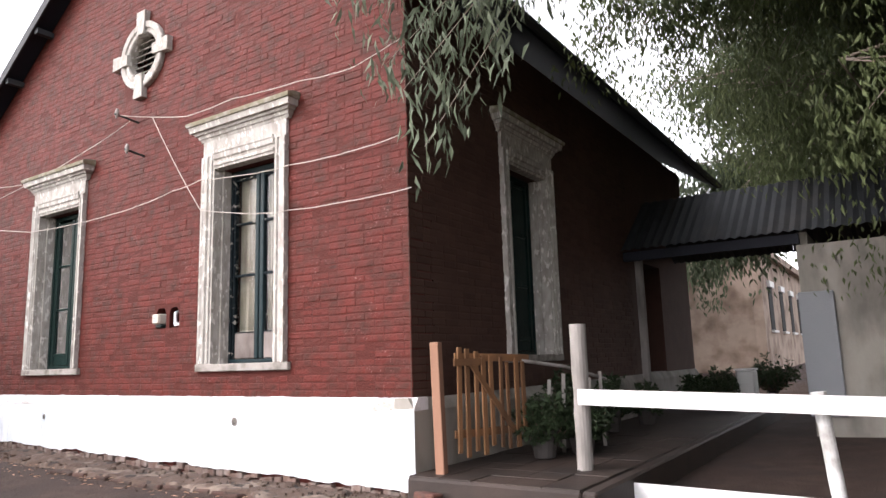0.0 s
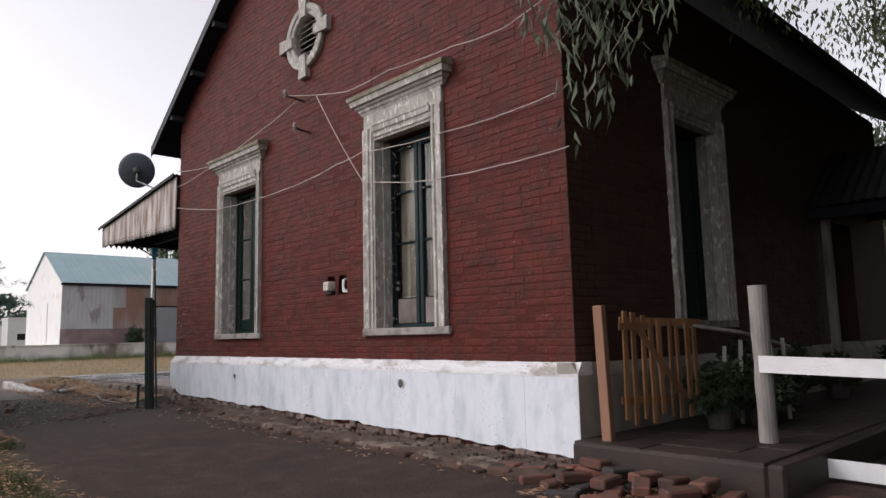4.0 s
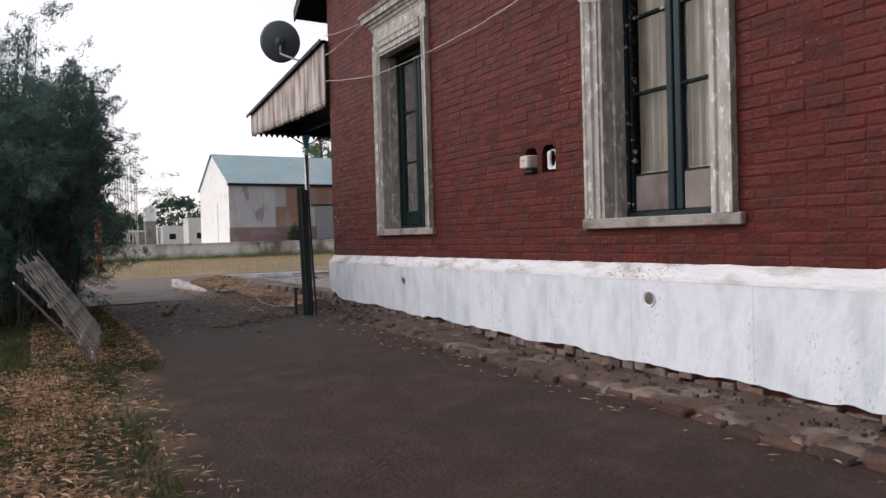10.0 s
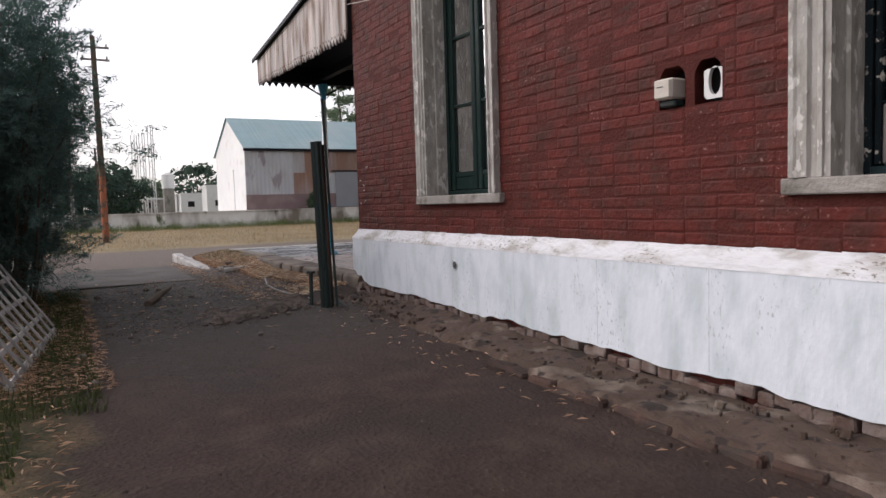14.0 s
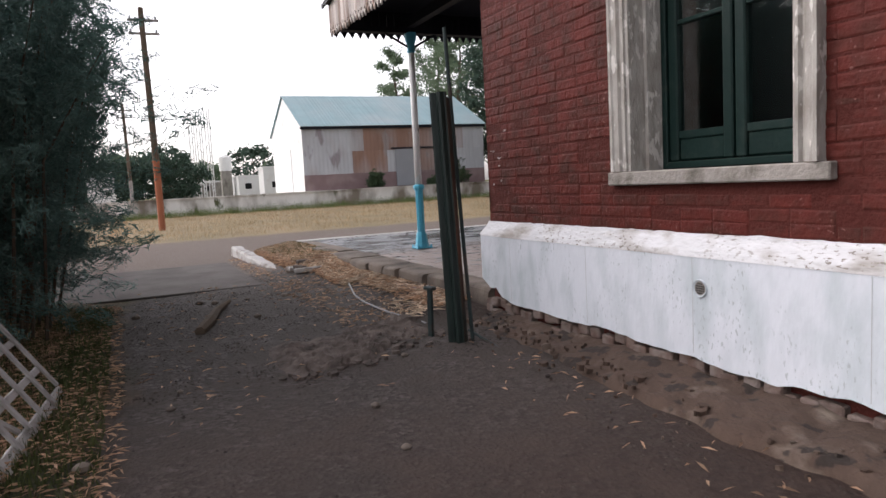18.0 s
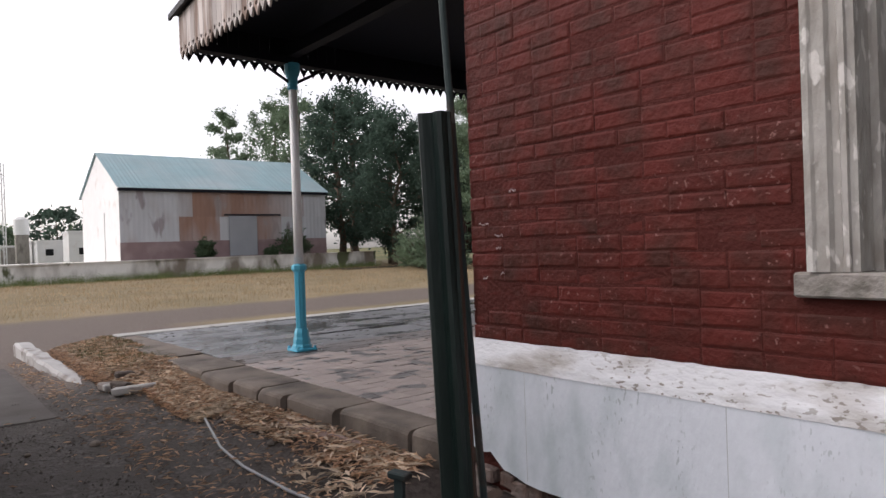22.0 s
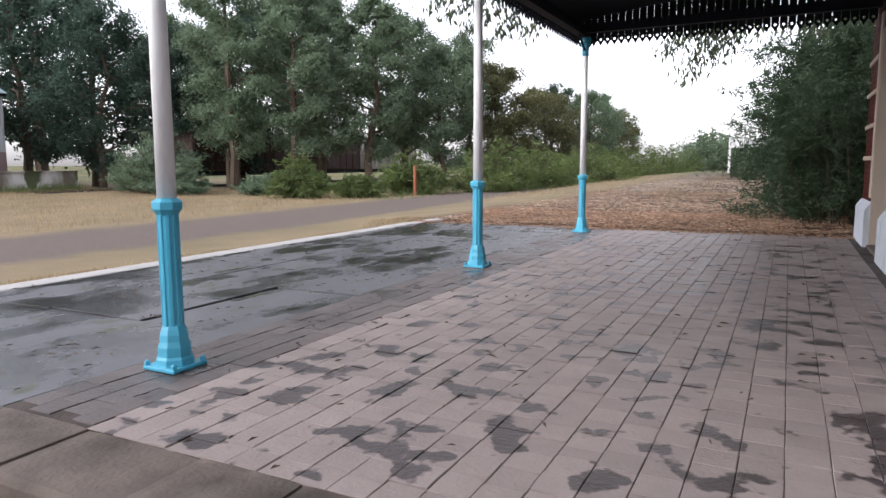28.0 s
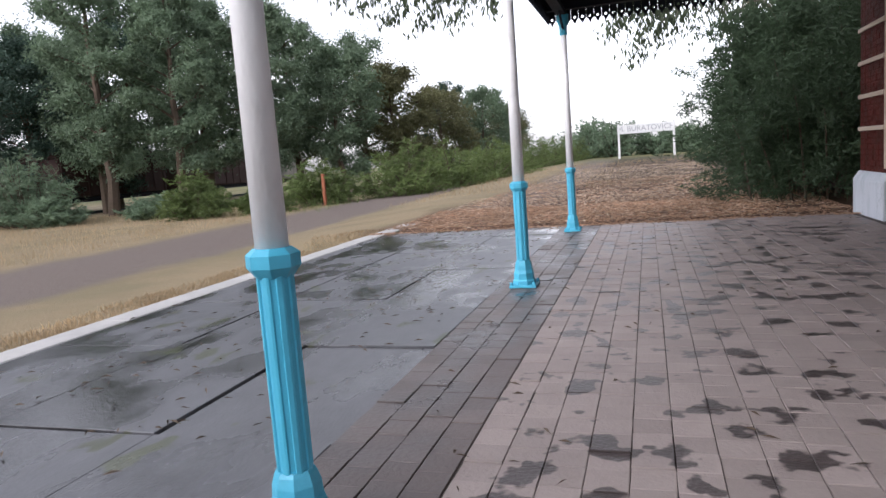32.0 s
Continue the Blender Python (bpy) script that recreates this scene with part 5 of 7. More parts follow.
# ---- doorway and wall fittings on the platform side ----
def doorway():
    ob = thing("door_1", "dark green panelled double door set deep in a cream reveal", "door", kind="structure", at=(XB, 14.25, PLAT))
    part("reveal", Mesh().box(XB - 0.006, 15.035, PLAT, XB + 0.40, 15.062, 3.36), M_CREAM, ob, "cream painted reveal")
    part("reveal", Mesh().box(XB - 0.006, 13.44, PLAT, XB + 0.40, 13.462, 3.36), M_CREAM, ob, "cream painted reveal")
    part("reveal_head", Mesh().box(XB - 0.006, 13.465, 3.33, XB + 0.40, 15.03, 3.36), M_CREAM, ob)
    part("surround", Mesh().bevel(XB - 0.022, 13.20, 1.10, XB + 0.02, 13.438, 3.6, 0.006), M_CREAM, ob)
    part("surround", Mesh().bevel(XB - 0.022, 15.064, 1.10, XB + 0.02, 15.26, 3.6, 0.006), M_CREAM, ob)
    for a, b in ((13.47, 14.24), (14.26, 15.03)):
        leaf = part("door_leaf", Mesh().bevel(XB + 0.30, a, PLAT + 0.02, XB + 0.35, b, 3.32, 0.005), M_GREEN, ob)
        for z0, z1 in ((0.6, 1.3), (1.45, 2.3), (2.45, 3.2)):
            part("panel", Mesh().bevel(XB + 0.285, a + 0.1, z0, XB + 0.302, b - 0.1, z1, 0.008), M_GREEN, leaf)
    part("threshold", Mesh().bevel(XB - 0.03, 13.46, PLAT - 0.02, XB + 0.36, 15.04, PLAT + 0.03, 0.01), M_KERB, ob)
    return ob


doorway()
pier = thing("pier_bands", "pale rendered bands across the brick pier", "trim", kind="structure", at=(XB, 15.8, 1.1))
for z in (1.62, 2.08, 2.55, 3.02):
    part("band", Mesh().bevel(XB - 0.028, 15.27, z, XB - 0.002, YE + 0.02, z + 0.06, 0.006), M_CREAM, pier)


def sign_board():
    ob = thing("mural_board", "painted board with blue and white stripes in a white frame", "sign", at=(XB, 11.7, 1.98))
    x = XB - 0.03
    y0, y1, z0, z1 = 10.4, 13.0, 1.97, 3.30
    h = (z1 - z0 - 0.12) / 3
    for k, mt in enumerate((M_SKYBLUE, M_BOARDWHITE, M_SKYBLUE2)):
        part("stripe", Mesh().box(x, y0 + 0.06, z0 + 0.06 + k * h, XB - 0.005, y1 - 0.06, z0 + 0.06 + (k + 1) * h), mt, ob)
    for bx in ((y0, z0, y1, z0 + 0.06), (y0, z1 - 0.06, y1, z1), (y0, z0 + 0.062, y0 + 0.06, z1 - 0.062), (y1 - 0.06, z0 + 0.062, y1, z1 - 0.062)):
        part("frame", Mesh().bevel(x - 0.02, bx[0], bx[1], XB - 0.004, bx[2], bx[3], 0.006), M_BOARDWHITE, ob)


M_SKYBLUE = material("mural_blue", (0.10, 0.30, 0.46), 0.6, var=0.2, scale=5)
M_SKYBLUE2 = material("mural_pale_blue", (0.22, 0.40, 0.55), 0.6, var=0.2, scale=5)
M_BOARDWHITE = material("mural_white", (0.66, 0.66, 0.65), 0.6, var=0.15, scale=5)
sign_board()


def scrawl():
    ob = thing("graffiti", "thin pale spray-paint scrawl on the dark red wall", "graffiti", at=(XB, 12.0, 1.7))
    rnd = random.Random(9)
    x = XB - 0.008
    for k in range(6):
        y, z = 12.85 - k * 0.27 + rnd.uniform(-0.03, 0.03), 1.72 + 0.012 * k
        h = rnd.uniform(0.15, 0.20)
        shapes = ([(0, 0), (0, 1), (0.5, 0.75), (0.05, 0.5), (0.55, 0.2), (0, 0)], [(0, 1), (0.05, 0.1), (0.35, 0), (0.6, 0.2), (0.6, 1)], [(0, 0), (0.05, 1), (0.6, 0), (0.62, 1)], [(0, 0), (0.3, 1), (0.6, 0), (0.45, 0.4), (0.12, 0.42)])
        pts = [(x, y - h * u, z + h * v) for u, v in shapes[k % 4]]
        part("stroke", Mesh().tube(pts, 0.009, 4), M_SCRAWL, ob)


M_SCRAWL = material("faded_spray_paint", (0.46, 0.34, 0.33), 0.9, var=0.5, scale=14, bump=0)
M_CHALK = material("chalk_white", (0.62, 0.60, 0.60), 0.9, var=0.2, bump=0)
scrawl()


def chalk_box():
    """Green iron box on the wall by the corner, with faint chalk lines."""
    ob = thing("wall_box", "dark green iron wall box with rows of faint chalk writing", "box", at=(-12.72, 6.6, 1.4))
    x0, x1, y0, y1, z0, z1 = -12.885, -12.562, 6.48, 6.86, 1.41, 1.86
    part("body", Mesh().bevel(x0, y0, z0, x1, y1, z1, 0.008), M_BOXGREEN, ob)
    me = Mesh()
    me.extrude([(x0 - 0.035, z1 + 0.0), (x1, z1 + 0.035), (x1, z1 + 0.055), (x0 - 0.035, z1 + 0.018)], y0 - 0.03, y1 + 0.03, "y")
    part("lid", me, M_BOXGREEN, ob)
    part("foot_rim", Mesh().bevel(x0 - 0.004, y0 - 0.006, z0, x1, y0 - 0.001, z0 + 0.07, 0.002), M_BOXGREEN, ob)
    part("hinge", Mesh().box(x0 - 0.012, y0 + 0.02, z1 - 0.10, x0, y0 + 0.05, z1 - 0.04), M_DARKSTEEL, ob)
    rnd = random.Random(4)
    yy = y0 - 0.001
    for k in range(9):
        z = z1 - 0.062 - k * 0.031
        x = x0 + 0.05 + (0.02 if k in (2, 3, 5, 7) else 0)
        end = x1 - (0.06 if k in (0, 1, 7, 8) else 0.10)
        while x < end:
            w, pts = rnd.uniform(0.010, 0.022), []
            for q in range(5):
                pts.append((x + w * q / 4, yy, z + rnd.uniform(0, 0.013)))
            part("chalk_mark", Mesh().tube(pts, 0.0011, 3), M_CHALK, ob)
            x += w + (rnd.uniform(0.004, 0.008) if rnd.random() < 0.75 else 0.02)


M_BOXGREEN = material("box_green", (0.016, 0.055, 0.045), 0.5, var=0.3, scale=8, second=(0.03, 0.08, 0.07), second_amount=0.4, second_scale=5)
chalk_box()


def wall_scratches():
    ob = thing("wall_scratches", "small pale scratched scribbles on the corner bricks", "graffiti", at=(-12.4, WY, 1.6))
    rnd = random.Random(19)
    y = WY - 0.0045
    for x, z, n in ((-12.49, 1.665, 6), (-12.37, 1.60, 5), (-12.36, 1.535, 3), (-12.47, 1.375, 3), (-12.25, 1.83, 4), (-12.33, 1.40, 2)):
        for k in range(n):
            a = x + 0.013 * k
            pts = [(a + 0.013 * q / 4, y, z + rnd.uniform(-0.008, 0.010)) for q in range(5)]
            part("scratch", Mesh().tube(pts, 0.0012, 3), M_CHALK, ob)


wall_scratches()
# ---- fittings on the gable wall ----
def niche(x0, x1, kind):
    z0, zs = 1.92, 2.07
    r, c = (x1 - x0) / 2, (x0 + x1) / 2
    ob = thing("meter_niche", "arched brick niche with a pale meter box" if kind else "arched brick niche with a white plate and an oval hole", "niche", at=(c, WY, z0))
    # brick fills the corners above the arch
    me = Mesh()
    for s in (-1, 1):
        arc = [(c + s * r * math.cos(a), zs + r * math.sin(a)) for a in np.linspace(0, math.pi / 2, 7)]
        me.extrude(arc + [(c, 2.175), (c + s * (r + 0.02), 2.175), (c + s * (r + 0.02), zs)], WY + 0.006, WY + 0.2, "y")
    part("arch", me, M_MORTAR, ob)
    # niche back coloured near black for the recess's shade
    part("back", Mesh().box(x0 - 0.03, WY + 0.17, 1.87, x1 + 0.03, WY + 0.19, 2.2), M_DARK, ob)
    if kind:
        part("meter_box", Mesh().bevel(c - 0.085, WY - 0.06, 1.955, c + 0.055, WY + 0.08, 2.085, 0.012), M_MBOX, ob)
        part("cover", Mesh().bevel(c - 0.078, WY - 0.075, 1.962, c + 0.048, WY - 0.061, 2.078, 0.006), M_MBOX, ob)
        part("seal", Mesh().box(c - 0.05, WY - 0.078, 2.03, c + 0.0, WY - 0.0755, 2.036), M_DARKSTEEL, ob)
        part("lower_box", Mesh().bevel(c - 0.075, WY - 0.03, 1.91, c + 0.05, WY + 0.06, 1.953, 0.01), M_DARKSTEEL, ob)
    else:
        # a white plate with an oval hole fills the lower part
        n, cz = 24, 2.02
        me = Mesh()
        x2, z2, z3 = c + r - 0.004, z0 + 0.004, zs + 0.035
        x1b = c - r * 0.55
        outer = []
        for k in range(n):
            a = 2 * math.pi * k / n
            u, v = math.cos(a), math.sin(a)
            g = min(abs((x2 if u > 0 else x1b) - (c + 0.02)) / max(1e-6, abs(u)), abs((z3 if v > 0 else z2) - cz) / max(1e-6, abs(v)))
            outer.append((c + 0.02 + g * u, cz + g * v))
        hole = [(c + 0.022 + 0.045 * math.cos(2 * math.pi * k / n), cz + 0.01 + 0.085 * math.sin(2 * math.pi * k / n)) for k in range(n)]
        pts = [(x, WY + 0.035, z) for x, z in outer] + [(x, WY + 0.035, z) for x, z in hole] + [(x, WY + 0.06, z) for x, z in hole]
        me.add(pts, [(k, (k + 1) % n, n + (k + 1) % n, n + k) for k in range(n)] + [(n + k, n + (k + 1) % n, 2 * n + (k + 1) % n, 2 * n + k) for k in range(n)])
        part("plate", me, M_BOARDWHITE, ob)

niche(-7.43, -7.22, True)
niche(-7.15, -6.95, False)


def vent(x, z, r):
    ob = thing("plinth_vent", "small round grille in the whitewashed plinth", "vent", group="plinth vents", at=(x, PY, z))
    n = 20
    me = Mesh()
    ringp = [(r * 0.8, 0.004), (r, 0.012), (r * 1.08, 0.0)]
    me.add([(x + q * math.cos(2 * math.pi * k / n), PY - o, z + q * math.sin(2 * math.pi * k / n)) for q, o in ringp for k in range(n)], [(i * n + k, i * n + (k + 1) % n, (i + 1) * n + (k + 1) % n, (i + 1) * n + k) for i in range(2) for k in range(n)])
    part("rim", me, M_PLINTH, ob)
    part("plate", Mesh().add([(x + r * 0.8 * math.cos(2 * math.pi * k / n), PY - 0.003, z + r * 0.8 * math.sin(2 * math.pi * k / n)) for k in range(n)], [tuple(range(n))[::-1]]), M_SILL, ob)
    # raised near-black squares painted in place of shadowed grille holes
    me = Mesh()
    for i in range(-2, 3):
        for j in range(-2, 3):
            if i * i + j * j < 6:
                me.box(x + i * r * 0.27 - 0.004, PY - 0.0065, z + j * r * 0.27 - 0.004, x + i * r * 0.27 + 0.004, PY - 0.0035, z + j * r * 0.27 + 0.004)
    part("grille_holes", me, M_DARK, ob, kind="stuff")


vent(-5.77, 0.765, 0.062)
vent(-9.99, 0.735, 0.05)


def wires():
    def cable(pts, sag, name="cable", r=0.006, label="thin pale cable strung across the brick wall"):
        ob = thing(name, label, "cable", "cables on the gable", at=pts[0])
        path = []
        for p, q in zip(pts, pts[1:]):
            p, q = Vector(p), Vector(q)
            for k in range(9):
                t = k / 8
                path.append(p.lerp(q, t) - Vector((0, 0, 4 * sag * t * (1 - t))) + Vector((0, 0, 0.008 * noise.noise((p.x + t * 3, p.z, 5)))))
        part("strand", Mesh().tube(path, r, 5), M_WIRE, ob)
    y = WY - 0.08
    def run(pts, sag=0.01, **kw):
        cable([(x, y, z) for x, z in pts], sag, **kw)
    run([(-12.5, 3.89), (-10.75, 3.60), (-9.17, 3.55), (-7.93, 3.575), (-7.05, 3.67), (-6.46, 3.72), (-5.55, 3.63), (-4.95, 3.62), (-4.08, 3.60), (-3.35, 3.64)])
    run([(-12.5, 4.62), (-11.13, 4.44)], 0.02)
    run([(-12.5, 4.30), (-11.12, 4.40), (-9.25, 4.64), (-8.05, 4.87)], 0.02)
    run([(-7.57, 4.80), (-7.03, 4.04), (-6.47, 3.33), (-5.55, 3.15), (-4.95, 3.10), (-4.05, 3.07), (-3.2, 3.08)])
    cable([(-8.03, WY - 0.3, 4.87), (-7.57, y, 4.80), (-6.75, y - 0.02, 4.62), (-5.745, y - 0.16, 4.56), (-4.75, y - 0.02, 4.58), (-4.0, y, 4.53), (-3.2, y - 0.1, 4.62)], 0.01)
    for x, z, l, dz in ((-8.02, 4.84, 0.36, 0.03), (-7.86, 4.32, 0.28, 0.03), (-7.05, 6.98, 1.05, 0.06)):
        ob = thing("wall_bracket", "rusty iron insulator bracket standing out from the gable", "bracket", group="insulator brackets", at=(x, WY, z))
        part("arm", Mesh().tube([(x, WY + 0.01, z), (x, WY - l, z + dz)], 0.016 if l < 1 else 0.024, 6), M_DARKSTEEL, ob)
        for k in ((0.35, 0.6, 0.92) if l > 1 else (0.9,)):
            part("insulator", Mesh().lathe([(0.012, -0.05), (0.028, -0.01), (0.03, 0.05), (0.015, 0.085)], 8, (x, WY - l * k, z + dz * k)), M_INSULATOR, ob)
    ob = thing("service_cable", "dark cable from the gable bracket to the street", "cable", group="cables on the gable", at=(-7.05, WY - 1.0, 7.05))
    path = [Vector((-7.05, WY - 1.0, 7.06)).lerp(Vector((-19.4, -0.4, 11.9)), k / 20) - Vector((0, 0, 0.12 * 4 * (k / 20) * (1 - k / 20))) for k in range(21)]
    part("strand", Mesh().tube(path, 0.006, 5), M_DARKSTEEL, ob)
    ob = thing("loose_wire", "loop of loose wire below the bracket", "cable", group="cables on the gable", at=(-7.1, WY - 0.05, 6.8))
    part("strand", Mesh().tube([(-7.75, WY - 0.3, 6.95), (-7.6, WY - 0.15, 6.72), (-7.3, WY - 0.06, 6.62), (-7.05, WY - 0.05, 6.70), (-6.98, WY - 0.05, 6.82)], 0.006, 5), M_DARKSTEEL, ob)


M_INSULATOR = material("glazed_insulator", (0.30, 0.27, 0.25), 0.3, var=0.2, bump=0)
wires()


def dish():
    ob = thing("satellite_dish", "grey satellite dish on an arm above the canopy", "satellite dish", at=(-14.2, 5.52, 4.55))
    c, n, m = Vector((-14.15, 5.35, 4.93)), Vector((-0.93, 0.30, 0.24)).normalized(), 28
    e = n.cross(Vector((0, 0, 1))).normalized()
    u = e.cross(n)
    me = Mesh()
    rings = [0.001, 0.12, 0.22, 0.30, 0.36]
    pts = [c + r * (math.cos(2 * math.pi * k / m) * e + math.sin(2 * math.pi * k / m) * u * 1.04) + n * (r * r * 0.6) for r in rings for k in range(m)]
    pts += [p - n * 0.012 for p in pts]
    q = len(rings) * m
    f = [(i * m + k, i * m + (k + 1) % m, (i + 1) * m + (k + 1) % m, (i + 1) * m + k) for i in range(len(rings) - 1) for k in range(m)]
    f += [tuple(q + i for i in reversed(a)) for a in f] + [((len(rings) - 1) * m + k, (len(rings) - 1) * m + (k + 1) % m, q + (len(rings) - 1) * m + (k + 1) % m, q + (len(rings) - 1) * m + k) for k in range(m)]
    me.add(pts, f)
    part("reflector", me, M_DISH, ob, smooth=True)
    part("feed_arm", Mesh().tube([c - u * 0.34 + n * 0.07, c - u * 0.22 + n * 0.32, c + n * 0.40 - u * 0.05], 0.012, 6), M_GREY, ob)
    part("feed_horn", Mesh().tube([c + n * 0.36 - u * 0.03, c + n * 0.46 - u * 0.06], [0.03, 0.022], 8), M_DARKSTEEL, ob)
    part("mount", Mesh().tube([c - n * 0.012, c - n * 0.06 - u * 0.03, c - n * 0.12 - u * 0.06], [0.10, 0.085, 0.05], 10), M_DARKSTEEL, ob)
    part("mast", Mesh().tube([c - n * 0.10 - u * 0.05, c - n * 0.16 - u * 0.22, (-13.62, 5.55, 4.47)], 0.02, 8), M_GREY, ob)


dish()


# ---- lane side ----
M_POSTGREEN = material("dark_green_post_paint", (0.0065, 0.015, 0.013), 0.5, var=0.5, scale=12, second=(0.014, 0.028, 0.024), second_amount=0.35, second_scale=9, spec=0.35, stretch=(1, 1, 0.3), bump=0.3)
M_POSTRUST = material("rusty_post_side", (0.085, 0.032, 0.018), 0.85, var=0.5, scale=9, second=(0.02, 0.028, 0.024), second_amount=0.5, second_scale=4, stretch=(1, 1, 0.4))


def rail_post():
    ob = thing("steel_post", "old dark green steel channel post with a thin pipe behind it", "post", at=(-11.845, 4.895, 0.12))
    m = pose(-11.845, 4.895, 0.0, 0, -1.6, 42)
    me = Mesh()
    me.extrude([(-0.068, -0.010), (-0.062, -0.024), (-0.046, -0.026), (-0.010, -0.014), (0.004, -0.030), (0.016, -0.042), (0.034, -0.042), (0.046, -0.030), (0.054, -0.014), (0.066, -0.012), (0.068, 0.010), (0.050, 0.012), (0.036, -0.018), (0.014, -0.018), (-0.008, 0.010), (-0.066, 0.006)], 0.05, 2.1, "z", m)
    part("channel", me, M_POSTGREEN, ob)
    part("flange", Mesh().bevel(0.056, -0.010, 0.06, 0.072, 0.055, 2.06, 0.003, m), M_POSTRUST, ob, "rust-brown side flange")
    part("pipe", Mesh().tube([(-11.80, 5.01, 0.05), (-11.90, 4.99, 1.5), (-11.95, 4.97, 2.6)], 0.016, 8), M_DARKSTEEL, ob)
    ob = thing("stub_post", "short rusty iron stake in the ground", "post", at=(-12.2, 4.82, 0.12))
    part("stake", Mesh().box(-0.022, -0.012, 0.05, 0.022, 0.012, 0.56, pose(-12.2, 4.82, 0, 0, 2, 20)), M_DARKSTEEL, ob)
    part("head", Mesh().bevel(-0.05, -0.03, 0.545, 0.05, 0.03, 0.575, 0.006, pose(-12.2, 4.82, 0, 0, 2, 20)), M_DARKSTEEL, ob)
    ob = thing("iron_rod", "thin iron rod lying at the foot of the post", "rod", at=(-11.5, 5.1, 0.14))
    part("rod", Mesh().tube([(-11.95, 5.05, 0.22), (-11.6, 5.08, 0.16), (-11.15, 5.02, 0.15)], 0.012, 6), M_DARKSTEEL, ob)


rail_post()


def old_gate_panel():
    ob = thing("wooden_lattice", "weathered grey lattice panel leaning on a bush", "wooden panel", at=(-11.2, 1.9, 0.12))
    m = Matrix.Translation((-9.75, 1.86, 0.12)) @ Matrix.Rotation(radians(174), 4, 'Z') @ Matrix.Rotation(radians(-33), 4, 'X')
    # the panel's own axes: x along it, z up it, leaning back
    L, Hh = 2.6, 1.2
    part("bottom_board", Mesh().bevel(0, -0.012, 0.0, L, 0.012, 0.07, 0.004, m), M_LATTICE, ob)
    part("top_board", Mesh().bevel(0, -0.012, Hh - 0.07, L, 0.012, Hh, 0.004, m), M_LATTICE, ob)
    for k in range(4):
        part("middle_board", Mesh().bevel(0, -0.012, 0.22 + 0.235 * k, L, 0.012, 0.265 + 0.235 * k, 0.004, m), M_LATTICE, ob)
    for k in range(10):
        x = 0.01 + k * (L - 0.08) / 9
        part("upright", Mesh().bevel(x, -0.03, -0.01, x + 0.05, -0.013, Hh + 0.02 + 0.05 * (k % 2), 0.003, m @ pose(0, 0, 0, 0, 2.0 * (k % 3 - 1), 0)), M_LATTICE, ob)
    for k in range(3):
        a = 0.1 + k * 0.8
        d = m @ Matrix.Translation((a, 0.014, 0.02)) @ Matrix.Rotation(radians(-38), 4, 'Y')
        part("diagonal", Mesh().bevel(0, 0, 0, 0.045, 0.016, 1.3, 0.003, d), M_LATTICE, ob)


old_gate_panel()


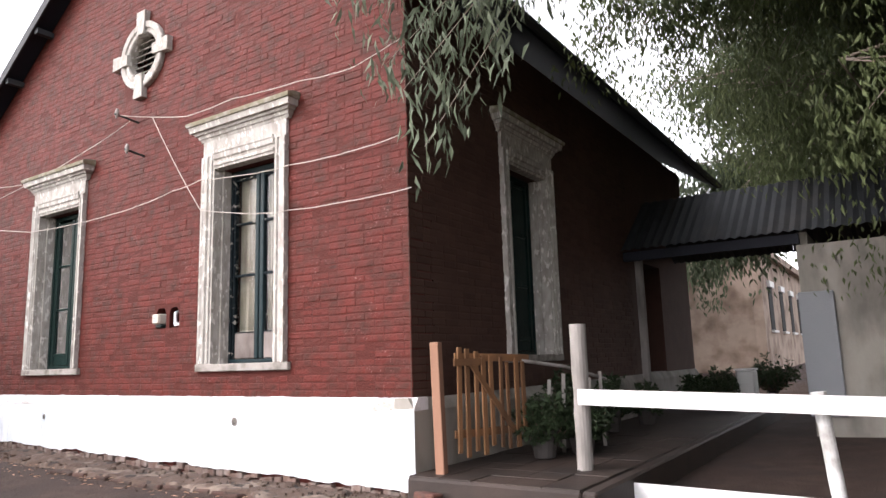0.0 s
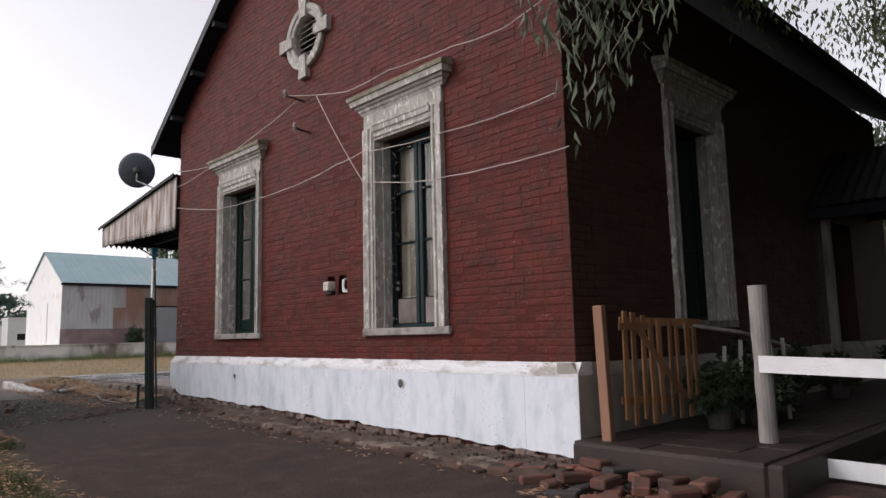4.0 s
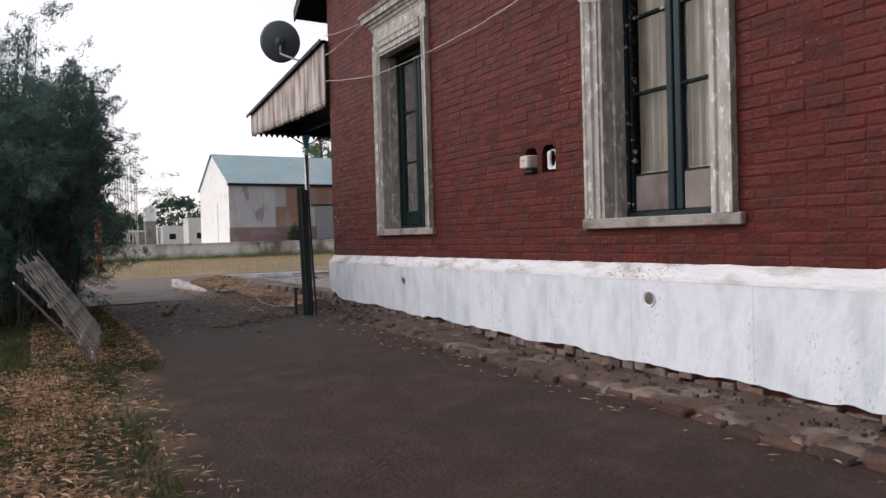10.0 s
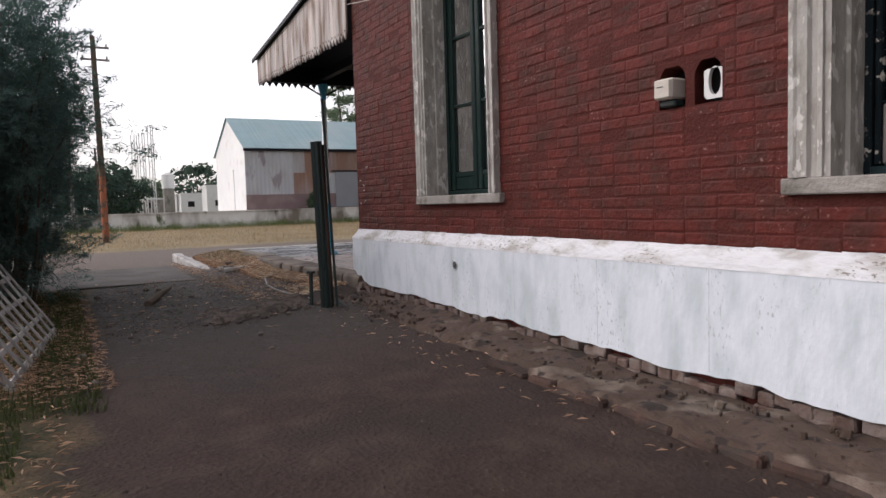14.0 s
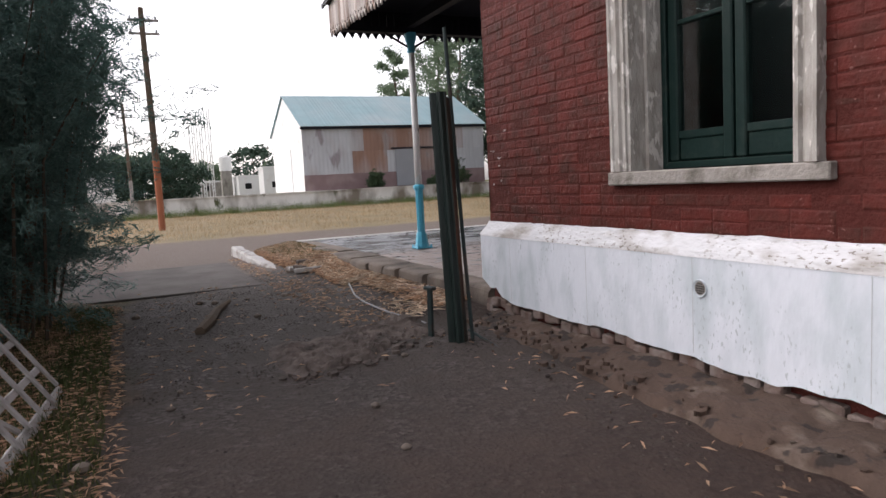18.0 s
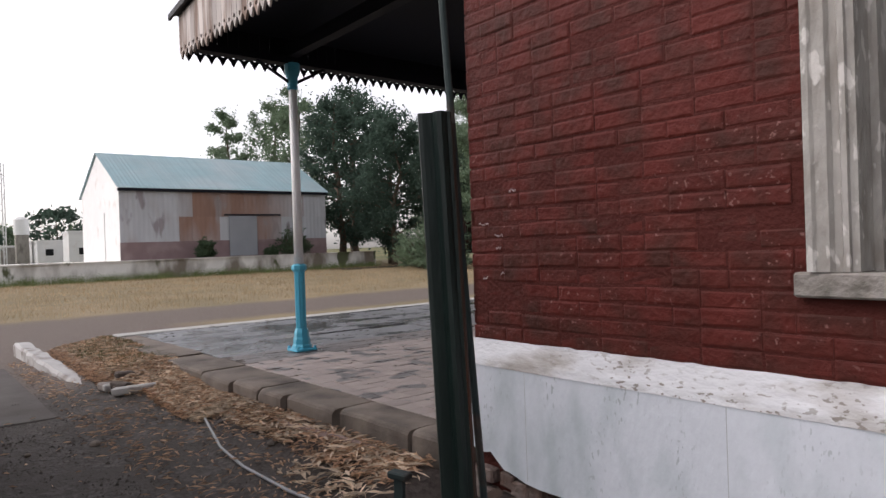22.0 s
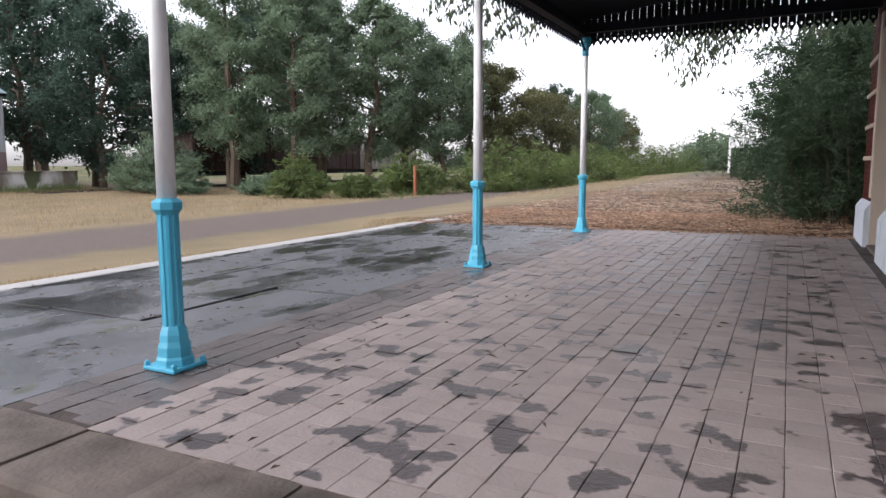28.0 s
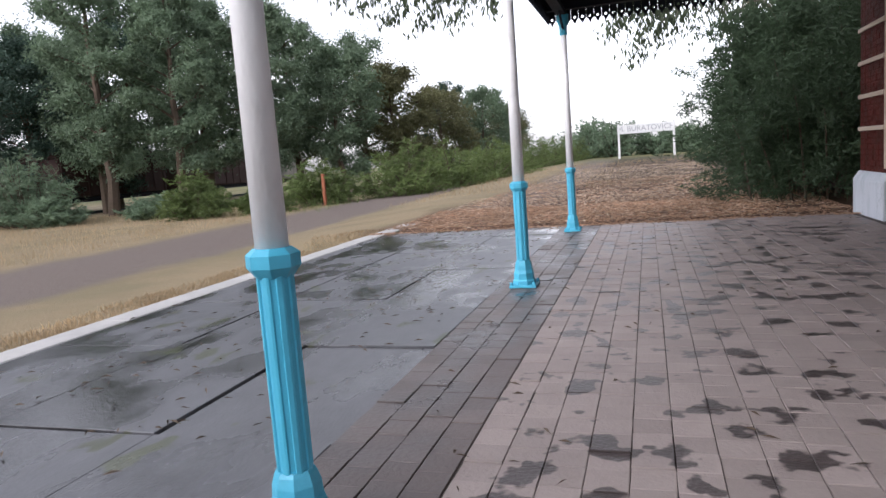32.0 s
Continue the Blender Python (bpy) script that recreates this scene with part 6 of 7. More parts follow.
def apron():
    """Worn concrete strip and a row of loose edging bricks along the wall's foot."""
    me = Mesh()
    n, m = 300, 14
    rnd = random.Random(2)
    pts = []
    for i in range(n + 1):
        x = -3.1 - 9.3 * i / n
        out = 5.08 + 0.10 * noise.noise((x * 1.3, 2, 0)) + 0.06 * noise.noise((x * 4, 5, 0)) - (0.16 if x > -8 else 0.0) + 0.25 * max(0, (-x - 9.5) / 3)
        for j in range(m + 1):
            y = out + (5.60 - out) * j / m
            g = ground_z(x, y)
            lift = 0.055 if 0 < j < m + 1 else -0.03
            if x < -9:
                lift *= max(0.2, 1 - (-x - 9) / 3)
            z = g + lift + 0.026 * noise.noise((x * 5, y * 5, 1)) + 0.014 * noise.noise((x * 14, y * 14, 4)) - (0.012 if x > -9 else 0.0) * (j / m) ** 2 + 0.075 * (j / m) * min(1.0, max(0.0, (-x - 7.5) / 2.5))
            pts.append((x, y, z))
    me.add(pts, [(i * (m + 1) + j, (i + 1) * (m + 1) + j, (i + 1) * (m + 1) + j + 1, i * (m + 1) + j + 1) for i in range(n) for j in range(m)])
    solid("wall_apron", me, M_APRON, "broken dirty concrete strip along the foot of the wall", "apron", "structure", smooth=True)
    ob = thing("footing", "exposed old brick footing under the plinth", "footing", kind="structure")
    for i in range(78):
        x = -3.2 - i * 0.121 + rnd.uniform(-0.02, 0.02)
        t = (x + 12.64) / 9.4
        top = 0.345 - 0.17 * t
        for k in range(2):
            z1 = top - 0.085 * k + rnd.uniform(-0.02, 0.012)
            part("footing_brick", Mesh().bevel(-rnd.uniform(0.10, 0.14), PY + 0.010 + rnd.uniform(-0.012, 0.012), z1 - 0.078, -0.002, PY + 0.19, z1, 0.009, pose(x, 0, 0, rnd.uniform(-0.3, 0.3), rnd.uniform(-5, 5), 0)), M_FOOTING, ob)
    ob = thing("rubble_strip", "broken crumbs of old render and earth under the plinth", "rubble", kind="stuff")
    me = Mesh()
    for i in range(420):
        x = rnd.uniform(-12.4, -3.0)
        y = 5.52 - abs(rnd.gauss(0, 0.28))
        if y < 4.7:
            continue
        r = rnd.uniform(0.008, 0.04) * (1.0 if rnd.random() < 0.2 else 0.45)
        k = rnd.randrange(5, 8)
        poly = [(r * rnd.uniform(0.6, 1.2) * math.cos(2 * math.pi * q / k), r * rnd.uniform(0.6, 1.2) * math.sin(2 * math.pi * q / k)) for q in range(k)]
        me.extrude(poly, -0.02, r * rnd.uniform(0.2, 0.6), "z", pose(x, y, ground_z(x, y) + (0.065 if y > 5.1 else 0.01), rnd.uniform(-14, 14), rnd.uniform(-14, 14), rnd.uniform(0, 90)))
    part("crumbs", me, M_APRON, ob, kind="stuff")
    ob = thing("edging", "row of old loose edging bricks beside the lane", "edging", kind="structure")
    for i in range(22):
        x = -2.9 - i * 0.26 + rnd.uniform(-0.03, 0.03)
        y = 4.90 + 0.1 * noise.noise((x * 1.3, 2, 0)) + 0.05 * rnd.random() + (0.0 if x > -5 else 0.05)
        a = Mesh().bevel(-0.125, -0.06, -0.05, 0.125, 0.06, 0.042 + rnd.uniform(-0.02, 0.02), 0.016, pose(x, y, ground_z(x, y), rnd.uniform(-6, 6), rnd.uniform(-4, 4), rnd.uniform(-8, 8)))
        part("edging_brick", a, M_EDGING, ob)


M_EDGING = material("earthy_edging_brick", (0.085, 0.046, 0.036), 0.95, var=0.5, scale=9, second=(0.052, 0.040, 0.033), second_amount=0.5, second_scale=5, objrand=0.5, bump=0.8)
M_FOOTING = material("dirty_footing", (0.125, 0.080, 0.065), 0.95, var=0.5, scale=9, second=(0.21, 0.175, 0.158), second_amount=0.47, second_scale=7, objrand=0.4, bump=0.8)
M_APRON = material("dirty_concrete", (0.075, 0.050, 0.038), 0.9, var=0.6, scale=9, second=(0.185, 0.148, 0.120), second_amount=0.40, second_scale=3.2, sharp=0.07, island=0.5, bump=0.9, bump_scale=22, chips=(0.035, 0.027, 0.023), chip_amount=0.40, chip_scale=7)
apron()


def rubble():
    rnd = random.Random(12)
    heap = [(-3.25, 5.18, 0, 8), (-2.98, 5.22, 0, 20), (-2.95, 5.20, 1, -10)]
    heap += [(-2.62 + 0.24 * k, 4.98 + 0.02 * (k % 2), 0, 86 + 5 * (k % 3)) for k in range(6)]
    heap += [(-2.58 + 0.24 * k, 5.00, 1, 80 + 6 * (k % 4)) for k in range(4)]
    heap += [(-2.95 + 0.27 * k, 4.70 - 0.02 * (k % 3), 0, 70 + 24 * (k % 4)) for k in range(7)]
    heap += [(-2.80 + 0.29 * k, 4.72, 1, 60 + 31 * (k % 3)) for k in range(4)]
    heap += [(-2.70 + 0.31 * k, 4.42 + 0.03 * (k % 2), 0, 15 + 37 * (k % 4)) for k in range(6)]
    heap += [(-1.05, 5.02, 0, 70), (-1.0, 5.05, 1, 84), (-0.85, 4.75, 0, 20), (-0.95, 4.80, 1, 40), (-0.6, 4.95, 0, 100), (-3.45, 4.95, 0, 30), (-3.75, 5.02, 0, 5), (-3.2, 4.72, 0, 55), (-0.75, 4.45, 0, 150)]
    for i, (x, y, k, a) in enumerate(heap):
        black = i % 5 == 4
        x, y = x + rnd.uniform(-0.02, 0.02), y + 0.14 + rnd.uniform(-0.02, 0.02)
        z = ground_z(x, y) - 0.012 + k * 0.074
        ob = thing("loose_brick", "blackened old brick in the heap by the gate" if black else "loose old brick in the heap by the gate", "brick", "loose bricks by the gate", at=(x, y, z))
        part("brick", Mesh().bevel(-0.135, -0.066, 0, 0.135, 0.066, 0.078, 0.013, pose(x, y, z, rnd.uniform(-6, 6), rnd.uniform(-6, 6), a + rnd.uniform(-8, 8))), M_SOOT if black else M_OLDBRICK, ob)


M_SOOT = material("sooty_brick", (0.045, 0.04, 0.038), 0.9, var=0.4, scale=12)
rubble()


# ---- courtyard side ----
# paving colour lowered to carry the courtyard's shade
M_VERANDA = material("shade_dark_paving", (0.040, 0.028, 0.023), 0.6, var=0.4, scale=7, second=(0.022, 0.018, 0.016), second_amount=0.45, second_scale=2, objrand=0.3)


def veranda():
    ob = thing("veranda_floor", "low old paved veranda along the courtyard wall", "floor", kind="structure")
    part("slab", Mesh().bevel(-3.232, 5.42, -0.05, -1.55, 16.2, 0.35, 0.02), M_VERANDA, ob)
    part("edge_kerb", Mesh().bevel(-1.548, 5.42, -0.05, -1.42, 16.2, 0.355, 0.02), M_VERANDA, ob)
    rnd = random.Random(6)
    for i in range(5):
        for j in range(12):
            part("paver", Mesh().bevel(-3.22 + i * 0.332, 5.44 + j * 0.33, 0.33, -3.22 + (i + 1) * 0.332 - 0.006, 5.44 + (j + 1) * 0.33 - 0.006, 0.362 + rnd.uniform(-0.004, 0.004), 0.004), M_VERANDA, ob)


veranda()


def picket_gate():
    ob = thing("picket_gate", "rough pine picket gate standing open on its post", "gate", at=(-2.95, 5.65, 0.37))
    rnd = random.Random(14)
    part("gate_post", Mesh().bevel(-0.045, -0.045, 0.30, 0.045, 0.045, 1.56, 0.006, pose(-2.98, 5.64, 0, 0, -1.5, 8)), M_PINKWOOD, ob)
    m = pose(-2.92, 5.78, 0, 0, 0, 78)
    for k in range(9):
        x = 0.02 + k * 0.125
        t = rnd.uniform(-0.04, 0.05)
        part("picket", Mesh().bevel(x, -0.011, 0.50 + rnd.uniform(-0.06, 0.06), x + rnd.uniform(0.042, 0.062), 0.011, 1.54 + t - 0.028 * k, 0.003, m @ pose(0, 0, 0, 0, rnd.uniform(-1.5, 1.5), 0)), M_WOOD, ob)
    for z in (0.66, 1.38):
        part("rail", Mesh().bevel(0.0, 0.012, z, 1.12, 0.034, z + 0.075, 0.003, m @ pose(0, 0, 0, 0, 1.5, 0)), M_WOOD, ob)
    part("brace", Mesh().bevel(0, -0.03, 0, 0.06, -0.012, 0.95, 0.003, m @ Matrix.Translation((0.80, 0.0, 0.66)) @ Matrix.Rotation(radians(-42), 4, 'Y')), M_WOOD, ob)
    part("top_cleat", Mesh().bevel(-0.02, -0.032, 1.33, 0.36, -0.013, 1.40, 0.003, m), M_WOOD, ob)
    ob = thing("leaning_stick", "thin grey branch leaning between gate and plants", "stick", at=(-2.7, 6.9, 0.4))
    part("stick", Mesh().tube([(-2.72, 6.8, 1.36), (-2.5, 7.4, 1.28), (-2.3, 8.1, 1.12)], 0.02, 6), M_GREYWOOD, ob)
    for k in range(5):
        ob = thing("garden_stake", "grey wooden stake among the veranda plants", "stake", group="garden stakes", at=(-2.6 + 0.07 * k, 7.1 + 0.2 * k, 0.38))
        part("stake", Mesh().bevel(-0.02, -0.01, 0.37, 0.02, 0.01, 1.15 + 0.06 * (k % 3), 0.003, pose(-2.62 + 0.08 * k, 7.1 + 0.22 * k, 0, 4 * (k % 2), 3 - k, 30)), M_GREYWOOD, ob)


M_PINKWOOD = material("pale_planed_wood", (0.27, 0.145, 0.095), 0.7, var=0.3, scale=8, stretch=(1, 1, 0.2))
picket_gate()


def ranch_fence():
    ob = thing("ranch_fence", "rustic fence of grey posts and white boards", "fence", at=(-0.5, 6.4, 0.1))
    rnd = random.Random(15)
    for x, y, h, r, lean in ((-1.89, 6.36, 1.69, 0.074, 0.0), (0.10, 6.45, 1.06, 0.055, 0.10), (2.3, 6.5, 1.2, 0.06, -0.05)):
        prof = []
        pts = [(x + lean * (z - 0.5) * -0.8, y, z) for z in np.linspace(0.0, h, 9)]
        part("post", Mesh().tube(pts, [r * (1 + 0.06 * rnd.uniform(-1, 1)) for _ in pts], 16), M_GREYWOOD if x < -1 else M_WHITEGREY, ob)
    for z0, z1, x1 in ((0.95, 0.84, 2.4), (0.16, 0.10, 2.4)):
        me = Mesh()
        me.add([(-1.89, y, z0 + dz) for y in (6.27, 6.295) for dz in (0, 0.14)] + [(x1, y + 0.05, z1 + dz) for y in (6.27, 6.295) for dz in (0, 0.145)], [(0, 1, 3, 2), (4, 6, 7, 5), (0, 4, 5, 1), (2, 3, 7, 6), (1, 5, 7, 3), (0, 2, 6, 4)])
        part("board", me, M_WHITEWOOD, ob)
    for k in range(5):
        part("knot", Mesh().lathe([(0.014, 0), (0.009, 0.003)], 8, (0, 0, 0)), M_WOOD, ob).matrix_local = Matrix.Translation(Vector((-1.35 + 0.42 * k, 6.268 + 0.006 * k, 0.99 - 0.02 * k)) - ob.location) @ Matrix.Rotation(radians(90), 4, 'X')


M_WHITEGREY = material("flaking_white_post", (0.55, 0.55, 0.54), 0.8, var=0.3, scale=10, second=(0.25, 0.23, 0.21), second_amount=0.4, second_scale=7)
ranch_fence()


def annex():
    ob = thing("awning", "black corrugated iron awning joining house and outbuilding", "awning", at=(-2, 12.6, 3.2))
    for k in range(8):
        lo, hi = Mesh(), Mesh()
        for i in range(5 * k, 5 * k + 5):
            a, b = -3.30 + 6.3 * i / 40, -3.30 + 6.3 * (i + 1) / 40
            m = (a + b) / 2
            for p, q, da, db in ((a, m, 0, 0.03), (m, b, 0.03, 0)):
                d = 0.006 * (k % 2)
                lo.add([(p, 11.9, 3.18 + da + d), (q, 11.9, 3.18 + db + d), (q, 13.4, 4.30 + db + d), (p, 13.4, 4.30 + da + d)], [(0, 1, 2, 3)])
                hi.add([(p, 13.4, 4.30 + da + d), (q, 13.4, 4.30 + db + d), (q, 15.4, 3.3 + db + d), (p, 15.4, 3.3 + da + d)], [(0, 1, 2, 3)])
        part("roof_sheet", lo, M_ROOF, ob)
        part("roof_sheet", hi, M_ROOF, ob)
    part("edge_beam", Mesh().box(-3.28, 11.95, 3.0, -0.5, 12.05, 3.16), M_BLACK, ob)
    part("post", Mesh().bevel(-3.2, 12.3, 0.37, -3.08, 12.42, 3.1, 0.01), M_GREYWOOD, ob)
    ob = thing("outbuilding", "stained grey concrete outbuilding in the courtyard", "outbuilding", at=(1.4, 13.2, 0.4))
    part("wall", Mesh().box(-0.56, 12.0, 0.05, 3.4, 12.15, 2.98), M_CONCRETE, ob)
    part("wall", Mesh().box(-0.56, 12.16, 0.05, -0.41, 15.3, 3.2), M_CONCRETE, ob)
    part("patch_sheet", Mesh().bevel(-0.60, 11.93, 0.4, -0.12, 11.985, 2.25, 0.01), M_GREYSHEET, ob, "loose grey corrugated sheet")
    ob = thing("ruined_house", "tall ruined brick house without plaster behind the courtyard", "house", at=(-4.5, 30, 0))
    part("wall", Mesh().box(-9.0, 30.0, 0, -4.2, 30.4, 5.2), M_OLDPLASTER, ob)
    part("side_wall", Mesh().box(-4.19, 30.0, 0, -3.8, 44.0, 5.2), M_OLDPLASTER, ob)
    for k in range(4):
        y = 31.5 + k * 3.2
        w = part("window", Mesh().box(-3.81, y, 2.2, -3.77, y + 1.0, 4.0), M_DARK, ob)
        part("sill", Mesh().box(-3.78, y - 0.1, 2.1, -3.66, y + 1.1, 2.19), M_LIMEWASH, w)
        part("lintel", Mesh().box(-3.79, y - 0.1, 4.0, -3.68, y + 1.1, 4.25), M_LIMEWASH, w)
    part("cornice", Mesh().box(-3.95, 29.9, 5.2, -3.5, 44.0, 5.5), M_OLDPLASTER, ob)
    part("cornice", Mesh().box(-9.0, 29.7, 5.2, -3.96, 30.4, 5.5), M_OLDPLASTER, ob)
    ob = thing("red_house", "small far red brick house with white trim", "house", at=(-2.5, 58, 0))
    part("wall", Mesh().box(-4.4, 58, 0, -1.2, 63, 4.6), M_BRICK, ob)
    part("parapet", Mesh().box(-4.5, 57.9, 4.6, -1.1, 63.1, 4.95), M_LIMEWASH, ob)
    ob = thing("wash_tank", "white enamelled tank standing on the veranda", "tank", at=(-1.9, 15.2, 0.36))
    part("tank", Mesh().bevel(-2.2, 15.0, 0.36, -1.85, 15.4, 1.0, 0.03), M_LIMEWASH, ob)
    part("tank_lid", Mesh().bevel(-2.22, 14.98, 1.0, -1.83, 15.42, 1.04, 0.012), M_LIMEWASH, ob)


M_OLDPLASTER = material("crumbling_brick", (0.33, 0.26, 0.21), 0.95, var=0.4, scale=3, second=(0.18, 0.13, 0.10), second_amount=0.45, second_scale=1.1, sharp=0.1)
annex()
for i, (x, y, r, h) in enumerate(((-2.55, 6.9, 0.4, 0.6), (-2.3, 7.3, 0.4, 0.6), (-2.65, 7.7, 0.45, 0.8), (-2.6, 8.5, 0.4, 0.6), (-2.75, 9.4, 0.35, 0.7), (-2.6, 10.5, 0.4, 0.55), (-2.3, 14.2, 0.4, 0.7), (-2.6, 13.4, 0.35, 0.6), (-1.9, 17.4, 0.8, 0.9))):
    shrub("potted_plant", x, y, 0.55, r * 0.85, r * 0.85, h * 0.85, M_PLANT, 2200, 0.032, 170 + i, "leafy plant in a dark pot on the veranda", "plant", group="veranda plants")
    ob = thing("flower_pot", "dark weathered flower pot on the veranda", "pot", "veranda pots", at=(x, y, 0.37))
    part("pot", Mesh().lathe([(0.11, 0.0), (0.15, 0.24), (0.165, 0.245), (0.165, 0.28), (0.14, 0.28), (0.13, 0.22)], 14, (x, y, 0.37)), M_SOOT, ob, smooth=False)


# ---- ground clutter ----
def clutter():
    rnd = random.Random(30)
    ob = thing("broken_kerb", "low curved whitewashed kerb, crumbling at one end", "kerb block", at=(-19.3, 4.65, 0.1))
    me, n, pts = Mesh(), 48, []
    for i in range(n + 1):
        a = i / n
        x, y = -21.5 + 4.35 * a, 4.62 + 0.06 * a + 0.16 * a ** 3
        w = 0.11 + 0.02 * noise.noise((a * 12, 0, 2))
        z = 0.335 - 0.16 * a ** 1.3 + 0.03 * noise.noise((a * 11, 0, 0)) + 0.015 * noise.noise((a * 40, 3, 0))
        f = 0.012 * noise.noise((a * 25, 7, 1))
        pts += [(x, y - w + f, 0.0), (x, y - w + f, z - 0.035), (x, y - w * 0.75, z), (x, y + w * 0.75, z - 0.01), (x, y + w, z - 0.05), (x, y + w, 0.0)]
    me.add(pts, [(6 * i + k, 6 * i + 6 + k, 6 * i + 7 + k, 6 * i + 1 + k) for i in range(n) for k in range(5)] + [tuple(range(6)), tuple(6 * n + k for k in range(5, -1, -1))])
    part("block", me, M_DIRTYWHITE, ob)
    for k, (x, y, l) in enumerate(((-17.15, 4.78, 0.16), (-16.95, 4.86, 0.11), (-16.7, 4.92, 0.20), (-17.3, 4.98, 0.09))):
        part("broken_piece", Mesh().bevel(-l, -0.06, 0.0, l, 0.06, 0.075, 0.015, pose(x, y, ground_z(x, y) - 0.01, rnd.uniform(-9, 9), rnd.uniform(-9, 9), 30 * k)), M_DIRTYWHITE if k % 2 == 0 else M_CRUST, ob)
    ob = thing("clay_pipe", "broken reddish clay pipe half buried by the kerb", "pipe", at=(-14, 5.42, 0.15))
    part("pipe", Mesh().tube([(-14.75, 5.33, 0.245), (-14.0, 5.40, 0.255), (-13.35, 5.47, 0.26)], 0.048, 10), M_CLAY, ob)
    ob = thing("hose", "old grey hose curled on the gravel", "hose", at=(-14.5, 5.0, 0.14))
    pts = [(-15.95, 5.36, 0.16), (-15.5, 5.12, 0.15), (-14.97, 5.0, 0.15), (-14.4, 4.87, 0.15), (-13.9, 4.82, 0.15), (-13.3, 4.84, 0.15), (-12.6, 4.95, 0.16)]
    part("hose", Mesh().tube([(x, y, ground_z(x, y) + 0.02) for x, y, z in pts], 0.010, 7), M_GREY, ob)
    ob = thing("dead_branch", "dark dead branch lying on the lane", "branch", at=(-14.2, 3.3, 0.12))
    part("limb", Mesh().tube([(-13.75, 3.15, 0.15), (-14.2, 3.3, 0.17), (-14.75, 3.42, 0.16), (-15.2, 3.62, 0.19)], [0.05, 0.055, 0.045, 0.02], 7), M_BARK, ob)
    ob = thing("cracked_crust", "lifted edge of cracked old paving in the lane", "paving", kind="structure")
    n, m, keep = 90, 64, {}
    me = Mesh()
    for i in range(n + 1):
        for j in range(m + 1):
            u, v = i / n, j / m
            y = 3.50 + 1.50 * u
            near = -11.80 - 0.42 * min(1.0, max(0.0, (y - 4.2) / 0.35)) + 0.09 * noise.noise((u * 9, 1, 0)) + 0.05 * noise.noise((u * 30, 4, 0))
            x = near - v * (1.15 + 0.2 * noise.noise((u * 5, 8, 0)))
            edge = min(1.0, v * 14) * min(1.0, (1 - v) * 2.5) * min(1.0, u * 8, (1 - u) * 8)
            lump = 0.020 * noise.noise((x * 9, y * 9, 2)) + 0.016 * noise.noise((x * 24, y * 24, 6)) + 0.007 * noise.noise((x * 60, y * 60, 3))
            keep[i, j] = len(me.v)
            me.v.append((x, y, ground_z(x, y) - 0.012 + edge * (0.05 + lump * 1.3)))
    me.f = [(keep[i, j], keep[i, j + 1], keep[i + 1, j + 1], keep[i + 1, j]) for i in range(n) for j in range(m)]
    part("crust", me, M_CRUST, ob)
    for i in range(60):
        t = rnd.random()
        x, y = -11.85 - 0.42 * min(1.0, max(0.0, (t - 0.47) / 0.23)) + abs(rnd.gauss(0, 0.12)), 3.5 + 1.5 * t
        k, rr = rnd.randrange(5, 8), rnd.uniform(0.012, 0.045)
        poly = [(rr * rnd.uniform(0.7, 1.1) * math.cos(2 * math.pi * q / k), rr * rnd.uniform(0.7, 1.1) * math.sin(2 * math.pi * q / k)) for q in range(k)]
        part("crust_piece", Mesh().extrude(poly, -0.02, rnd.uniform(0.01, 0.025), "z", pose(x, y, ground_z(x, y), rnd.uniform(-11, 11), rnd.uniform(-11, 11), rnd.uniform(0, 90))), M_CRUST, ob)
    ob = thing("concrete_slab", "thin old concrete slab across the lane", "slab", kind="structure")
    part("slab", Mesh().bevel(-20.2, 1.4, -0.02, -16.6, 4.25, 0.150, 0.01), M_OLDPAVE, ob)
    ob = thing("gravel", "loose small gravel strewn over the dark lane", "gravel", kind="stuff")
    me = Mesh()
    for k in range(22000):
        x, y = (rnd.uniform(-20, -11.5), rnd.uniform(2.3, 5.3)) if k % 4 else (rnd.uniform(-12, 0), rnd.uniform(1.8, 5.2))
        r = rnd.uniform(0.003, 0.011) * (1.0 if rnd.random() < 0.93 else 1.8)
        z, a = ground_z(x, y), rnd.uniform(0, 1.57)
        me.add([(x + r * rnd.uniform(0.7, 1.2) * math.cos(a + 1.57 * q), y + r * rnd.uniform(0.7, 1.2) * math.sin(a + 1.57 * q), z - 0.003) for q in range(4)] + [(x, y, z + r * 0.7)], [(0, 1, 4), (1, 2, 4), (2, 3, 4), (3, 0, 4)])
    part("pebble_spread", me, M_PEBBLE, ob, kind="stuff")
    for k in range(18):
        x, y = rnd.uniform(-17, -9.5), rnd.uniform(2.2, 5.2)
        ob = thing("stone", "small loose stone on the lane", "stone", "loose stones", at=(x, y, 0.1))
        r = rnd.uniform(0.02, 0.055)
        part("stone", Mesh().lathe([(r * 0.5, -0.01), (r, 0.01), (r * 0.8, r * 0.6), (r * 0.3, r * 0.85)], 6, (x, y, ground_z(x, y)), rnd.random()), M_KERB, ob)


M_PEBBLE = material("mixed_gravel", (0.060, 0.049, 0.043), 0.9, var=0.3, scale=9, island=1.1, bump=0)
M_CRUST = material("earthy_crust", (0.135, 0.110, 0.097), 0.95, var=0.5, scale=14, second=(0.04, 0.032, 0.028), second_amount=0.45, second_scale=6, bump=0.9, bump_scale=25)
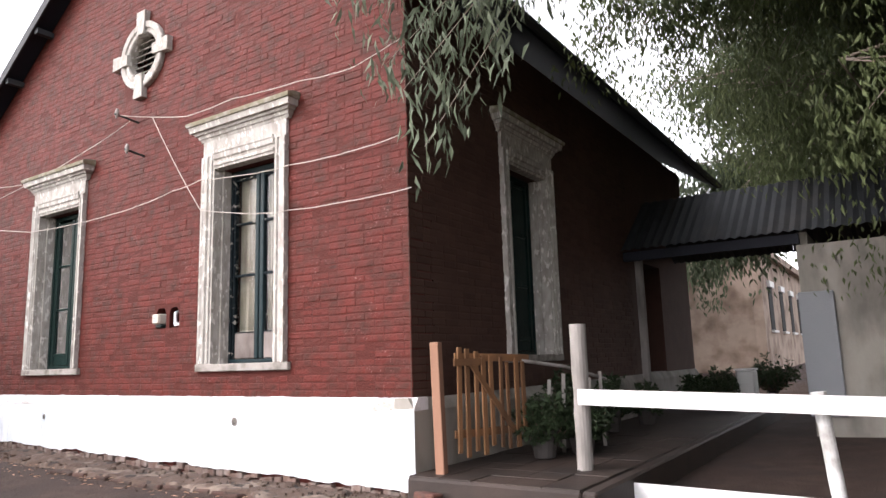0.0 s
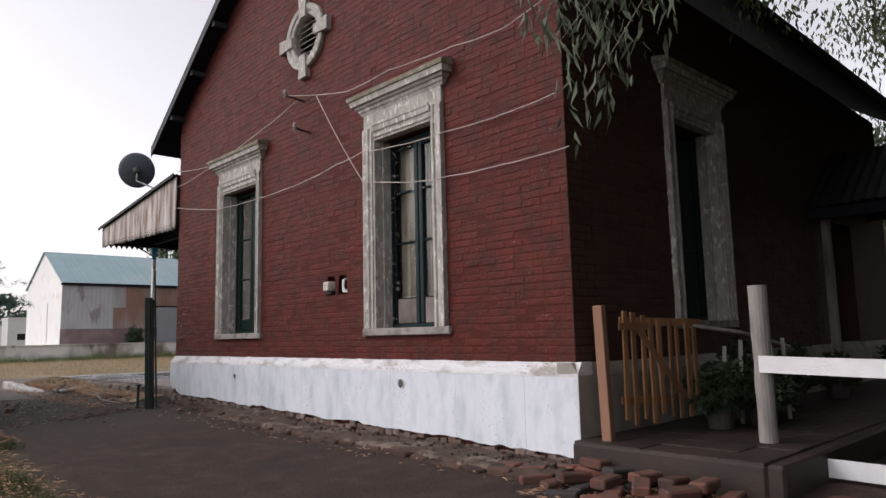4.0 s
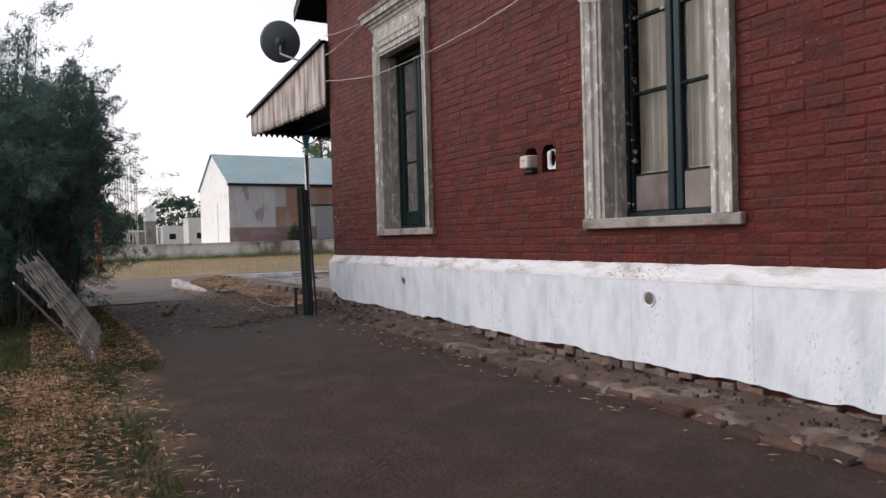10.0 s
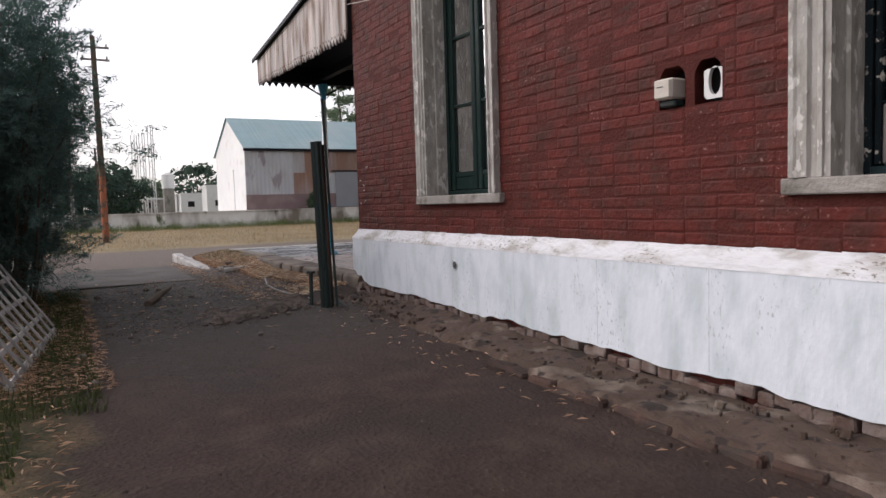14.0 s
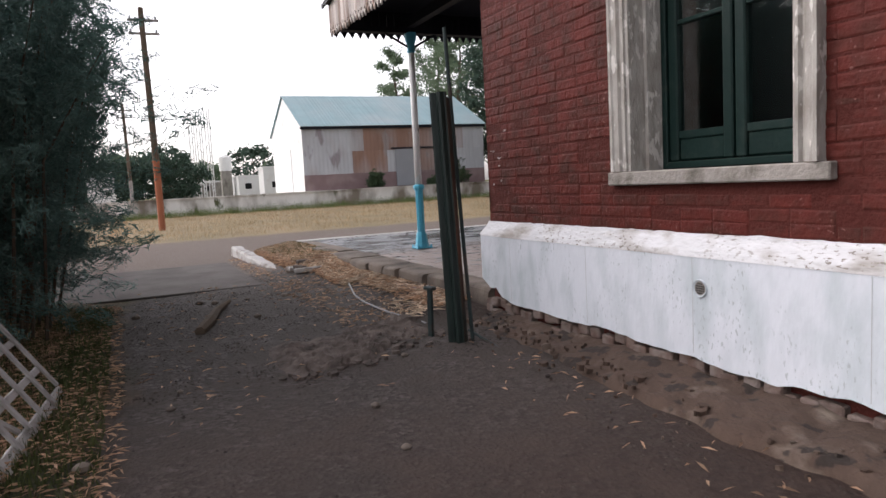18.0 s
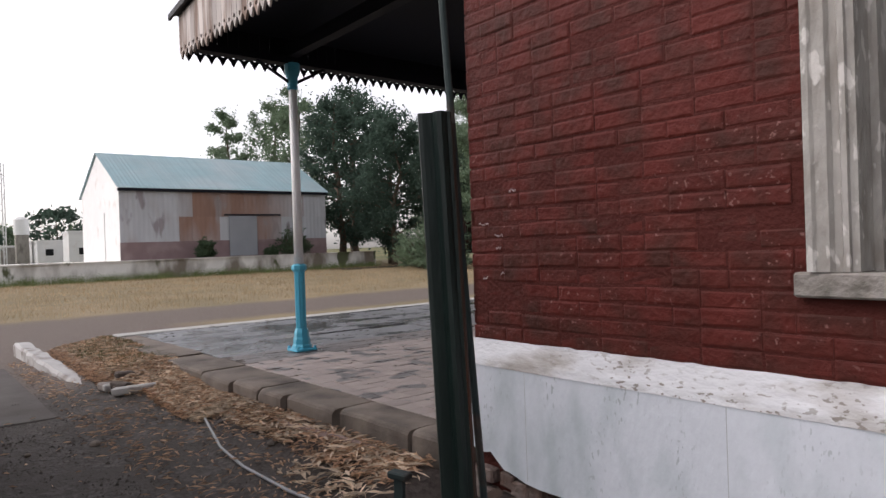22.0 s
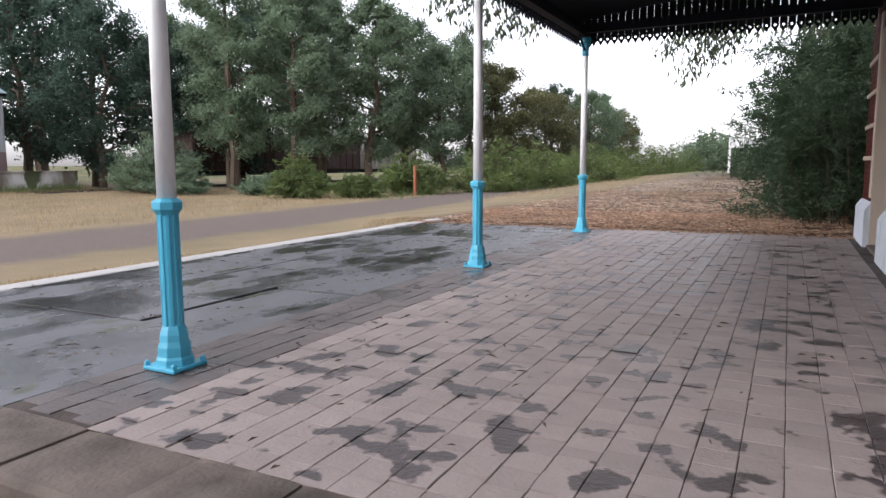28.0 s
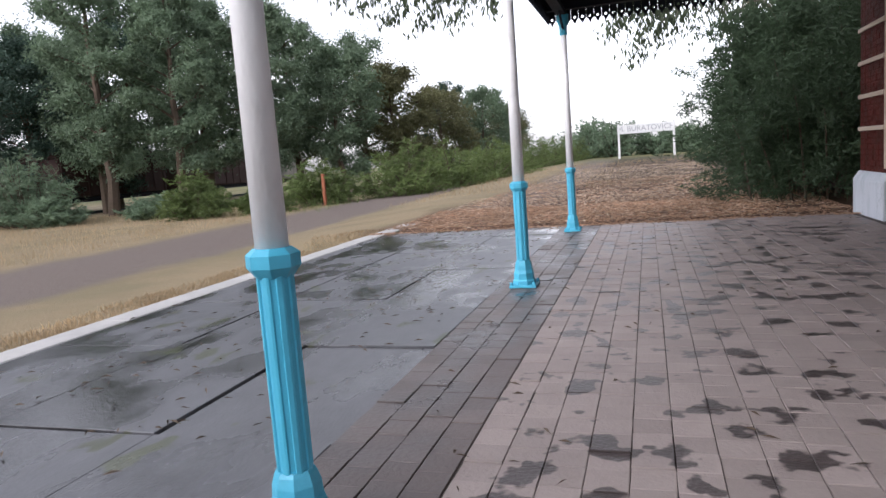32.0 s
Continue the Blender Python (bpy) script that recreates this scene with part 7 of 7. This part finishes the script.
M_OLDPAVE = material("old_grey_paving", (0.105, 0.095, 0.088), 0.85, var=0.4, scale=5, second=(0.06, 0.05, 0.045), second_amount=0.45, second_scale=1.5)
M_CLAY = material("faded_clay", (0.23, 0.16, 0.14), 0.85, var=0.3, scale=9)
clutter()


def litter(name, label, areas, count, size, mat, seed):
    """Dry leaves lying on the ground. areas: (x0, x1, y0, y1, weight)."""
    rnd = random.Random(seed)
    me = Mesh()
    tot = sum(a[4] for a in areas)
    for x0, x1, y0, y1, w in areas:
        for _ in range(int(count * w / tot)):
            x, y = rnd.uniform(x0, x1), rnd.uniform(y0, y1)
            if noise.noise((x * 1.1, y * 1.1, 9)) + 0.4 * noise.noise((x * 3, y * 3, 2)) < rnd.uniform(-0.95, 0.30):
                continue
            z = ground_z(x, y) + 0.012 + rnd.random() ** 2 * 0.03
            if -20.4 < x < -12.6 and 5.9 < y < 16.25:
                z = PLAT + 0.006
            a, l, wd = rnd.uniform(0, 6.28), size * rnd.uniform(0.6, 1.5), size * rnd.uniform(0.10, 0.26)
            c, s, k = math.cos(a), math.sin(a), rnd.uniform(-0.25, 0.25)
            me.add([(x - c * l, y - s * l, z + k * l * 0.5), (x + s * wd, y - c * wd, z + 0.012), (x + c * l, y + s * l, z - k * l * 0.5 + 0.006), (x - s * wd, y + c * wd, z + 0.004)], [(0, 1, 2, 3)])
    return solid(name, me, mat, label, "leaf litter", "stuff")


M_DRYLEAF = leaf_material("dry_leaf", (0.36, 0.235, 0.155), 1.2)
M_STRAW = leaf_material("straw", (0.33, 0.25, 0.15), 0.5)
litter("dry_leaves", "drift of fallen tan eucalyptus leaves", [(-20.5, -17.0, 4.75, 5.6, 2.8), (-17.0, -15.4, 4.95, 5.52, 1.6), (-15.6, -12.8, 5.15, 5.55, 0.45), (-20.5, -13, 4.3, 5.5, 0.5), (-9.5, 1.5, -1.5, 1.55, 8), (-9.5, 1.5, 1.2, 1.6, 1.5), (-9.5, 1.5, 1.6, 1.8, 0.4), (-9.5, 1.5, 1.8, 2.2, 0.15), (-16, -9.5, 1.3, 2.0, 1.9), (-16, -9.5, 2.0, 2.5, 0.45), (-20.4, -12.5, 16.0, 20.5, 8), (-20, -12, 20, 30, 4), (-12.6, -3.0, 4.6, 5.5, 0.07), (-3, -0.8, 4.4, 5.2, 0.3), (-17, -11, 2.6, 4.8, 0.06)], 165000, 0.031, M_DRYLEAF, 31)


M_PALESTRAW = leaf_material("pale_straw_leaf", (0.50, 0.40, 0.30), 0.9)
litter("straw_drift", "pale dry straps of leaf heaped along the platform kerb", [(-20.3, -16.6, 4.85, 5.55, 3.0), (-17.0, -15.2, 5.0, 5.50, 2.6), (-15.4, -14.0, 5.15, 5.50, 0.4), (-14.2, -12.9, 5.30, 5.52, 0.2), (-13.6, -12.7, 4.9, 5.4, 0.12), (-20.3, -12.6, 16.6, 24, 4), (-19.5, -13, 24, 42, 5)], 32000, 0.055, M_PALESTRAW, 47)
litter("twig_debris", "dark twigs and leaf bits scattered on the platform", [(-20.1, -17.0, 5.9, 16.0, 3), (-17, -12.7, 5.9, 16, 1.2)], 900, 0.03, M_BARK, 41)


def grass(name, label, areas, count, h, mat, seed):
    rnd = random.Random(seed)
    me = Mesh()
    tot = sum(a[4] for a in areas)
    for x0, x1, y0, y1, w in areas:
        for _ in range(int(count * w / tot)):
            x, y = rnd.uniform(x0, x1), rnd.uniform(y0, y1)
            if noise.noise((x * 0.8, y * 0.8, 4)) < rnd.uniform(-0.7, 0.35):
                continue
            z = ground_z(x, y)
            hh = h * rnd.uniform(0.4, 1.3)
            a, b = rnd.uniform(0, 6.28), rnd.gauss(0, 0.35) * hh
            dx, dy = 0.006 * math.cos(a), 0.006 * math.sin(a)
            me.add([(x - dx, y - dy, z), (x + dx, y + dy, z), (x + b * dy * 160 + rnd.gauss(0, 0.25) * hh, y + rnd.gauss(0, 0.25) * hh, z + hh)], [(0, 1, 2)])
    return solid(name, me, mat, label, "grass", "stuff")


M_GRASS = leaf_material("grass_blade", (0.060, 0.074, 0.026), 0.7)
grass("lane_grass", "sparse short grass beside the lane", [(-9, 1.5, -2.0, 1.95, 9), (-16, -9, 0.5, 2.4, 4), (-20.4, -17.5, 4.9, 5.6, 0.7)], 95000, 0.065, M_GRASS, 32)
grass("dry_grass", "dry straw-coloured grass across the yard", [(-50, -28.4, 2, 34, 10), (-53, -49, -10, 32, 2.5), (-24, -12, 26, 50, 2)], 70000, 0.16, M_STRAW, 33)
grass("verge_grass", "short dry grass along the platform edge", [(-22.0, -20.45, 6, 17, 3)], 30000, 0.06, M_STRAW, 35)
grass("weeds", "green weeds at the foot of the dock and path", [(-52.5, -51.0, 2, 31, 12), (-35, -27, 27, 40, 2), (-28, -23, 33, 60, 2)], 24000, 0.45, M_SHRUB, 34)


# ---- distance ----
def utility_pole(x, y, h, label, rust=True):
    ob = thing("utility_pole", label, "utility pole", "utility poles", at=(x, y, 0.05))
    part("pole", Mesh().tube([(x, y, 0.0), (x, y, h * 0.33)], 0.13, 8), M_POLERED if rust else M_GREYWOOD, ob, "rust-red painted foot" if rust else "")
    part("pole_top", Mesh().tube([(x, y, h * 0.33), (x + 0.02, y - 0.05, h)], [0.125, 0.10], 8), M_BARK, ob)
    for z in (h - 0.5, h - 1.0):
        part("cross_arm", Mesh().box(x - 0.05, y - 0.55, z, x + 0.05, y + 0.55, z + 0.08), M_GREYWOOD, ob)
        for s in (-0.45, 0.45):
            part("insulator", Mesh().lathe([(0.03, 0), (0.05, 0.06), (0.02, 0.14)], 6, (x, y + s, z + 0.08)), M_GREY, ob)


M_POLERED = material("rust_red_pole", (0.30, 0.11, 0.06), 0.85, var=0.4, scale=3, stretch=(1, 1, 0.3))
utility_pole(-36.0, 3.9, 8.6, "wooden utility pole with a rust-red foot and cross arms")
utility_pole(-62, 3.2, 8.2, "plain grey wooden utility pole in the distance", False)
utility_pole(-95, 6.5, 9.0, "plain grey wooden utility pole in the distance", False)


def lattice_mast(x, y, h):
    ob = thing("lattice_mast", "slim white lattice radio mast far beyond the yard", "mast", "lattice masts", at=(x, y, 0.1))
    for a in range(3):
        c, s = 0.45 * math.cos(a * 2.094), 0.45 * math.sin(a * 2.094)
        part("leg", Mesh().tube([(x + c, y + s, -0.1), (x + c, y + s, h)], 0.10, 4), M_LIMEWASH, ob)
    for k in range(int((h - 2) / 0.9)):
        z = 1.5 + k * 0.9
        a, b = k % 3 * 2.094, (k + 1) % 3 * 2.094
        part("brace", Mesh().tube([(x + 0.45 * math.cos(a), y + 0.45 * math.sin(a), z), (x + 0.45 * math.cos(b), y + 0.45 * math.sin(b), z + 0.9)], 0.06, 4), M_LIMEWASH, ob)


lattice_mast(-118, 12.9, 13.0)
lattice_mast(-120, 14.2, 13.6)
lattice_mast(-122, 15.7, 15.0)


def far_house(x, y, w, d, h, label, mat, wins=3):
    ob = thing("far_house", label, "house", "far houses", at=(x, y, 1.0))
    part("wall", Mesh().box(x - d, y, 0.5, x, y + w, h), mat, ob)
    part("parapet", Mesh().box(x - d - 0.1, y - 0.1, h, x + 0.1, y + w + 0.1, h + 0.3), M_LIMEWASH, ob)
    for k in range(wins):
        yy = y + (k + 0.5) * w / wins
        part("window", Mesh().box(x, yy - 0.5, 1.9, x + 0.05, yy + 0.5, 2.8), M_DARK, ob)


far_house(-120, 19.5, 9, 8, 3.8, "low white house beyond the yard", M_LIMEWASH)
far_house(-128, 8, 12, 8, 3.3, "low grey house beyond the yard", M_CONCRETE, 4)
far_house(-112, 22, 3.4, 4, 4.8, "white house with a raised water tank", M_LIMEWASH, 1)
ob = thing("water_tank", "white cylindrical water tank on a far roof", "tank", at=(-122, 18.0, 5.0))
part("tank", Mesh().lathe([(1.0, 0.0), (1.0, 2.2), (0.4, 2.6)], 14, (-124, 18.2, 5.0)), M_LIMEWASH, ob)
part("tank_stand", Mesh().box(-124.8, 17.4, 0.5, -123.2, 19.0, 5.0), M_CONCRETE, ob)
ob = thing("billboard", "white square hoarding with an orange mark", "billboard", at=(-75, 0.8, 0.1))
part("panel", Mesh().bevel(-75.1, -0.2, 0.9, -75.0, 2.0, 3.4, 0.02), M_LIMEWASH, ob)
for s in (0.0, 1.8):
    part("leg", Mesh().box(-75.1, s - 0.06, 0.0, -75.0, s + 0.06, 0.9), M_GREYWOOD, ob)
M_ORANGE = material("orange_paint", (0.7, 0.32, 0.04), 0.6, var=0.1)
part("mark", Mesh().lathe([(0.42, 0.0), (0.40, 0.02)], 12, (0, 0, 0)), M_ORANGE, ob).matrix_local = Matrix.Translation(Vector((-74.98, 0.9, 2.1)) - ob.location) @ Matrix.Rotation(radians(90), 4, 'Y')
for i in range(14):
    x, y = -135 - 8 * (i % 3), -40 + i * 7.2
    tree("far_tree", x, y, 0.5, 6.5 + (i * 7 % 5), 8, 0.12, M_PINE if i % 2 else M_POPLAR, 1400, 0.5, 200 + i, "far rounded green tree on the skyline", "tree", group="skyline trees", long=1.6)
for i, (x, y, h) in enumerate(((-92, -1, 6), (-98, 3, 5.5), (-100, 7, 6.2), (-105, 10, 5))):
    tree("far_tree", x, y, 0.5, h, 7, 0.08, M_PINE, 2200, 0.34, 230 + i, "far rounded green tree on the skyline", "tree", group="skyline trees", long=1.6)


def wagon(y, label, mat):
    x = -49.0
    ob = thing("goods_wagon", label, "wagon", "standing goods wagons", at=(x, y, 0.2))
    part("body", Mesh().bevel(x - 1.4, y, 1.15, x + 1.4, y + 9.0, 3.5, 0.05), mat, ob)
    me = Mesh()
    me.extrude([(x - 1.45, 3.5), (x - 0.8, 3.85), (x, 3.98), (x + 0.8, 3.85), (x + 1.45, 3.5)], y - 0.05, y + 9.05, "y")
    part("roof", me, mat, ob)
    part("door", Mesh().bevel(x + 1.4, y + 3.6, 1.25, x + 1.47, y + 5.4, 3.4, 0.02), mat, ob)
    part("frame", Mesh().box(x - 1.2, y + 0.1, 0.85, x + 1.2, y + 8.9, 1.13), M_BLACK, ob)
    for k in range(10):
        part("rib", Mesh().box(x + 1.402, y + 0.15 + k * 0.95, 1.2, x + 1.45, y + 0.23 + k * 0.95, 3.45), mat, ob) if abs(k - 4.6) > 1.2 else None
    for yy in (1.2, 2.6, 6.4, 7.8):
        for s in (-0.8, 0.8):
            w = part("wheel", Mesh().lathe([(0.43, -0.06), (0.43, 0.06), (0.46, 0.07)], 18, (0, 0, 0)), M_DARKSTEEL, ob)
            w.matrix_local = Matrix.Translation(Vector((x + s, y + yy, 0.52)) - ob.location) @ Matrix.Rotation(radians(90), 4, 'Y')


M_WAGON = material("rusty_brown_wagon", (0.055, 0.032, 0.028), 0.8, var=0.4, scale=1.5, second=(0.09, 0.06, 0.05), second_amount=0.35, second_scale=0.7)
wagon(36.0, "rusty brown covered goods wagon standing behind the trees", M_WAGON)
wagon(46.2, "rusty brown covered goods wagon standing behind the trees", M_WAGON)
wagon(56.4, "weathered grey goods wagon standing behind the trees", M_CONCRETE)
ob = thing("track", "rusty rails beneath the standing wagons", "railway track", kind="structure")
for s in (-0.8, 0.8):
    part("rail", Mesh().box(-49 + s - 0.035, 26, 0.05, -49 + s + 0.035, 80, 0.19), M_DARKSTEEL, ob)
ob = thing("marker_post", "short orange wooden post by the shrubs", "post", at=(-28.8, 31.3, 0.1))
part("post", Mesh().bevel(-28.86, 31.24, 0.0, -28.74, 31.36, 1.5, 0.01), M_POLERED, ob)


def name_board():
    ob = thing("station_name_board", "white station name board on two posts", "sign", at=(-15.6, 60, 0.8))
    part("board", Mesh().bevel(-17.75, 60, 2.72, -13.55, 60.1, 3.40, 0.02), M_BOARDWHITE, ob)
    for x in (-17.75, -13.7):
        part("post", Mesh().bevel(x, 59.95, 0.6, x + 0.16, 60.15, 3.5, 0.01), M_BOARDWHITE, ob)
    cu = bpy.data.curves.new("letters", "FONT")
    cu.body, cu.size, cu.align_x, cu.align_y, cu.extrude = "M. BURATOVICH", 0.56, 'CENTER', 'CENTER', 0.004
    tx = new("letters", cu)
    tx.data.materials.append(M_GREY)
    tx.parent = ob
    tx.matrix_local = Matrix.Translation((-0.05, -0.012, 2.27)) @ Matrix.Rotation(radians(90), 4, 'X')


name_board()
for i in range(2):
    ob = thing("canopy_lamp", "flat round lamp under the canopy", "lamp", "lamps under the canopy", at=(-14.8, 7.2 + i * 6.5, 4.2))
    z = canopy_z(-14.8) - 0.075
    part("lamp_disc", Mesh().lathe([(0.16, -0.05), (0.19, -0.03), (0.19, 0.0)], 20, (-14.8, 7.2 + i * 6.5, z)), M_GREY, ob)
    part("lamp_stem", Mesh().tube([(-14.8, 7.2 + i * 6.5, z - 0.001), (-14.8, 7.2 + i * 6.5, z + 0.02)], 0.03, 8), M_BLACK, ob)

# ---- small pieces of walls and platform ----
def lay_bricks(parent, faces, mat, near=None, seed=70):
    """Courses of bricks on an upright face. faces: (u0, u1, z0, top, holes, to). near: (u0, u1, z0, z1) boxes where each brick is its own object."""
    rnd = random.Random(seed)
    course, length, gap, vgap = 0.0775, 0.248, 0.007, 0.004
    proto = {}
    rest = Mesh()

    def brick_mesh(l, kind):
        key = (round(l, 3), kind)
        if key not in proto:
            r = random.Random(hash(key) % 1000)
            h, b, d = course - gap, 0.0095, 0.0145
            me = Mesh()
            f = [(b + r.uniform(0, 0.003), b), (l - b - r.uniform(0, 0.003), b + r.uniform(0, 0.002)), (l - b, h - b - r.uniform(0, 0.003)), (b, h - b)]
            o = [(0, 0), (l, 0), (l, h), (0, h)]
            me.add([(u, 0, z) for u, z in o] + [(u, d * 0.75, z) for u, z in o] + [(u, d + r.uniform(-0.001, 0.001), z) for u, z in f], [(8, 9, 10, 11)] + [(4 + i, 4 + (i + 1) % 4, 8 + (i + 1) % 4, 8 + i) for i in range(4)] + [(i, (i + 1) % 4, 4 + (i + 1) % 4, 4 + i) for i in range(4)])
            proto[key] = me
        return proto[key]

    shared = {}
    for u0, u1, z0, top, holes, to in faces:
        n = 0
        z = z0
        while z < 9:
            u = u0 - (length / 2 if n % 2 else 0)
            any_left = False
            while u < u1:
                l = length if rnd.random() > 0.12 else length / 2
                a, b = max(u, u0), min(u + l - vgap, u1)
                u += l
                pieces = [(a, b)]
                for h0, h1, hz0, hz1 in holes:
                    if z + course - gap > hz0 and z < hz1:
                        pieces = [q for p, e in pieces for q in ((p, min(e, h0)), (max(p, h1), e)) if q[1] - q[0] > 0.03]
                for p, e in pieces:
                    if e - p < 0.03 or z + course > min(top(p), top(e)):
                        continue
                    any_left = True
                    whole = abs((e - p) - (length - vgap)) < 1e-3
                    kind = rnd.randrange(4)
                    m = to @ Matrix.Translation((p, rnd.uniform(-0.005, 0.003), z + rnd.gauss(0, 0.0022))) @ Matrix.Rotation(rnd.gauss(0, 0.011), 4, 'Y')
                    if whole and near and any(x0 <= p <= x1 and a0 <= z <= a1 for x0, x1, a0, a1 in near):
                        if kind not in shared:
                            shared[kind] = brick_mesh(length - vgap, kind).mesh("brick", mat)
                        ob = new("brick", shared[kind])
                        ob.parent = parent
                        ob.matrix_basis = m
                    else:
                        bm = brick_mesh(e - p, kind)
                        rest.add([m @ Vector(q) for q in bm.v], bm.f)
            n += 1
            z += course
            if not any_left and z > z0 + 1:
                break
    part("bricks_rest", rest, mat, parent, kind="stuff")


holes = [(c - 0.70, c + 0.70, 1.30, 4.25) for c in W_CENTRES] + [(c - 0.80, c + 0.80, 1.28, 1.43) for c in W_CENTRES] + [(OCU[0] - 0.47, OCU[0] + 0.47, OCU[1] - 0.47, OCU[1] + 0.47), (-7.45, -6.93, 1.90, 2.19)]
lay_bricks(wall_gable, [(XB, XA, CAP, gable_top, holes, Matrix(((1, 0, 0, 0), (0, -1, 0, WY + 0.015), (0, 0, 1, 0), (0, 0, 0, 1))))], M_BRICK, [(-12.5, -10.9, 1.1, 2.7), (-9.2, -7.5, 1.1, 1.9)])
lay_bricks(wall_side, [(WY + 0.0, 12.4, CAP, lambda y: 5.2, [(SIDE_W - 0.70, SIDE_W + 0.70, 1.30, 4.25), (SIDE_W - 0.80, SIDE_W + 0.80, 1.28, 1.43)], Matrix(((0, 1, 0, XA - 0.015), (1, 0, 0, 0), (0, 0, 1, 0), (0, 0, 0, 1))))], M_SIDE, None, 71)
lay_bricks(wall_front, [(WY + 0.0, YE, CAP, lambda y: 5.2, [(13.2, 15.26, 0.3, 3.62)], Matrix(((0, -1, 0, XB + 0.015), (1, 0, 0, 0), (0, 0, 1, 0), (0, 0, 0, 1))))], M_BRICK, None, 72)


def pave():
    rnd = random.Random(77)
    tw, tl, j, jx = 0.1635, 0.1665, 0.0035, 0.004
    far = Mesh()
    kinds = {}

    def tile(me, w, l):
        b, h = 0.0022, 0.024
        me.add([(0, 0, 0), (w, 0, 0), (w, l, 0), (0, l, 0), (0, 0, h - b), (w, 0, h - b), (w, l, h - b), (0, l, h - b), (b, b, h), (w - b, b, h), (w - b, l - b, h), (b, l - b, h)], [(8, 9, 10, 11)] + [(4 + i, 4 + (i + 1) % 4, 8 + (i + 1) % 4, 8 + i) for i in range(4)] + [(i, (i + 1) % 4, 4 + (i + 1) % 4, 4 + i) for i in range(4)])
        return me

    n = 0
    for i in range(22):
        x = -12.735 - (i + 1) * tw
        y = 5.87 - tl * rnd.uniform(0, 0.3)
        while y < 16.2:
            l = tl * 0.6 if rnd.random() < 0.012 else tl
            a, b = max(y, 5.87), min(y + l - j, 16.24)
            y += l
            if b - a < 0.05:
                continue
            m = pose(x, a, PLAT - 0.022 + rnd.gauss(0, 0.0018), rnd.gauss(0, 0.3), rnd.gauss(0, 0.35), rnd.gauss(0, 0.35))
            if abs(b - a - (tl - j)) < 1e-3 and 6.3 < a < 8.9 and n < 300:
                n += 1
                if 0 not in kinds:
                    kinds[0] = tile(Mesh(), tw - jx, tl - j).mesh("tile", M_TILE)
                ob = new("tile", kinds[0])
                ob.parent = PLATFORM
                ob.matrix_basis = m
            else:
                t = tile(Mesh(), tw - jx, b - a)
                far.add([m @ Vector(q) for q in t.v], t.f)
    part("tiles_rest", far, M_TILE, PLATFORM, kind="stuff")
    strip = tile(Mesh(), 0.1505, tl - j).mesh("strip_tile", M_STRIP)
    for i in range(4):
        x, off = -16.337 - (i + 1) * 0.1555, rnd.uniform(0, 0.15)
        for k in range(61):
            ob = new("strip_tile", strip)
            ob.parent = PLATFORM
            ob.matrix_basis = pose(x, 5.88 + off + k * tl, PLAT - 0.024 + rnd.gauss(0, 0.0018), rnd.gauss(0, 0.3), rnd.gauss(0, 0.3), 0)
    rows = (-16.96, -17.92, -18.98, -20.10)
    for i, (x0, x1) in enumerate(zip(rows, rows[1:])):
        ys = [5.87] + [7.45 + 1.55 * k + rnd.uniform(-0.04, 0.04) for k in range(6)] + [16.25]
        for a, b in zip(ys, ys[1:]):
            part("concrete_slab", Mesh().bevel(x1 + 0.007, a + 0.007, PLAT - 0.06, x0 - 0.007, b - 0.007, PLAT - 0.004 + rnd.gauss(0, 0.004), 0.003, None), M_SLAB, PLATFORM)


M_STRIP = material("dark_damp_tile", (0.150, 0.124, 0.114), 0.5, var=0.3, scale=8, second=(0.066, 0.056, 0.053), second_amount=0.47, second_scale=2.0, objrand=0.3, rough2=0.2)
pave()
